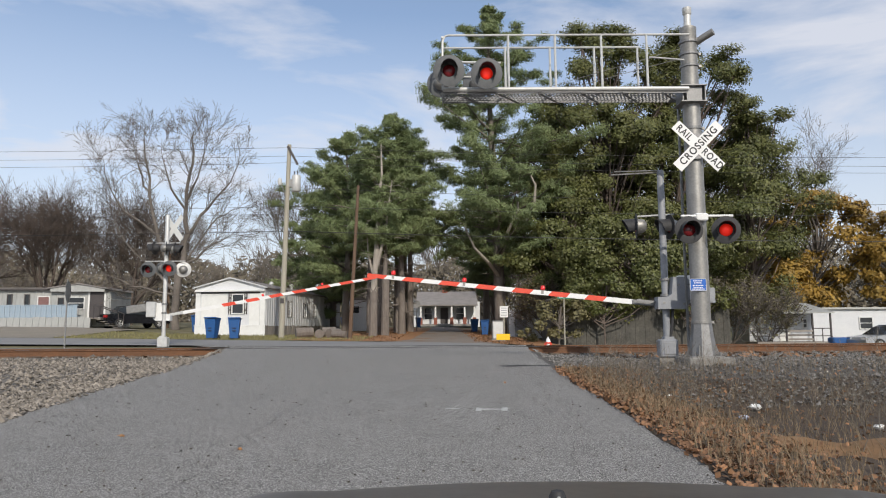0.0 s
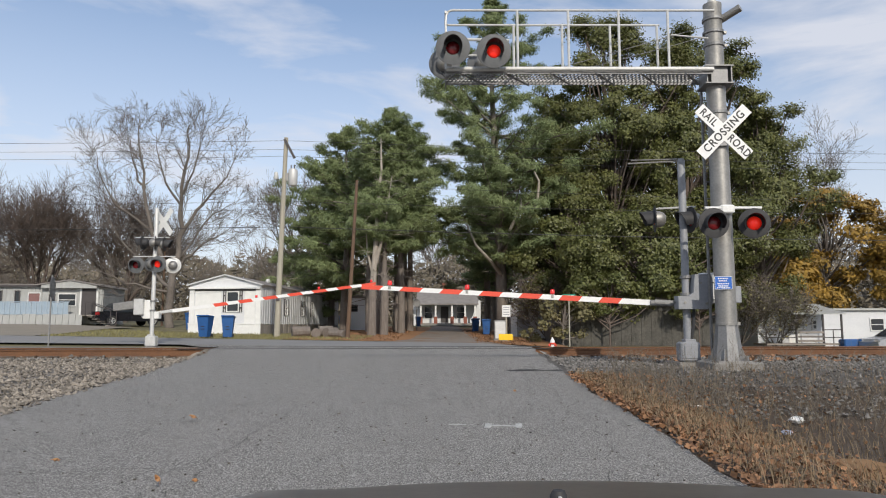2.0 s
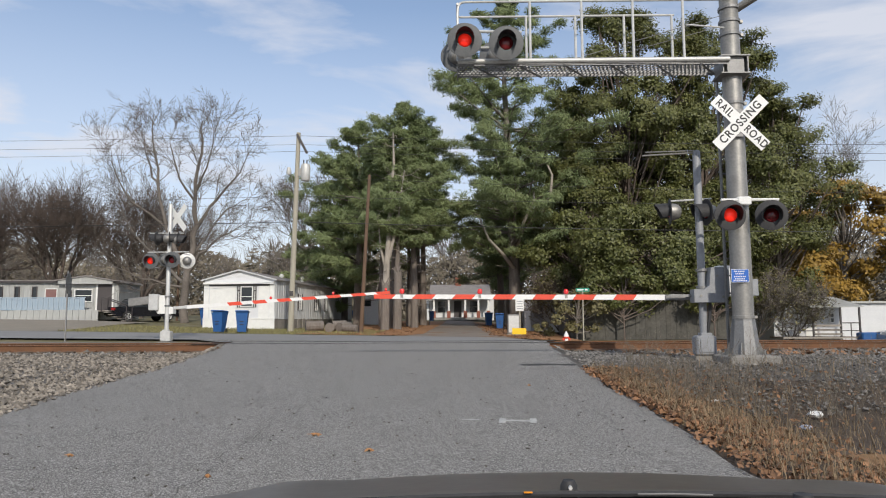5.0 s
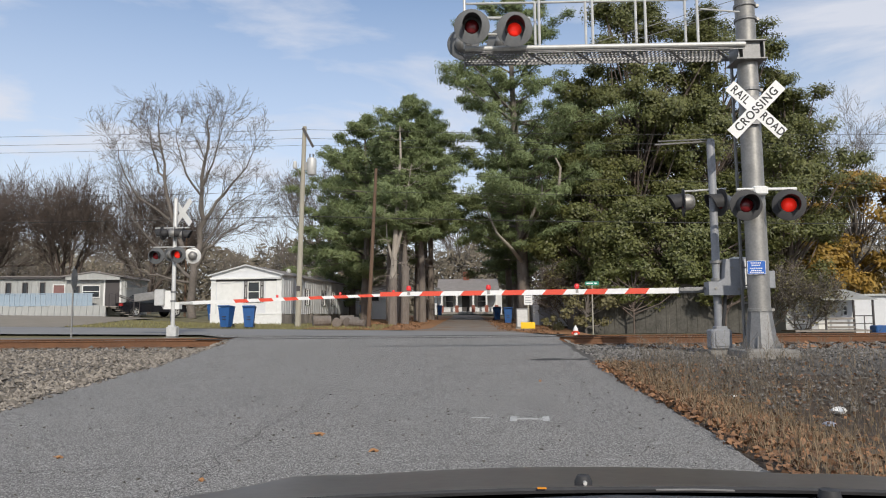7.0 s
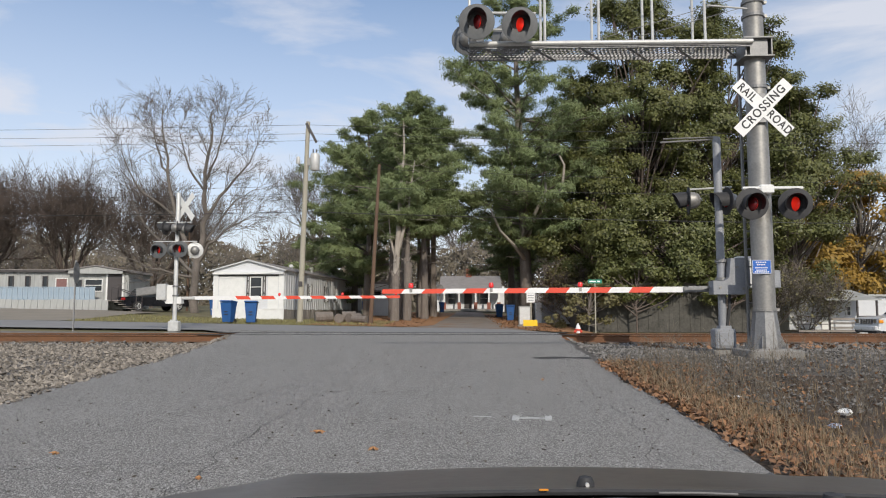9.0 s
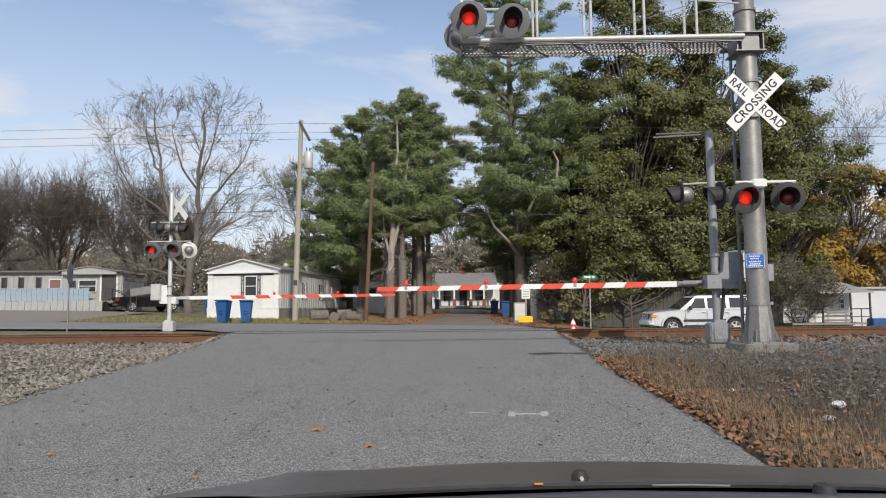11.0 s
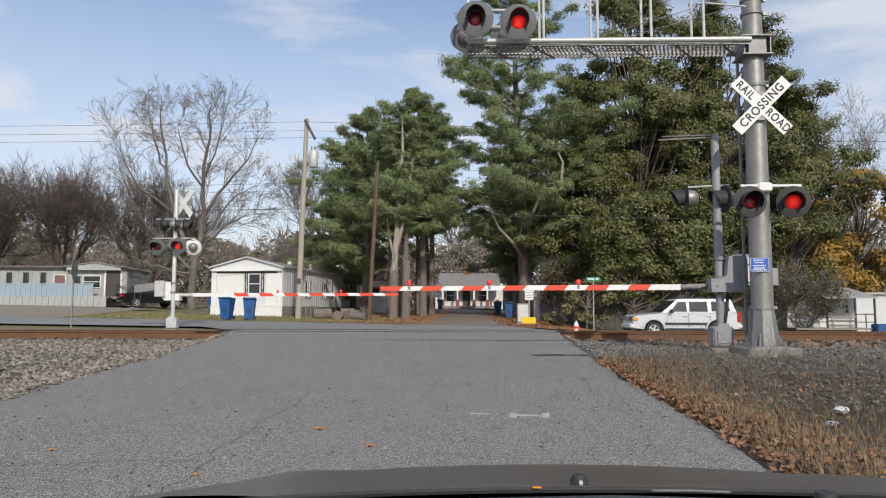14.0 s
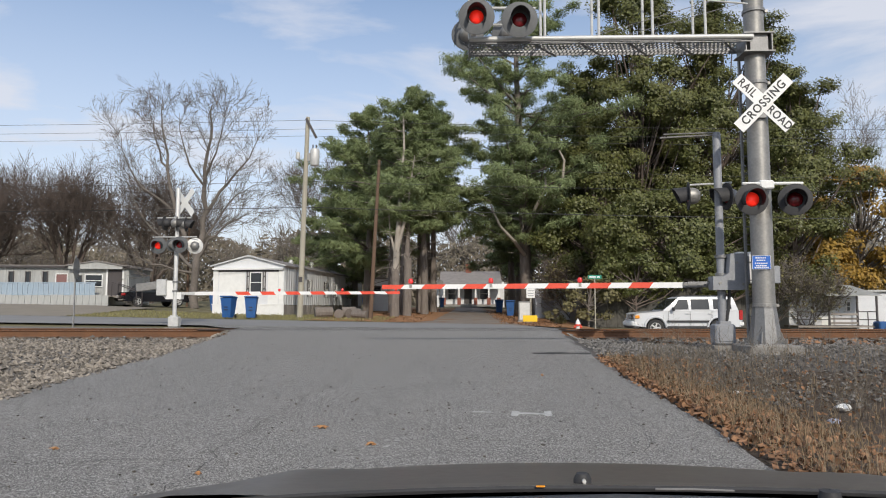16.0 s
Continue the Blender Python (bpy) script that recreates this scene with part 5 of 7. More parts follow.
def long_trailer():
    m = pose(-21.0, 42.6, 0.92, 0, 0, 6)
    th = thing("mobile_home", m, "long pale mobile home with faded blue porch boards", "mobile home", "mobile homes")
    L, W, E = 17.0, 4.0, 2.32
    DULL = mat("dull_grey_siding", (0.42, 0.425, 0.41), (0.31, 0.315, 0.305), 0.7, scale=1.5, stretch=(1, 1, 0.25), bscale=10)
    ribbed_wall(th, (-L, 0), (0, 0), 0.0, E, DULL, 0.42, out=-1)
    part("wall", Geo().box((0, W / 2, E / 2), (0.1, W - 0.1, E)), DULL, th)
    part("wall", Geo().box((-L / 2, W, E / 2), (L, 0.1, E)), DULL, th)
    part("roof", Geo().prism([(-L - 0.2, E), (0.2, E), (0.1, E + 0.16), (-L, E + 0.16)], -0.25, W + 0.2), ROOFGREY, th, "flat grey roof with dark edge")
    part("fascia", Geo().box((-L / 2, -0.27, E + 0.05), (L + 0.4, 0.04, 0.12)), TRIMDARK, th)
    part("porch_gable", Geo().prism([(-3.5, E - 0.1), (-0.2, E - 0.1), (-0.2, E + 0.06), (-1.8, E + 0.36), (-3.5, E + 0.1)], -0.42, -0.28), DULL, th)
    part("porch_roof", Geo().prism([(-3.7, E + 0.08), (-1.8, E + 0.37), (0.0, E + 0.06), (0.0, E + 0.12), (-1.8, E + 0.44), (-3.7, E + 0.15)], -0.5, 1.5), ROOFGREY, th)
    for x, w, h, mm in ((-6.05, 0.32, 1.15, GLASSDARK), (-7.05, 0.32, 1.15, GLASSDARK), (-5.0, 0.32, 1.15, GLASSDARK), (-4.0, 0.75, 0.9, TAIL), (-2.95, 0.38, 0.7, GLASSDARK), (-2.05, 1.1, 0.8, GLASSDARK), (-9.6, 0.5, 1.1, GLASSDARK)):
        window(th, x, -0.07, 1.5, w, h, frame_m=WHITE if w > 0.4 else TRIMDARK, glass=GLASSDARK if mm is not TAIL else mat("curtain", (0.25, 0.13, 0.12), rough=0.7), bars=w > 0.9)
    d = part("door", Geo().box((-0.75, -0.08, 1.35), (0.85, 0.05, 1.7), bevel=0.01), TRIMDARK, th, "dark house door with white frame")
    part("door_frame", Geo().box((-1.24, -0.09, 1.35), (0.1, 0.06, 1.8)).box((-0.26, -0.09, 1.35), (0.1, 0.06, 1.8)), WHITE, d)
    n = 44
    me = Geo().box((0, 0, 0.95), (0.29, 0.03, 0.72)).mesh("porch_board", BLUEPANEL)
    me2 = Geo().box((0, 0, 0.2), (0.36, 0.03, 0.76)).mesh("skirt_board", DULL)
    for k in range(n):
        x = -14.2 + k * 0.305
        if x < -1.5:
            ob = new("porch_board", me)
            ob.parent = th
            ob.matrix_local = pose(x, -1.1, random.uniform(-.02, .02))
    for k in range(36):
        ob = new("skirt_board", me2)
        ob.parent = th
        ob.matrix_local = pose(-14.2 + k * 0.38, -1.12, random.uniform(-.03, .03))
    part("porch_rail", Geo().box((-7.9, -1.1, 1.34), (12.8, 0.06, 0.05)).box((-7.9, -1.1, 0.6), (12.8, 0.06, 0.05)), BLUEPANEL, th)
    part("porch_floor", Geo().box((-7.2, -0.58, 0.52), (14.2, 1.0, 0.06)), WOODGREY, th)
    for k in range(5):
        part("step", Geo().box((-0.2 + 0.26 * k, -0.75, 0.42 - 0.13 * k), (0.28, 1.0, 0.04)), WOODGREY, th)
    for y in (-1.25, -0.25):
        part("stair_rail", Geo().tube([(-0.5, y, 1.35), (1.0, y, 0.8)], 0.03, 6).tube([(-0.5, y, 0.5), (-0.5, y, 1.35)], 0.03, 6).tube([(1.0, y, -0.1), (1.0, y, 0.8)], 0.03, 6), TRIMDARK, th)


long_trailer()


def far_house():
    z = ground_z(0, 85)
    th = thing("house", pose(0.4, 85, z - 0.1), "white house with a columned porch and brick piers", "house")
    part("wall", Geo().box((0.5, 4.0, 1.6), (9.0, 6.0, 3.2)), SIDING, th, "white clapboard wall")
    part("gable_wing", Geo().prism([(-5.6, 0), (-2.6, 0), (-2.6, 2.8), (-4.1, 4.2), (-5.6, 2.8)], 0.2, 6.0), SIDING, th, "white gabled wing")
    for s in (-1, 1):
        part("wing_roof", Geo().prism([(-4.1 + s * 1.8, 2.6), (-4.1, 4.25), (-4.1, 4.4), (-4.1 + s * 1.8, 2.75)][::s], -0.1, 6.2), ROOFGREY, th)
    part("roof", Geo().add([(-3, -1.6, 2.75), (4.6, -1.6, 2.75), (4.6, 3.6, 4.6), (-3, 3.6, 4.6), (-3, 7.2, 3.0), (4.6, 7.2, 3.0), (-3, -1.6, 2.6), (4.6, -1.6, 2.6), (4.6, 7.2, 2.8), (-3, 7.2, 2.8)], [(0, 1, 2, 3), (3, 2, 5, 4), (7, 6, 9, 8), (6, 7, 1, 0), (8, 9, 4, 5), (7, 8, 5, 2, 1), (9, 6, 0, 3, 4)]), ROOFGREY, th, "dark shingle roof")
    part("porch_floor", Geo().box((0.8, -0.2, 0.25), (7.2, 2.6, 0.3)), CONCRETE, th)
    for x in (-2.4, -0.6, 1.4, 3.0, 4.2):
        p = part("column", Geo().box((x, -1.3, 1.9), (0.2, 0.2, 1.5)), WHITE, th)
        part("pier", Geo().box((x, -1.3, 0.75), (0.42, 0.42, 0.85)), BRICK, p, "red brick pier")
    part("porch_beam", Geo().box((0.8, -1.3, 2.66), (7.2, 0.2, 0.16)), WHITE, th)
    window(th, -1.5, 0.95, 1.7, 1.0, 1.5)
    window(th, 2.6, 0.95, 1.7, 1.3, 1.5)
    part("door", Geo().box((0.5, 0.97, 1.45), (0.95, 0.05, 2.0), bevel=0.01), TRIMDARK, th)
    part("chimney", Geo().box((0.6, 3.4, 4.8), (0.7, 0.6, 1.4)), BRICK, th, "red brick chimney")


far_house()
# white shed with a dark window behind the trailer
sh = thing("shed", pose(-6.0, 50.0, ground_z(-6, 50)), "small white shed with a dark window", "shed")
part("wall", Geo().box((0, 1, 1.15), (1.7, 2, 2.5)), SIDING, sh)
part("roof", Geo().box((0, 1, 2.45), (2.0, 2.3, 0.12), Matrix.Rotation(radians(3), 4, "X")), ROOFGREY, sh)
window(sh, -0.1, -0.02, 1.6, 0.7, 0.5, frame_m=TRIMDARK)
# white building right of the lane, half hidden by the bush
wb = thing("mobile_home", pose(4.6, 45.0, ground_z(5, 45) - 0.1), "low white mobile home behind the bush", "mobile home", "mobile homes")
part("wall", Geo().box((2.2, 3.0, 1.05), (3.6, 6.0, 2.1)), SIDING, wb)
part("roof", Geo().prism([(0.2, 2.1), (4.2, 2.1), (4.2, 2.18), (2.2, 2.5), (0.2, 2.18)], -0.15, 6.1), ROOFTIN, wb)
part("door", Geo().box((1.2, -0.03, 0.95), (0.8, 0.05, 1.7), bevel=0.01), GREYPAINT, wb, "grey storm door")
window(wb, 2.9, -0.02, 1.35, 0.9, 0.7)
# grey mobile home under the evergreens; its wall colour includes their shade
GZ = ground_z(11, 37)
gm = thing("mobile_home", pose(6.7, 37.0, GZ - 0.05), "grey mobile home darkened by the shade of overhanging evergreens", "mobile home", "mobile homes")
ribbed_wall(gm, (0, 0), (10.0, 0), 0.0, 2.5, SHADEDWALL, 0.55)
part("wall", Geo().box((0, 2, 1.25), (0.1, 3.9, 2.5)), SHADEDWALL, gm)
part("wall", Geo().box((10, 2, 1.25), (0.1, 3.9, 2.5)), SHADEDWALL, gm)
part("wall", Geo().box((5, 3.95, 1.25), (10, 0.1, 2.5)), SHADEDWALL, gm)
part("roof", Geo().prism([(-0.2, 2.5), (10.2, 2.5), (10.2, 2.62), (-0.2, 2.62)], -0.2, 4.2), ROOFGREY, gm)
window(gm, 0.75, -0.05, 1.35, 0.32, 1.15, frame_m=TRIMDARK, bars=False)
# shed with a porch
SZ = ground_z(21, 41)
ps = thing("shed", pose(19.6, 41.0, SZ), "small white cabin with a tin porch roof and railing", "shed")
part("wall", Geo().box((2.1, 1.6, 1.1), (4.0, 2.6, 2.5)), SIDING, ps, "white boarded wall")
part("porch_floor", Geo().box((2.0, -0.6, 0.35), (4.4, 1.8, 0.1)), WOODGREY, ps)
part("roof", Geo().add([(1.4, -1.6, 2.15), (4.5, -1.6, 2.15), (4.2, 1.2, 2.8), (1.8, 1.2, 2.8), (1.4, -1.6, 2.1), (4.5, -1.6, 2.1), (4.2, 1.2, 2.7), (1.8, 1.2, 2.7)], [(0, 1, 2, 3), (7, 6, 5, 4), (4, 5, 1, 0), (5, 6, 2, 1), (6, 7, 3, 2), (7, 4, 0, 3)]), ROOFTIN, ps, "pale tin roof")
part("main_roof", Geo().prism([(-0.2, 2.3), (4.4, 2.3), (4.2, 2.55), (0, 2.55)], 0.2, 3.1), ROOFTIN, ps)
for x in (1.6, 3.2, 4.3):
    part("post", Geo().box((x, -1.4, 1.2), (0.09, 0.09, 1.9)), TRIMDARK, ps)
for x0, x1 in ((-0.2, 1.6), (3.2, 4.3)):
    g = Geo().tube([(x0, -1.45, 1.2), (x1, -1.45, 1.2)], 0.03, 6).tube([(x0, -1.45, 0.75), (x1, -1.45, 0.75)], 0.025, 6).tube([(x0, -1.45, 0.0), (x0, -1.45, 1.2)], 0.03, 6).tube([((x0 + x1) / 2, -1.45, 0.0), ((x0 + x1) / 2, -1.45, 1.2)], 0.03, 6)
    part("railing", g, TRIMDARK, ps, "black porch railing")
for z in (0.55, 0.8, 1.05):
    part("bench_slat", Geo().box((2.4, -1.5, z), (1.5, 0.05, 0.12)), WOODGREY, ps)
window(ps, 3.6, 0.28, 1.5, 0.3, 0.6, frame_m=WHITE)
part("door", Geo().box((2.4, 0.27, 1.3), (0.85, 0.05, 1.8), bevel=0.01), WHITE, ps)
solid("storage_tub", Geo().box((0, 0, 0.35), (1.0, 0.7, 0.7), bevel=0.06), BINBLUE, "blue plastic tub beside the porch", "tub", m=pose(24.2, 39.4, ground_z(24, 39)))
wt = thing("mobile_home", pose(24.6, 43.0, SZ), "white mobile home behind the yellow trees", "mobile home", "mobile homes")
part("wall", Geo().box((5, 2, 1.25), (10, 4, 2.3)), SIDING, wt)
part("roof", Geo().box((5, 2, 2.46), (10.4, 4.4, 0.12)), ROOFTIN, wt)
window(wt, 3.5, -0.02, 1.5, 0.9, 0.8)


# ---- poles and wires ----
def wood_pole(x, y, top, mats, label, lean=0.0, r=0.15):
    z = ground_z(x, y)
    th = thing("utility_pole", pose(x, y, z - 0.1), label, "utility pole", "utility poles")
    part("pole", Geo().cyl((0, 0, 0), (lean, 0, top - z + 0.1), r, r * 0.68, n=12), mats, th, "", True)
    return th


up = wood_pole(-7.75, 33.0, 10.25, WOODPOLE, "weathered grey wooden utility pole with a transformer", 0.25)
part("crossarm", Geo().box((0.45, -0.1, 9.55), (0.12, 0.12, 1.1), Matrix.Rotation(radians(-28), 4, "Y")), TRIMDARK, up, "dark slanted cutout arm")
tf = part("transformer", Geo().lathe([(0.001, 7.65), (0.19, 7.65), (0.23, 7.7), (0.23, 8.42), (0.2, 8.5), (0.001, 8.52)], c=(0.64, -0.05, 0), n=18), ALU, up, "pale cylindrical transformer", True)
for x in (0.54, 0.7):
    part("bushing", Geo().cyl((x, -0.05, 8.5), (x, -0.05, 8.72), 0.03, n=8), TRIMDARK, tf)
part("bracket", Geo().box((0.33, -0.05, 8.1), (0.3, 0.08, 0.4)), GALV, up)
part("lamp_arm", Geo().tube([(0.15, 0, 7.2), (-0.02, -0.3, 7.85), (-0.12, -0.4, 7.95)], 0.03, 6), GALV, up)
part("lamp_head", Geo().lathe([(0.001, 8.3), (0.09, 8.25), (0.12, 8.0), (0.08, 7.9), (0.001, 7.9)], c=(-0.12, -0.42, 0), n=12), ALU, up, "", True)
part("pole_tag", Geo().box((0.05, -0.16, 2.0), (0.18, 0.02, 0.25)), TRIMDARK, up)
wood_pole(-4.3, 33.2, 8.1, DARKPOLE, "slender brown wooden pole", 0.38, 0.11)
wood_pole(-19.3, 48.0, 6.5, DARKPOLE, "thin dark pole in the yard", 0.0, 0.09)


def wire(a_, b_, sag, r=0.012, label="thin black overhead power cable"):
    pts = []
    for k in range(25):
        f = k / 24
        p = Vector(a_).lerp(Vector(b_), f)
        p.z -= sag * 4 * f * (1 - f)
        pts.append(p)
    solid("overhead_wire", Geo().tube(pts, r, 5), WIRE, label, "cable", "overhead wires")


TOP = (-7.5, 33.0)
for dz, r, s in ((10.1, 0.009, 0.3), (9.65, 0.008, 0.3), (9.3, 0.008, 0.35), (7.0, 0.009, 0.4), (5.7, 0.016, 0.35)):
    wire((-60, 34, dz + 0.6), (*TOP, dz), s, r)
    wire((*TOP, dz), (52, 31, dz - 0.9), 0.5 if dz > 8 else 0.4, r)
wire((*TOP, 8.0), (60, 33.5, 7.0), 0.6, 0.008, "thin black overhead service cable")
wire((-55, 40, 8.4), (-7.6, 33.0, 6.6), 0.4, 0.008, "thin black overhead service cable")


# ---- street furniture ----
def bin_thing(x, y, turn, label="blue wheeled refuse bin with closed lid"):
    th = thing("wheeled_bin", pose(x, y, ground_z(x, y), 0, 0, turn), label, "refuse bin", "blue refuse bins")
    th.scale = (0.8, 0.84, 0.98)
    g = Geo()
    for (z, w, d) in ((0.06, 0.24, 0.24), (0.9, 0.33, 0.34), (0.98, 0.35, 0.36)):
        g.v += [(-w, -d, z), (w, -d, z), (w, d, z), (-w, d, z)]
    g.f = [(3, 2, 1, 0), (8, 9, 10, 11)] + [(4 * j + k, 4 * j + (k + 1) % 4, 4 * j + 4 + (k + 1) % 4, 4 * j + 4 + k) for j in range(2) for k in range(4)]
    g.mi = [0] * len(g.f)
    part("body", g, BINBLUE, th)
    part("lid", Geo().box((0, -0.02, 1.02), (0.74, 0.78, 0.07), Matrix.Rotation(radians(-4), 4, "X"), bevel=0.03), BINBLUE, th, "ribbed blue lid")
    part("handle", Geo().cyl((-0.26, 0.42, 0.98), (0.26, 0.42, 0.98), 0.02, n=8), BLACK, th)
    for z in (0.42, 0.55):
        part("grab_bar", Geo().box((0.0, -0.32 + 0.04 * (0.5 - z), z), (0.2, 0.04, 0.035)), BLACK, th)
    for s in (-1, 1):
        part("wheel", Geo().cyl((s * 0.24, 0.28, 0.11), (s * 0.3, 0.28, 0.11), 0.11, n=14), TYRE, th)


for x, y, t_ in ((-10.6, 31.0, -8), (-9.6, 31.2, 10), (-14.85, 41.2, 25), (-14.4, 40.0, -10), (-6.6, 48.2, 5), (3.35, 45.0, 0), (3.05, 53.0, 8), (-1.9, 70.0, 0)):
    bin_thing(x, y, t_)
# stop sign seen from behind
ss = thing("stop_sign", pose(-13.43, 23.1, ground_z(-13.5, 23.1) - 0.05, 0, 0, 104), "grey back of a stop sign on a steel post", "road sign")
part("post", Geo().box((0, 0, 1.25), (0.06, 0.04, 2.5)), GALVDARK, ss)
part("plate", Geo().lathe([(0.001, -0.004), (0.4, -0.004), (0.4, 0.004), (0.001, 0.004)], c=(0, -0.03, 2.05), rot=ROT_FRONT @ Matrix.Rotation(radians(22.5), 4, "Z"), n=8), GALVDARK, ss, "eight-sided plain grey plate back")
# hydrant
hy = thing("fire_hydrant", pose(5.3, 29.9, ground_z(5.3, 29.9) - 0.19), "white fire hydrant with a red band", "fire hydrant")
hy.scale = (0.82, 0.82, 0.85)
part("barrel", Geo().lathe([(0.001, 0), (0.16, 0), (0.16, 0.05), (0.11, 0.06), (0.11, 0.45)], n=16), WHITE, hy, "", True)
part("collar", Geo().lathe([(0.11, 0.42), (0.17, 0.43), (0.17, 0.5), (0.13, 0.52)], n=16), REDREF, hy, "red collar", True)
part("bonnet", Geo().lathe([(0.14, 0.5), (0.13, 0.58), (0.08, 0.7), (0.035, 0.74), (0.035, 0.8), (0.001, 0.8)], n=16), WHITE, hy, "white domed top", True)
for s in (-1, 1):
    part("nozzle", Geo().cyl((0, 0, 0.38), (s * 0.22, -0.02, 0.38), 0.065, n=10), REDREF, hy)
# street name sign, unreadable
ns = thing("street_sign", pose(6.28, 31.0, ground_z(6.28, 31) - 0.2), "green street name sign on a thin post", "road sign")
part("post", Geo().cyl((0, 0, 0), (0, 0, 2.55), 0.03, n=8), WOODPOLE, ns)
pl = part("plate", Geo().box((0, 0, 2.62), (0.62, 0.02, 0.17), bevel=0.004), SIGNGREEN, ns)
part("white_bars", Geo().box((-0.1, -0.014, 2.62), (0.3, 0.004, 0.06)).box((0.17, -0.014, 2.62), (0.12, 0.004, 0.06)), WHITEREF, pl)
# yellow marker, cabinet and notice by the lane
ys_ = thing("yellow_sign", pose(3.45, 32.4, ground_z(3.45, 32.4) - 0.13), "small yellow board on two short legs", "sign")
part("board", Geo().box((0, 0, 0.42), (0.68, 0.03, 0.3), bevel=0.01), SIGNYELLOW, ys_)
for s in (-1, 1):
    part("leg", Geo().box((s * 0.22, 0.02, 0.2), (0.05, 0.04, 0.42)), DARKPOLE, ys_)
cb = thing("cabinet", pose(3.4, 35.0, ground_z(3.4, 35) - 0.05), "pale grey utility cabinet beside the lane", "cabinet")
part("body", Geo().box((0, 0, 0.62), (0.62, 0.4, 1.0), bevel=0.03), GALV, cb)
part("door", Geo().box((0, -0.21, 0.62), (0.52, 0.02, 0.86), bevel=0.005), ALU, cb)
part("plinth", Geo().box((0, 0, 0.06), (0.7, 0.48, 0.14)), CONCRETE, cb)
nt = thing("notice_board", pose(3.85, 36.2, ground_z(3.85, 36.2) - 0.02), "white notice with unreadable lines on a post", "sign")
part("post", Geo().box((0, 0.02, 0.9), (0.08, 0.05, 1.8)), WOODPOLE, nt)
nb = part("plate", Geo().box((0, -0.02, 1.6), (0.45, 0.02, 0.62), bevel=0.004), WHITE, nt)
for k in range(4):
    part("grey_bar", Geo().box((0, -0.034, 1.8 - 0.13 * k), (0.32, 0.004, 0.04)), GREYPAINT, nb)
ls = thing("street_sign", pose(-1.5, 52.0, ground_z(-1.5, 52)), "small round sign back on a post", "road sign")
part("post", Geo().cyl((0, 0, 0), (0, 0, 2.2), 0.03, n=8), GALVDARK, ls)
part("plate", Geo().lathe([(0.001, -0.01), (0.3, -0.01), (0.3, 0.01), (0.001, 0.01)], c=(0, -0.04, 2.1), rot=ROT_FRONT, n=16), GALVDARK, ls)
# logs and splintered stumps at the lane's corner
for k, (x, y, r, l_, t_) in enumerate(((-6.8, 34.2, 0.28, 0.9, 20), (-6.0, 34.0, 0.24, 1.0, 100), (-5.3, 34.4, 0.26, 0.8, 60), (-4.9, 33.8, 0.2, 0.9, 150), (-5.6, 34.8, 0.3, 0.7, 10))):
    rr = radians(t_)
    z = ground_z(x, y) + r * 0.9
    g = Geo().cyl((-l_ / 2, 0, 0), (l_ / 2, 0, 0.04), r, r * 0.9, n=11)
    solid("log", g, BARK, "cut grey log lying on the lawn", "log", "cut logs", m=pose(x, y, z, 0, 0, t_))
for k, (x, y, h) in enumerate(((-3.6, 38.2, 2.6), (-3.0, 39.5, 3.4))):
    g = Geo().cyl((0, 0, 0), (0.05, 0, h), 0.26, 0.22, n=11)
    for j in range(5):
        g.cyl((random.uniform(-.12, .12), random.uniform(-.1, .1), h - 0.1), (random.uniform(-.2, .3), 0, h + random.uniform(.15, .5)), 0.07, 0.01, n=5)
    solid("tree_stump", g, BARK, "tall splintered dead tree stump", "tree stump", "dead stumps", m=pose(x, y, ground_z(x, y) - 0.05))


# ---- vehicles ----
def loft(sections):
    """Rings of (x, y, z) points of equal count joined into one closed skin."""
    g, n = Geo(), len(sections[0])
    for s in sections:
        g.v += s
    g.f = [(j * n + k, j * n + (k + 1) % n, (j + 1) * n + (k + 1) % n, (j + 1) * n + k) for j in range(len(sections) - 1) for k in range(n)]
    g.f += [tuple(range(n - 1, -1, -1)), tuple(range((len(sections) - 1) * n, len(sections) * n))]
    g.mi = [0] * len(g.f)
    return g


def car_wheel(th, x, y, r, w, rim=ALU):
    s = -1 if y < 0 else 1
    ty = part("wheel", Geo().lathe([(r * 0.62, -w / 2), (r * 0.95, -w / 2), (r, -w / 2 + 0.04), (r, w / 2 - 0.04), (r * 0.95, w / 2), (r * 0.62, w / 2)], rot=Matrix.Rotation(radians(90), 4, "X"), n=24), TYRE, th, "", True)
    ty.matrix_local = pose(x, y, r)
    g = Geo().lathe([(0.001, 0), (r * 0.2, 0.0), (r * 0.22, -0.02)], c=(0, s * (w / 2 - 0.02), 0), rot=Matrix.Rotation(radians(-90 * s), 4, "X"), n=12)
    g.lathe([(r * 0.54, 0), (r * 0.63, 0.015), (r * 0.63, -0.04)], c=(0, s * (w / 2 - 0.02), 0), rot=Matrix.Rotation(radians(-90 * s), 4, "X"), n=24)
    for k in range(5):
        a_ = 2 * math.pi * k / 5
        g.box((math.cos(a_) * r * 0.36, s * (w / 2 - 0.03), math.sin(a_) * r * 0.36), (r * 0.42, 0.03, r * 0.17), Matrix.Rotation(-a_, 4, "Y"))
    part("rim", g, rim, ty, "silver five-spoke rim", True)
    part("hub_dark", Geo().cyl((0, s * (w / 2 - 0.09), 0), (0, s * (w / 2 - 0.06), 0), r * 0.6, n=20), BLACK, ty)


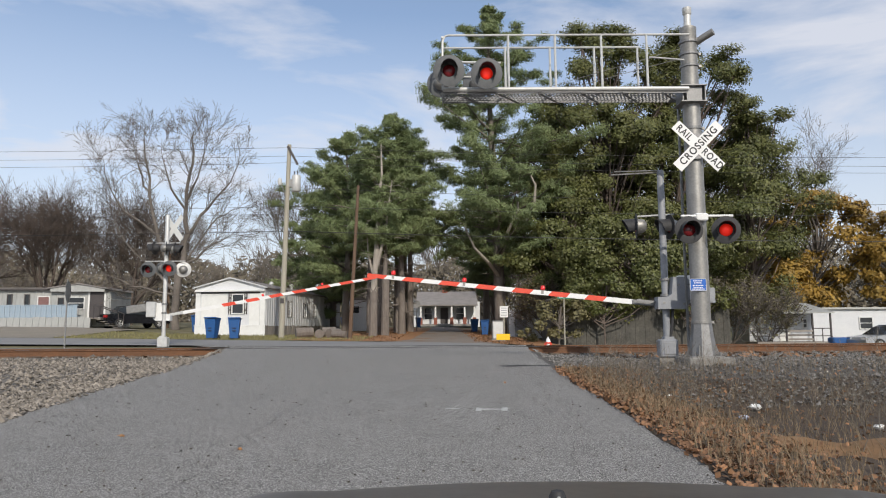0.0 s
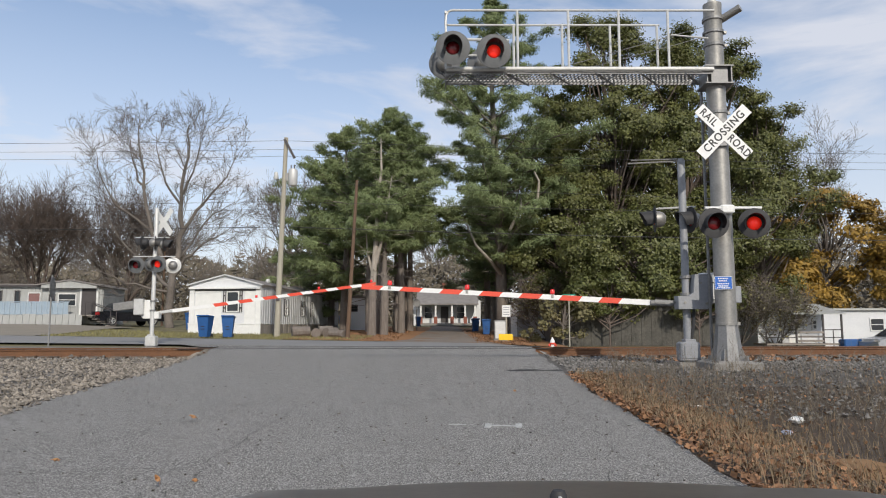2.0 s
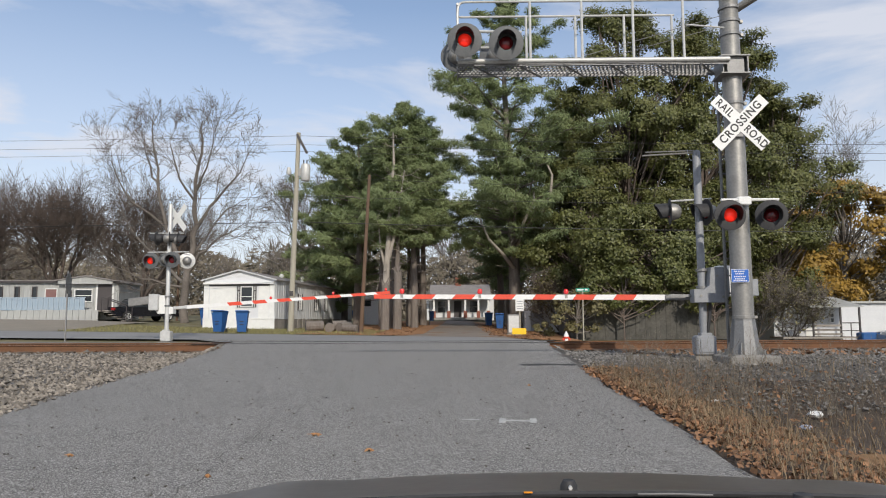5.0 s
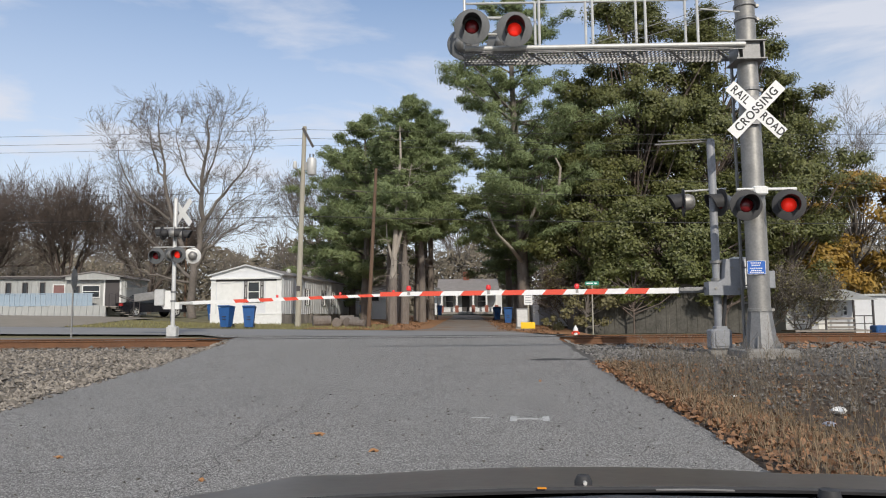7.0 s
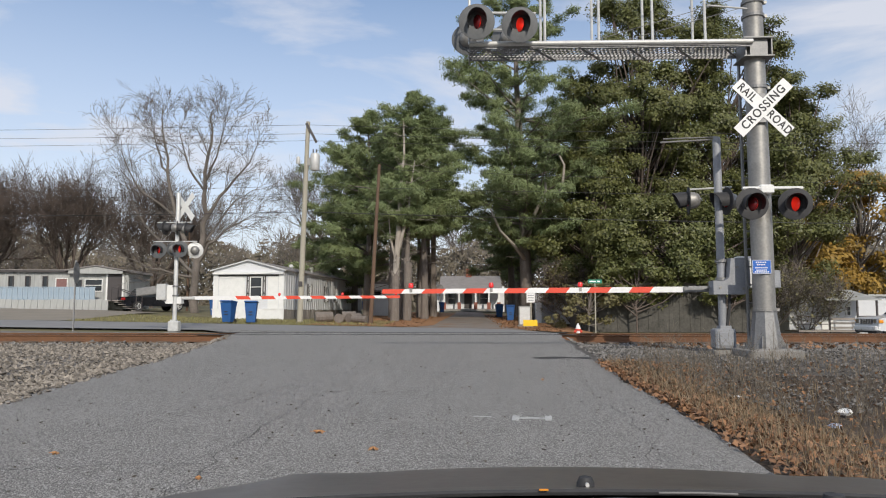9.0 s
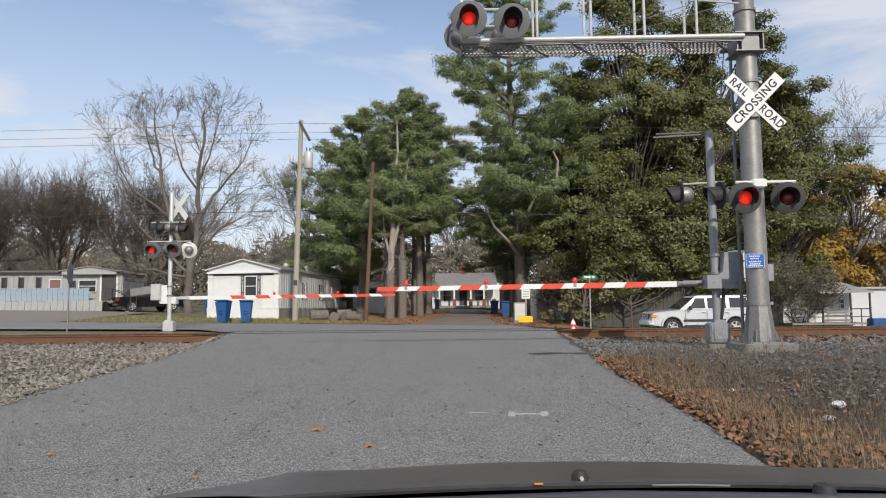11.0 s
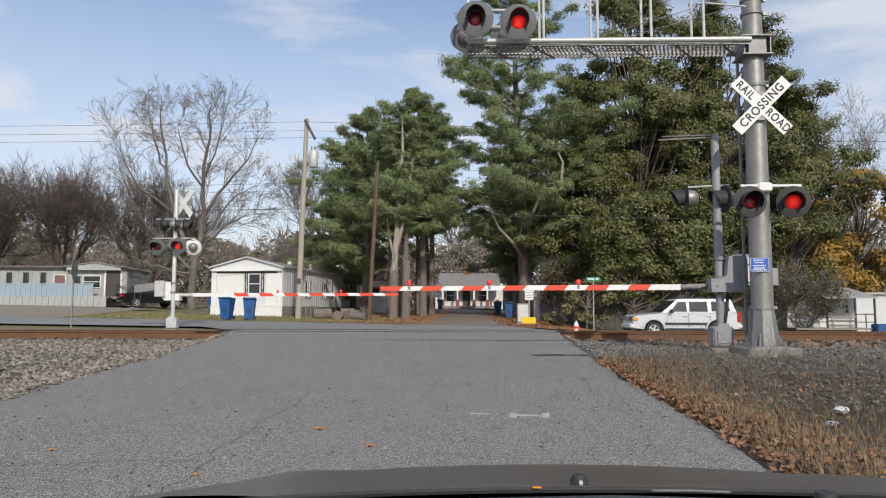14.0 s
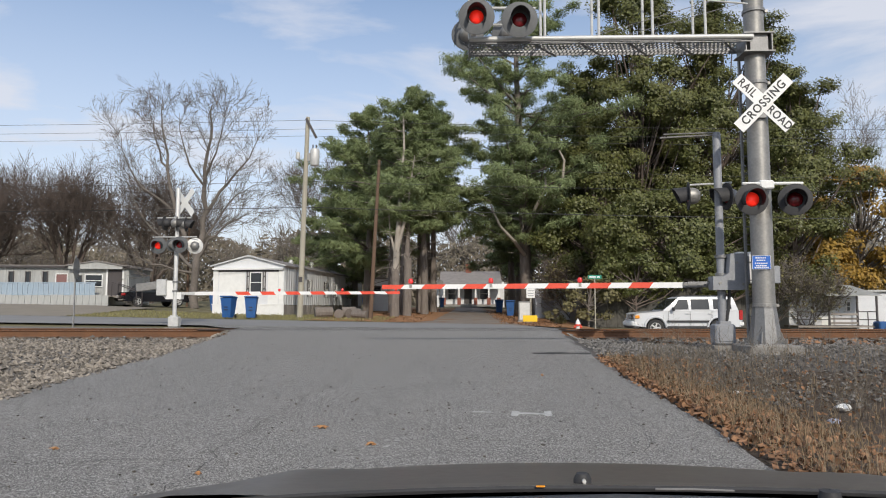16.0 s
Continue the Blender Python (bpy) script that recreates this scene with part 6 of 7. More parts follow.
def suv():
    """A boxy white SUV that heads to -x; origin on the ground at its nose."""
    th = thing("suv", pose(6.5, 28.7, -0.55), "white boxy four-door SUV waiting on the street", "car", "vehicles")
    th.scale = (0.92, 0.94, 0.90)
    hw, L = 0.93, 4.79
    # body side outline: x from the nose, z

    def arch(cx):
        return [(cx + 0.43 * math.cos(a_), 0.38 + 0.43 * math.sin(a_)) for a_ in [math.pi * k / 8 for k in range(9)]]
    outline = [(0.05, 0.45), (0.0, 0.62), (0.06, 0.98), (0.2, 1.05), (1.28, 1.14), (4.55, 1.17), (4.72, 1.12), (4.79, 0.62), (4.70, 0.42)] + [(x, max(z, 0.40)) for x, z in arch(3.72)] + [(x, max(z, 0.40)) for x, z in arch(0.94)]
    core = Geo()
    n = len(outline)
    for y, sx in ((-hw + 0.05, 0.0), (-hw, 0.02), (hw, 0.02), (hw - 0.05, 0.0)):
        core.v += [(x, y if 0.5 < z < 1.1 or abs(y) < hw - 0.01 else y * 0.975, z) for x, z in outline]
    core.f = [tuple(range(n)), tuple(range(4 * n - 1, 3 * n - 1, -1))] + [(j * n + (k + 1) % n, j * n + k, (j + 1) * n + k, (j + 1) * n + (k + 1) % n) for j in range(3) for k in range(n)]
    core.mi = [0] * len(core.f)
    body = part("body", core, CARWHITE, th, "glossy white body")
    # cabin
    secs = []
    for x0, x1, z, w in ((1.28, 4.62, 1.14, hw - 0.03), (1.67, 4.52, 1.45, hw - 0.09), (2.02, 4.42, 1.74, hw - 0.17), (2.15, 4.36, 1.79, hw - 0.24)):
        secs.append([(x0, -w, z), (x1, -w, z), (x1, w, z), (x0, w, z)])
    part("cabin", loft(secs), CARWHITE, th, "upright cabin with a flat roof")

    def pane(pts, name="window_pane"):
        # pts on the near side: x, z; follows the cabin's lean
        def yy(z):
            return lerp_table([(1.14, hw - 0.03), (1.45, hw - 0.09), (1.74, hw - 0.17)], z)
        for s in (-1, 1):
            q = [(x, s * (yy(z) + 0.012), z) for x, z in pts]
            q2 = [(x, s * (yy(z) - 0.01), z) for x, z in pts]
            m_ = len(pts)
            part(name, Geo().add(q + q2, [tuple(range(m_)), tuple(range(2 * m_ - 1, m_ - 1, -1))] + [((k + 1) % m_, k, m_ + k, m_ + (k + 1) % m_) for k in range(m_)]), GLASSDARK, th, "dark side window")
    pane([(1.72, 1.2), (2.42, 1.2), (2.42, 1.66), (2.02, 1.66)])
    pane([(2.54, 1.2), (3.34, 1.2), (3.34, 1.67), (2.54, 1.67)])
    pane([(3.52, 1.22), (4.32, 1.22), (4.28, 1.66), (3.52, 1.67)])
    part("windscreen", Geo().add([(1.31, -0.84, 1.2), (1.31, 0.84, 1.2), (1.93, 0.75, 1.70), (1.93, -0.75, 1.70), (1.40, -0.84, 1.2), (1.40, 0.84, 1.2), (2.02, 0.75, 1.70), (2.02, -0.75, 1.70)], [(0, 1, 2, 3), (7, 6, 5, 4), (0, 3, 7, 4), (1, 5, 6, 2), (3, 2, 6, 7), (0, 4, 5, 1)]), GLASSDARK, th, "raked dark windscreen")
    part("rear_window", Geo().box((4.52, 0, 1.46), (0.02, 1.4, 0.42), Matrix.Rotation(radians(-17), 4, "Y")), GLASSDARK, th)
    for s in (-1, 1):
        part("side_moulding", Geo().box((2.4, s * (hw + 0.01), 0.66), (1.9, 0.03, 0.09), bevel=0.01), BLACK, th, "black side moulding")
        part("sill", Geo().box((2.33, s * (hw - 0.06), 0.40), (1.9, 0.1, 0.1)), BLACK, th)
        for x in (2.34, 3.36):
            part("door_handle", Geo().box((x, s * (hw + 0.012), 1.03), (0.18, 0.03, 0.04), bevel=0.01), WHITE, th)
        for x in (1.52, 2.48, 3.44):
            part("door_gap", Geo().box((x, s * (hw + 0.002), 0.82), (0.012, 0.006, 0.62)), BLACK, th)
        mr = part("mirror", Geo().box((1.72, s * (hw + 0.1), 1.22), (0.12, 0.2, 0.17), bevel=0.03), BLACK, th)
        part("roof_rail", Geo().cyl((2.3, s * 0.62, 1.83), (4.2, s * 0.62, 1.83), 0.02, n=6), BLACK, th)
        part("headlight", Geo().box((0.05, s * 0.68, 0.86), (0.1, 0.3, 0.22), bevel=0.03), CHROME, th, "clear headlight")
        part("indicator", Geo().box((0.14, s * 0.9, 0.86), (0.2, 0.08, 0.14), bevel=0.02), AMBER, th, "amber corner lamp")
        part("tail_light", Geo().box((4.72, s * 0.86, 0.95), (0.16, 0.12, 0.44), bevel=0.02), TAIL, th, "red tail light")
        for cx in (0.94, 3.72):
            g = Geo()
            pts = [(cx + 0.47 * math.cos(math.pi * k / 10), 0.40 + 0.47 * math.sin(math.pi * k / 10), 0) for k in range(11)]
            for p, q in zip(pts, pts[1:]):
                g.cyl((p[0], s * (hw + 0.0), p[1]), (q[0], s * (hw + 0.0), q[1]), 0.045, n=6)
            part("wheel_arch", g, CARWHITE, th, "", True)
            car_wheel(th, cx, s * (hw - 0.12), 0.375, 0.24)
    part("grille", Geo().box((0.02, 0, 0.86), (0.05, 0.95, 0.24), bevel=0.02), BLACK, th)
    for k in range(7):
        part("grille_bar", Geo().box((-0.01, -0.39 + 0.13 * k, 0.86), (0.03, 0.06, 0.24), bevel=0.01), CHROME, th)
    part("front_bumper", Geo().box((0.03, 0, 0.55), (0.26, 1.78, 0.24), bevel=0.06), WHITE, th)
    part("lower_valance", Geo().box((0.1, 0, 0.4), (0.3, 1.7, 0.12), bevel=0.03), BLACK, th)
    part("rear_bumper", Geo().box((4.74, 0, 0.55), (0.26, 1.8, 0.24), bevel=0.06), WHITE, th)
    part("plate_bar", Geo().box((4.875, 0, 0.6), (0.01, 0.32, 0.15)), WHITEREF, th)
    part("underbody", Geo().box((2.4, 0, 0.42), (4.0, 1.4, 0.2)), BLACK, th)
    part("antenna", Geo().tube([(1.3, -0.85, 1.14), (1.42, -0.86, 1.5), (1.5, -0.86, 1.86)], 0.005, 4), BLACK, th)
    return th


car = suv()


def suv_at(x):
    y, z = 28.7, (ground_z(x + 0.9, 28.7) + ground_z(x + 3.7, 28.7)) / 2 + 0.002
    tilt = math.degrees(math.atan2(ground_z(x + 3.7, 28.7) - ground_z(x + 0.9, 28.7), 2.8))
    return pose(x, y, z, 0, -tilt, 0)


# it rolls in from the east and stops
ARRIVE = [(0.0, 64.0), (2.0, 54.0), (4.0, 43.8), (6.0, 33.4), (8.0, 22.2), (8.5, 19.3), (8.9, 16.75), (9.0, 16.15), (9.1, 15.55), (9.2, 14.95), (9.5, 13.25), (9.9, 11.2), (10.3, 9.5), (10.7, 8.15), (11.0, 7.4), (11.3, 6.85), (11.6, 6.6), (12.0, 6.52), (16.0, 6.52)]
TRAVEL.append((car, [(t_, suv_at(0.62 + x * 1.02)) for t_, x in ARRIVE]))


def sedan(m, paint, label):
    """A saloon, nose to +x; origin on the ground amid its length."""
    th = thing("sedan", m, label, "car", "vehicles")
    hw = 0.88
    outline = [(2.2, 0.3), (2.25, 0.55), (2.1, 0.72), (1.1, 0.86), (-1.4, 0.92), (-2.15, 0.9), (-2.25, 0.6), (-2.2, 0.32)]
    g = Geo()
    n = len(outline)
    for y in (-hw + 0.06, -hw, hw, hw - 0.06):
        g.v += [(x, y, z) for x, z in outline]
    g.f = [tuple(range(n)), tuple(range(4 * n - 1, 3 * n - 1, -1))] + [(j * n + (k + 1) % n, j * n + k, (j + 1) * n + k, (j + 1) * n + (k + 1) % n) for j in range(3) for k in range(n)]
    g.mi = [0] * len(g.f)
    part("body", g, paint, th)
    secs = [[(x0, -w, z), (x1, -w, z), (x1, w, z), (x0, w, z)] for x0, x1, z, w in ((-1.75, 1.2, 0.86, hw - 0.04), (-1.2, 0.55, 1.3, hw - 0.2), (-0.95, 0.3, 1.4, hw - 0.28))]
    part("cabin", loft(secs), GLASSDARK, th, "dark glazed cabin")
    part("roof", Geo().box((-0.32, 0, 1.405), (1.3, 1.16, 0.04), bevel=0.015), paint, th)
    for s in (-1, 1):
        for x in (-1.35, 1.35):
            car_wheel(th, x, s * (hw - 0.1), 0.32, 0.2)
        part("tail_light", Geo().box((-2.2, s * 0.68, 0.76), (0.12, 0.36, 0.16), bevel=0.02), TAIL, th, "red tail light")
        part("headlight", Geo().box((2.15, s * 0.66, 0.64), (0.16, 0.36, 0.14), bevel=0.02), CHROME, th)
    part("rear_bumper", Geo().box((-2.22, 0, 0.48), (0.16, 1.7, 0.22), bevel=0.05), paint, th)
    part("plate_bar", Geo().box((-2.31, 0, 0.62), (0.01, 0.34, 0.15)), WHITEREF, th)
    return th


sedan(pose(-20.0, 44.0, ground_z(-20.0, 44.0) - 0.05, 0, 0, 50), CARBLACK, "black saloon car parked in the dirt yard")
sedan(pose(26.8, 38.5, ground_z(26.8, 38.5) + 0.02, 0, 0, 185), mat("silver_car_paint", (0.5, 0.52, 0.55), (0.45, 0.47, 0.5), 0.25, 0.4), "silver saloon car parked by the cabin")


# ---- the front of the car that carries the camera ----
def own_car():
    th = thing("car_front", pose(0, 0, 0), "dusty dark bonnet of the car at the crossing", "car", "vehicles")
    cx, nx = 0.36, 33
    rows = [(-0.485, 0.624, 0.0), (-0.34, 0.595, 0.0), (-0.2, 0.561, 0.0), (0.065, 0.528, 0.05), (0.2, 0.506, 0.1), (0.35, 0.467, 0.15), (0.5, 0.41, 0.2), (0.62, 0.30, 0.25), (0.66, 0.1, 0.3)]
    g = Geo()
    for lift in (0.0, -0.02):
        for y, z, bow in rows:
            for k in range(nx):
                u = -1 + 2 * k / (nx - 1)
                x = cx + u * 1.13
                zz = z - 0.095 * (abs(u) ** 2.2) * (0.9 + bow) + 0.012 * math.exp(-((abs(u) - 0.55) / 0.07) ** 2)
                g.v.append((x, y - 0.2 * u * u * (0.2 + bow), zz + lift))
    m_ = len(rows)
    for o, flip in ((0, False), (m_ * nx, True)):
        for j in range(m_ - 1):
            for k in range(nx - 1):
                q = (o + j * nx + k, o + j * nx + k + 1, o + (j + 1) * nx + k + 1, o + (j + 1) * nx + k)
                g.f.append(q[::-1] if flip else q)
    g.mi = [0] * len(g.f)
    part("bonnet", g, HOOD, th, "dusty dark brown-grey bonnet", True)
    gc = Geo()
    for y, z in ((-0.82, 0.645), (-0.62, 0.645), (-0.505, 0.620), (-0.505, 0.56), (-0.82, 0.56)):
        gc.v += [(cx - 0.9, y, z - 0.06), (cx - 0.45, y, z - 0.012), (cx - 0.05, y, z), (cx + 0.4, y, z - 0.008), (cx + 0.9, y, z - 0.04)]
    gc.f = [(5 * j + k, 5 * j + k + 1, 5 * ((j + 1) % 5) + k + 1, 5 * ((j + 1) % 5) + k) for j in range(5) for k in range(4)] + [(0, 5, 10, 15, 20), (24, 19, 14, 9, 4)]
    gc.mi = [0] * len(gc.f)
    part("cowl", gc, COWL, th, "black plastic cowl panel")
    edge = [-0.8 + 1.6 * k / 24 for k in range(25)]
    g = Geo().tube([(cx + u, -0.488 - 0.012 * u * u, 0.6225 - 0.07 * abs(u) ** 2.2) for u in edge], 0.0045, 6)
    part("gasket", g, BLACK, th, "black rubber gasket along the bonnet edge", True)
    part("tag", Geo().box((0.213, -0.496, 0.6265), (0.012, 0.005, 0.002), bevel=0.0006), AMBER, th, "small orange tag at the bonnet edge")
    # pale strip modelled in place of a highlight streak along the cowl edge
    part("highlight_strip", Geo().tube([(0.36, -0.503, 0.6255), (0.41, -0.504, 0.626), (0.46, -0.504, 0.6245)], 0.0014, 6), GALV, th, "thin bright strip for a highlight streak at the cowl")
    part("cowl_clip", Geo().lathe([(0.001, 0.012), (0.012, 0.01), (0.014, 0.0)], c=(0.568, -0.53, 0.622), n=12), BLACK, th, "", True)
    part("washer_nozzle", Geo().lathe([(0.013, -0.012), (0.013, 0.006), (0.009, 0.014), (0.001, 0.016)], c=(0.286, -0.385, 0.604), n=14), BLACK, th, "black washer nozzle", True)
    part("jet", Geo().cyl((0.286, -0.402, 0.610), (0.286, -0.394, 0.610), 0.003, n=8), ALU, th, "pale nozzle jet")
    part("front_end", Geo().box((cx, 0.0, 0.1), (1.66, 1.0, 0.4), bevel=0.1), HOOD, th)
    for s in (-1, 1):
        wh = part("wheel", Geo().cyl((cx + s * 0.7, -0.05, 0), (cx + s * 0.88, -0.05, 0), 0.32, n=20), TYRE, th)
        wh.matrix_local = pose(0, 0, 0)
        wh.location.z = -0.08
    return th


own = own_car()
ROLL = [(0.0, -1.549), (0.5, -1.162), (1.0, -0.876), (1.5, -0.614), (2.0, -0.439), (2.5, -0.368), (3.0, -0.372), (4.2, -0.38), (5.3, -0.32), (6.5, -0.205), (7.0, -0.085), (7.5, -0.02), (8.5, -0.01), (16.0, -0.01)]
SWAY = [(0.0, 0.025), (0.5, 0.015), (1.0, 0.0), (16.0, 0.0)]
DIP = [(0.0, -0.024), (0.5, -0.005), (1.0, 0.003), (1.5, 0.003), (2.0, 0.002), (2.5, 0.004), (3.0, 0.008), (4.2, 0.004), (5.3, 0.0), (16.0, 0.0)]
TRAVEL.append((own, [(t_, pose(0.125 + lerp_table(SWAY, t_), 0.24 + dy, -0.087 + lerp_table(DIP, t_))) for t_, dy in ROLL]))


# ---- stones, leaves, grass, marks ----
def scatter_stones(name, n, place, mats, label, lo=0.02, hi=0.05):
    """Angular stones, joined: squashed octahedra with jittered corners."""
    rng = np.random.default_rng(len(name) + n)
    base = np.array([(1, 0, 0), (0, 1, 0), (-1, 0, 0), (0, -1, 0), (0, 0, 0.8), (0, 0, -0.6), (0.6, 0.6, 0.5)])[:6]
    faces = np.array([(0, 1, 4), (1, 2, 4), (2, 3, 4), (3, 0, 4), (1, 0, 5), (2, 1, 5), (3, 2, 5), (0, 3, 5)])
    vs, fs = [], []
    for k in range(n):
        x, y = place(rng)
        s = rng.uniform(lo, hi) * (1.5 if rng.uniform() < 0.08 else 1)
        a_ = rng.uniform(0, 6.28)
        v = base * s * rng.uniform(0.6, 1.25, size=(6, 1)) + rng.normal(size=(6, 3)) * s * 0.18
        c, d = math.cos(a_), math.sin(a_)
        v = np.stack([v[:, 0] * c - v[:, 1] * d + x, v[:, 0] * d + v[:, 1] * c + y, v[:, 2] + ground_z(x, y) + s * 0.25], axis=1)
        fs.append(faces + 6 * k)
        vs.append(v)
    me = bpy.data.meshes.new(name)
    me.from_pydata(np.concatenate(vs).tolist(), [], np.concatenate(fs).tolist())
    me.materials.append(mats)
    return tagged(new(name, me), label, "gravel", kind="stuff")


def left_place(rng):
    y = 4.0 + 11.0 * rng.uniform() ** 1.5
    edge = road_left(y) - 0.05
    return edge - (0.5 * rng.exponential() if rng.uniform() < 0.12 else rng.uniform(-0.15, 9.5 + 0.3 * y)), y


def right_place(rng):
    y = rng.uniform(7.4, 15.0)
    x = road_right(y) + rng.uniform(0.1, 11.0)
    if abs(x - 5.27) < 0.55 and abs(y - 10.78) < 0.55:
        y += 1.3
    return x, y


scatter_stones("ballast_stones", 26000, left_place, STONE, "pale angular ballast stones beside the road", 0.012, 0.036)
scatter_stones("grey_ballast_stones", 14000, right_place, DARKSTONE, "grey angular ballast stones beside the track", 0.012, 0.034)
scatter_stones("track_ballast", 5000, lambda rng: ((lambda x: x if not -6.0 < x < 3.2 else x + (9.5 if x > -1.5 else -9.5))(rng.uniform(-16, 16)), rng.uniform(14.2, 18.4)), DARKSTONE, "dark ballast between the ties", 0.02, 0.05)


def verge_spot(rng, spread=1.0):
    y = -1.0 + 10.5 * rng.uniform() ** 0.8
    return road_right(y) - 0.1 * rng.uniform() ** 2 + 0.03 + rng.exponential() * 0.75 * spread, y


def dead_leaves(name, n, spot, label, size=0.044):
    rng = np.random.default_rng(n)
    pts = []
    for k in range(n):
        x, y = spot(rng)
        pts.append((x, y, ground_z(x, y) + 0.012 + rng.uniform(0, 0.035)))
    me = leaf_mesh(name, np.array(pts), np.zeros((n, 3)) + (0, 0, 1), size, DEADLEAF, rng, 1.25, 0.6)
    # lay most of them flat
    return tagged(new(name, me), label, "leaves", kind="stuff")


dead_leaves("fallen_leaves", 7000, lambda r: verge_spot(r, 1.1), "brown and orange fallen leaves along the verge", 0.041)
dead_leaves("scattered_leaves", 420, lambda r: (r.uniform(2.6, 9.0), r.uniform(0, 10)), "scattered brown leaves in the ditch")
dead_leaves("lane_leaves", 3500, lambda r: (lambda s, y: (s * r.uniform(1.6, 4.6) + 0.4 - 0.6 * (s < 0), y))(r.choice([-1, 1]), r.uniform(30.8, 60)), "rust-coloured leaves beside the lane", 0.07)
dead_leaves("track_leaves", 700, lambda r: (r.uniform(4, 16), r.uniform(12.5, 15.3)), "brown leaves lying along the ballast", 0.09)


def blades(name, n, spot, mats, label, lo, hi, w=0.006, bend=0.35, cat="grass"):
    rng = np.random.default_rng(n + len(name))
    v, f = [], []
    for k in range(n):
        x, y = spot(rng)
        z = ground_z(x, y) - 0.01
        h = rng.uniform(lo, hi)
        a_ = rng.uniform(0, 6.28)
        dx, dy = math.cos(a_), math.sin(a_)
        b = bend * h * rng.uniform(0.2, 1.3)
        o = len(v)
        px, py = -dy * w, dx * w
        v += [(x - px, y - py, z), (x + px, y + py, z), (x + dx * b * 0.35 + px * 0.8, y + dy * b * 0.35 + py * 0.8, z + h * 0.6), (x + dx * b * 0.35 - px * 0.8, y + dy * b * 0.35 - py * 0.8, z + h * 0.6), (x + dx * b, y + dy * b, z + h)]
        f += [(o, o + 1, o + 2, o + 3), (o + 3, o + 2, o + 4)]
    me = bpy.data.meshes.new(name)
    me.from_pydata(v, [], f)
    me.materials.append(mats)
    return tagged(new(name, me), label, cat, kind="stuff")


blades("dry_grass", 8000, lambda r: (lambda p: (p[0] + 0.1, p[1]))(verge_spot(r, 1.3)), DRYGRASS, "tangled dry tan grass on the verge", 0.03, 0.2, 0.0028, 0.9)
blades("ditch_grass", 3500, lambda r: (r.uniform(3.2, 9), r.uniform(1, 10.5)), DRYGRASS, "thin dry grass in the ditch", 0.05, 0.22, 0.003, 0.8)
blades("lawn_grass", 7000, lambda r: (r.uniform(-18, -3.4), r.uniform(30.5, 36.8)), mat("lawn_blade", (0.16, 0.165, 0.06), (0.24, 0.2, 0.1), 0.9, island=0.4), "short yellow-green lawn grass", 0.05, 0.14, 0.012, 0.4)


def weeds():
    """Dead branching weed stalks along the ditch."""
    rng = np.random.default_rng(5)
    segs = []
    for k in range(230):
        y = rng.uniform(6.2, 9.7)
        x = road_right(y) + 0.4 + abs(rng.normal()) * 1.5
        if abs(x - 5.27) < 0.6 and abs(y - 10.78) < 0.6:
            continue
        tips = []
        d = np.array([rng.normal() * 0.2, rng.normal() * 0.2, 1.0])
        grow(rng, (x, y, ground_z(x, y) - 0.02), d / np.linalg.norm(d), rng.uniform(0.22, 0.5), 0.004, 1, segs, tips, 0.6, 0.05, 3, 4, 0.5, 0.3, 0.0016)
    for k in range(420):
        x, y = rng.uniform(4.6, 10.5), rng.uniform(2.5, 9.5)
        tips = []
        d = np.array([rng.normal() * 0.3, rng.normal() * 0.3, 1.0])
        grow(rng, (x, y, ground_z(x, y) - 0.02), d / np.linalg.norm(d), rng.uniform(0.3, 0.6), 0.005, 1, segs, tips, 0.7, 0.05, 3, 4, 0.5, 0.3, 0.002)
    tagged(new("dead_weeds", limb_mesh("dead_weeds", segs, WEED, 3)), "grey-brown dead weed stalks in the ditch", "weeds", kind="stuff")


weeds()


def ribbon(name, pts, width, mats, label, lift=0.004, jag=0.03, seed=1, cat="road mark"):
    """A thin uneven strip lying on the road."""
    rng = np.random.default_rng(seed)
    fine = []
    for (x0, y0), (x1, y1) in zip(pts, pts[1:]):
        m_ = max(3, int(math.hypot(x1 - x0, y1 - y0) / 0.12))
        fine += [(x0 + (x1 - x0) * k / m_, y0 + (y1 - y0) * k / m_) for k in range(m_)]
    fine.append(pts[-1])
    g, off = Geo(), 0.0
    for k, (x, y) in enumerate(fine):
        a_ = fine[min(k + 1, len(fine) - 1)]
        b_ = fine[max(k - 1, 0)]
        tx, ty = a_[0] - b_[0], a_[1] - b_[1]
        ln = math.hypot(tx, ty) + 1e-9
        off = off * 0.8 + rng.normal() * jag
        w = width * rng.uniform(0.3, 1.1) / 2
        nx, ny = -ty / ln, tx / ln
        for s in (-1, 1):
            xx, yy = x + nx * (off + s * w), y + ny * (off + s * w)
            g.v.append((xx, yy, ground_z(xx, yy) + lift))
    g.f = [(2 * k, 2 * k + 1, 2 * k + 3, 2 * k + 2) for k in range(len(fine) - 1)]
    g.mi = [0] * len(g.f)
    return solid(name, g, mats, label, cat, "road cracks", kind="structure")


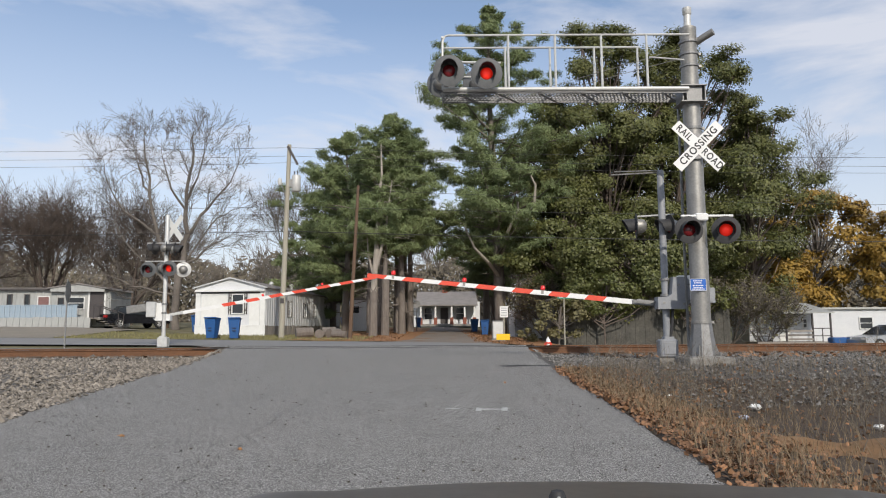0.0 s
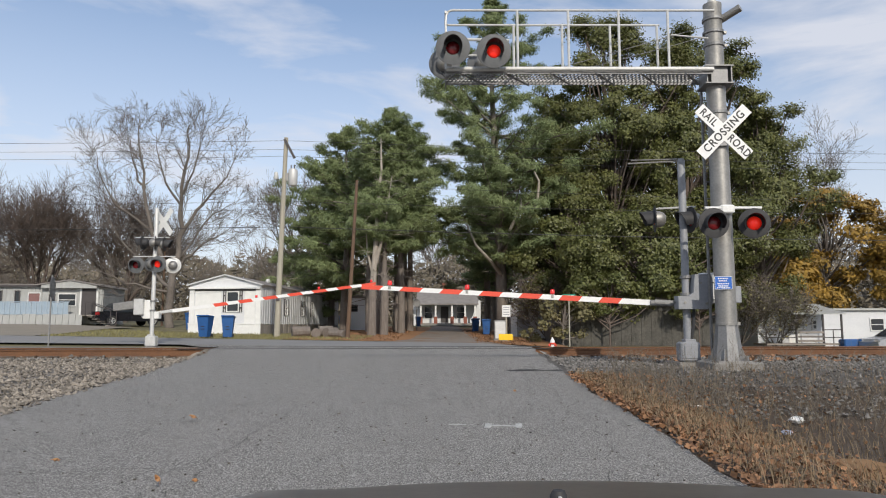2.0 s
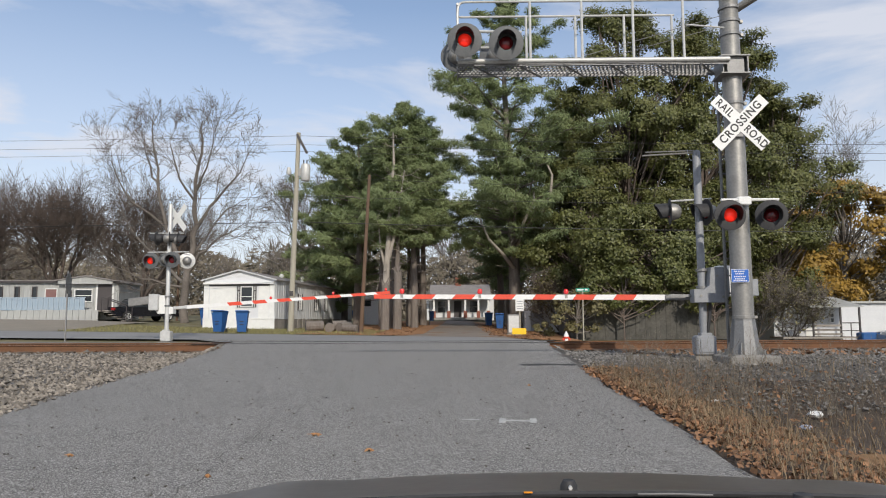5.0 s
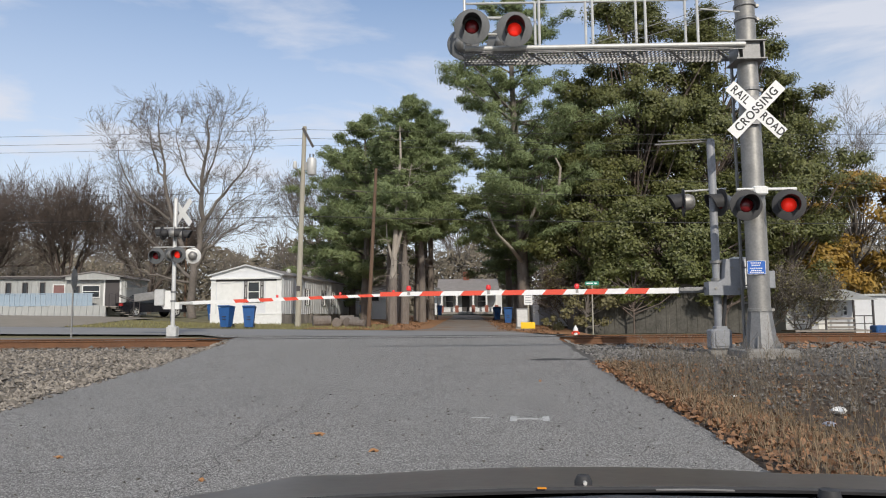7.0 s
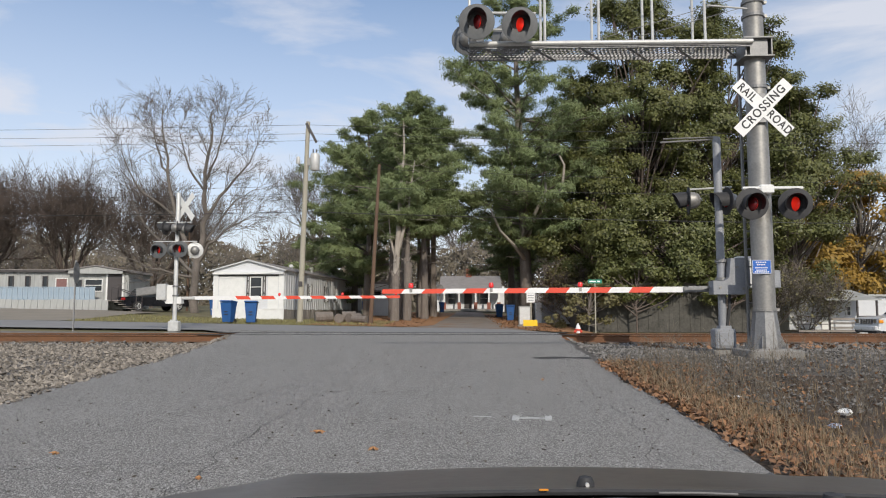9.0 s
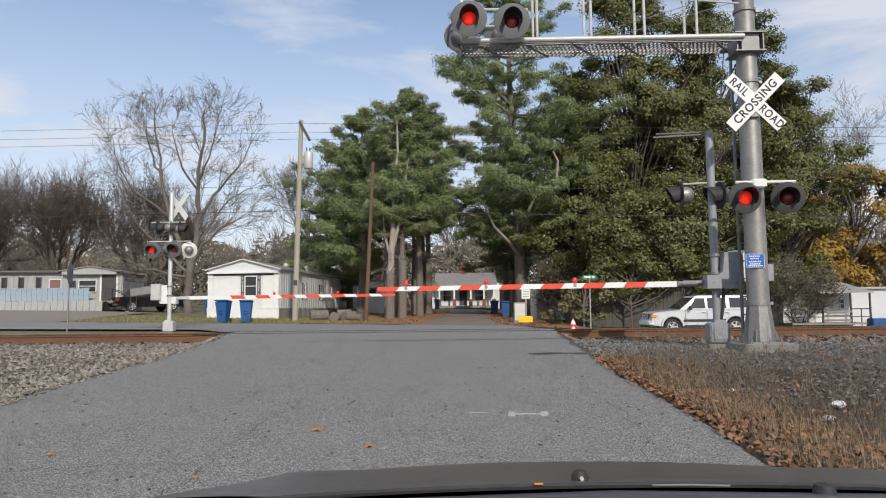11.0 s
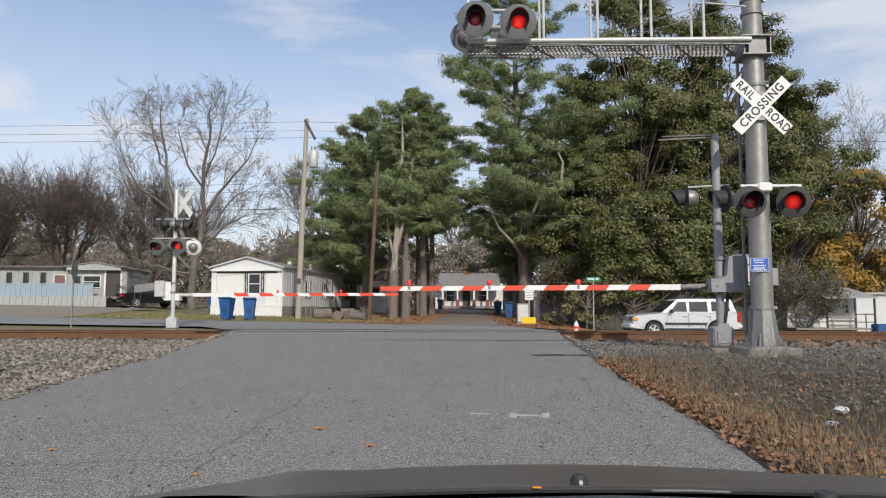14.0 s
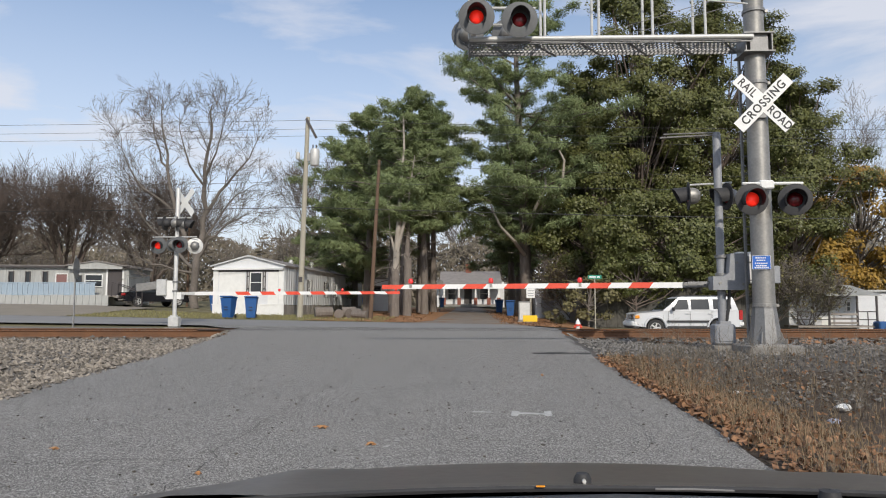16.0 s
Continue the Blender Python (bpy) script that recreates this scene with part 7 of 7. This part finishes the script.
CRACK = mat("crack_shadow", (0.06, 0.058, 0.055), (0.1, 0.096, 0.09), 0.9, scale=6)
CR = "thin dark crack in the asphalt"
ribbon("road_crack", [(-1.45, 1.5), (-1.42, 4.5), (-1.2, 7.5), (-1.15, 10.5), (-1.0, 13)], 0.009, CRACK, CR, seed=1)
ribbon("road_crack", [(-4.0, 3.0), (-2.8, 3.15), (-1.45, 3.4)], 0.009, CRACK, CR, seed=2)
ribbon("road_crack", [(-3.2, 3.3), (-2.4, 4.4), (-1.9, 5.8), (-1.8, 7)], 0.008, CRACK, CR, seed=3)
ribbon("road_crack", [(-4.6, 5.6), (-3.4, 6.2), (-2.2, 6.1), (-1.3, 6.6)], 0.008, CRACK, CR, seed=4)
ribbon("road_crack", [(1.2, 2.2), (1.5, 4.0), (1.7, 6.5), (1.6, 9.5)], 0.007, CRACK, CR, seed=5)
ribbon("road_crack", [(-0.2, 5.5), (0.1, 8.5), (0.2, 12.0)], 0.007, CRACK, CR, seed=6)
ribbon("road_crack", [(-5.0, 9.5), (-3.0, 9.7), (-1.2, 9.4), (0.6, 9.6), (2.3, 9.3)], 0.012, CRACK, CR, seed=7)
ribbon("road_seam", [(-5.9, 13.0), (-3.0, 13.1), (0.0, 13.0), (2.7, 13.1)], 0.03, TAR, "dark tar seam before the rails", seed=8, jag=0.01)
ribbon("road_patch", [(1.35, 10.2), (1.9, 10.25), (2.3, 10.2)], 0.28, TAR, "dark tar patch on the asphalt", seed=9, jag=0.02)
# worn white survey mark: two bars and a joining line
rm = thing("road_mark", pose(0.80, 4.86, ground_z(0.72, 4.86)), "worn white painted mark on the asphalt", "road mark", kind="structure")
sl = Matrix.Rotation(math.atan(0.053), 4, "X")
for x, y, w, d in ((-0.12, 0, 0.06, 0.20), (0.16, 0, 0.06, 0.20), (0.02, 0.0, 0.24, 0.06), (-0.40, 0.06, 0.16, 0.035)):
    part("bar", Geo().box((x, y, 0.0035 + y * 0.053), (w, d, 0.003), sl @ Matrix.Rotation(radians(-6), 4, "Z")), ROADPAINT, rm)
# loose bits on the asphalt
rng = np.random.default_rng(9)
g = Geo()
for k in range(420):
    y = 1.5 + 12 * rng.uniform() ** 1.3
    x = rng.uniform(road_left(y), road_right(y))
    s = rng.uniform(0.005, 0.013)
    g.box((x, y, ground_z(x, y) + 0.004), (s * rng.uniform(0.8, 2.2), s, 0.008), Matrix.Rotation(rng.uniform(0, 3), 4, "Z"))
tagged(solid("road_grit", g, mat("dark_bits", (0.05, 0.042, 0.034), (0.10, 0.085, 0.07), 0.9, island=0.5), "dark leaf bits and grit on the road", "grit"), kind="stuff")
# clay bank and litter in the ditch
sheet("clay_bank", lambda y: span(3.7 + 0.1 * math.sin(y * 3), 6.2 + 0.2 * math.sin(y * 5), 12), span(4.4, 5.0, 8), CLAY, "bare orange clay bank of the ditch", lift=0.006, rough=0.12)
lt = ((4.72, 7.3, 0.09), (4.3, 6.7, 0.06), (3.6, 7.6, 0.05), (5.6, 5.9, 0.06))
for k, (x, y, s) in enumerate(lt):
    g = Geo().lathe([(0.001, 0), (s * 0.8, 0.1 * s), (s, 0.45 * s), (s * 0.7, 0.8 * s), (0.001, 0.9 * s)], n=9)
    g.v = [(px + random.uniform(-.2, .2) * s, py + random.uniform(-.2, .2) * s, pz + random.uniform(-.1, .1) * s) for px, py, pz in g.v]
    solid("litter", g, LITTER if k != 1 else mat("pale_blue_plastic", (0.45, 0.5, 0.62), rough=0.5), "crumpled plastic litter in the ditch", "litter", "litter", m=pose(x, y, ground_z(x, y)))


# ---- blown leaves ----
def maple_leaf(name, x, y, s, turn):
    pts = []
    for k in range(10):
        a_ = 2 * math.pi * k / 10
        r = s * (1.0 if k % 2 == 0 else 0.48)
        pts.append((r * math.cos(a_), r * math.sin(a_), 0.012 * math.sin(k * 2.1)))
    g = Geo().add(pts + [(0, 0, 0.016), (0, 0, 0.010)] + [(px, py, pz - 0.003) for px, py, pz in pts], [(k, (k + 1) % 10, 10) for k in range(10)] + [(12 + (k + 1) % 10, 12 + k, 11) for k in range(10)])
    g.cyl((-s * 0.5, 0, 0.006), (-s * 1.5, 0.01, 0.006), 0.003, n=4)
    m = pose(x, y, ground_z(x, y) + 0.006, 3, 2, turn)
    return solid(name, g, MAPLELEAF, "curled orange maple leaf on the road", "leaf", "loose leaves", m=m)


LEAF_A = maple_leaf("maple_leaf", -0.86, 4.28, 0.05, 20)
LEAF_B = maple_leaf("maple_leaf", -0.41, 3.77, 0.042, 140)
for x, y, t_ in ((-2.55, 3.6, 40), (-1.35, 3.05, 90), (1.2, 7.4, 70)):
    maple_leaf("maple_leaf", x, y, 0.026, t_)


def blown(x, y, up, turn, roll):
    return pose(x, y, ground_z(x, y) + 0.008 + up, roll, roll * 0.4, turn)


TRAVEL.append((LEAF_A, [(t_, blown(x, y, up, tn, rl)) for t_, x, y, up, tn, rl in (
    (0.0, -3.4, -3.6, 0, 0, 0), (1.2, -2.6, 1.2, 0.02, -30, 20), (1.6, -2.04, 2.77, 0.05, 10, 60), (1.9, -2.13, 4.7, 0.06, 60, 30), (2.2, -1.71, 5.36, 0.02, 100, 15), (2.5, -1.11, 5.0, 0.01, 60, 10), (2.8, -1.02, 4.5, 0.01, 30, 5), (3.1, -0.96, 4.3, 0, 20, 3), (3.4, -0.93, 4.27, 0, 20, 3), (6.5, -0.88, 4.28, 0, 25, 3), (16.0, -0.85, 4.29, 0, 30, 3))]))
TRAVEL.append((LEAF_B, [(t_, blown(x, y, up, tn, rl)) for t_, x, y, up, tn, rl in (
    (0.0, -3.2, -3.9, 0, 0, 0), (1.4, -2.2, 0.6, 0.02, 40, 20), (1.9, -1.64, 2.72, 0.05, 80, 60), (2.2, -1.22, 3.1, 0.04, 120, 30), (2.5, -0.62, 3.54, 0.02, 160, 15), (2.8, -0.6, 3.72, 0.01, 150, 8), (3.1, -0.42, 3.66, 0, 140, 3), (3.4, -0.39, 3.72, 0, 140, 3), (16.0, -0.41, 3.78, 0, 140, 3))]))


# ---- what moves ----
def motions():
    # gate arms come down and settle
    walk(near_arm, [(t, pose(-0.1, 0.12, 1.12, 0, a_ + 0.2, 0)) for t, a_ in ((0, 5.9), (0.5, 5.2), (1.0, 4.4), (1.5, 3.6), (2.0, 3.0), (2.5, 2.4), (3.0, 1.85), (3.5, 1.35), (4.2, 0.8), (5.2, 0.15), (6.3, -0.25), (7.0, -0.4), (9, -0.55), (16, -0.55))])
    walk(far_arm, [(t, pose(-0.1, -0.12, 1.215, 0, a_, 0)) for t, a_ in ((0, 10.0), (0.5, 9.5), (1.0, 8.9), (1.5, 8.2), (2.0, 7.6), (2.5, 6.9), (3.0, 6.2), (3.5, 5.6), (4.2, 4.8), (5.2, 3.6), (6.3, 2.5), (7.0, 1.8), (7.5, 1.3), (8.0, 0.9), (8.5, 0.5), (9, 0.3), (10, 0.2), (16, 0.2))])
    # lamps flash in turn: each lens turns its glowing half to the front
    period, start = 0.596, 0.035
    for side, lit0 in (("left", False), ("right", True)):
        rows, lit, t = [(0.0, 180 if lit0 else 0)], lit0, start
        while t < 16.0:
            a0, a1 = (180, 360) if lit else (0, 180)
            for k in range(1, 4):
                if t + (k - 1) / 30 <= 16.0:
                    rows.append((t + (k - 2) / 30 + 1 / 30, a0 + (a1 - a0) * k / 3))
            rows.insert(len(rows) - 3, (t - 1 / 30, a0))
            lit = not lit
            t += period
        clean, last = [], -1
        for t_, a_ in rows:
            if frame(t_) > last and t_ <= 16.0:
                clean.append((t_, a_))
                last = frame(t_)
        clean.append((16.0 + 1 / 30, clean[-1][1]))
        for lens in LAMPS[side]:
            walk(lens, [(t_, pose(0, 0, 0, 0, a_, 0)) for t_, a_ in clean])
    for body, rows in TRAVEL:
        walk(body, rows)


motions()
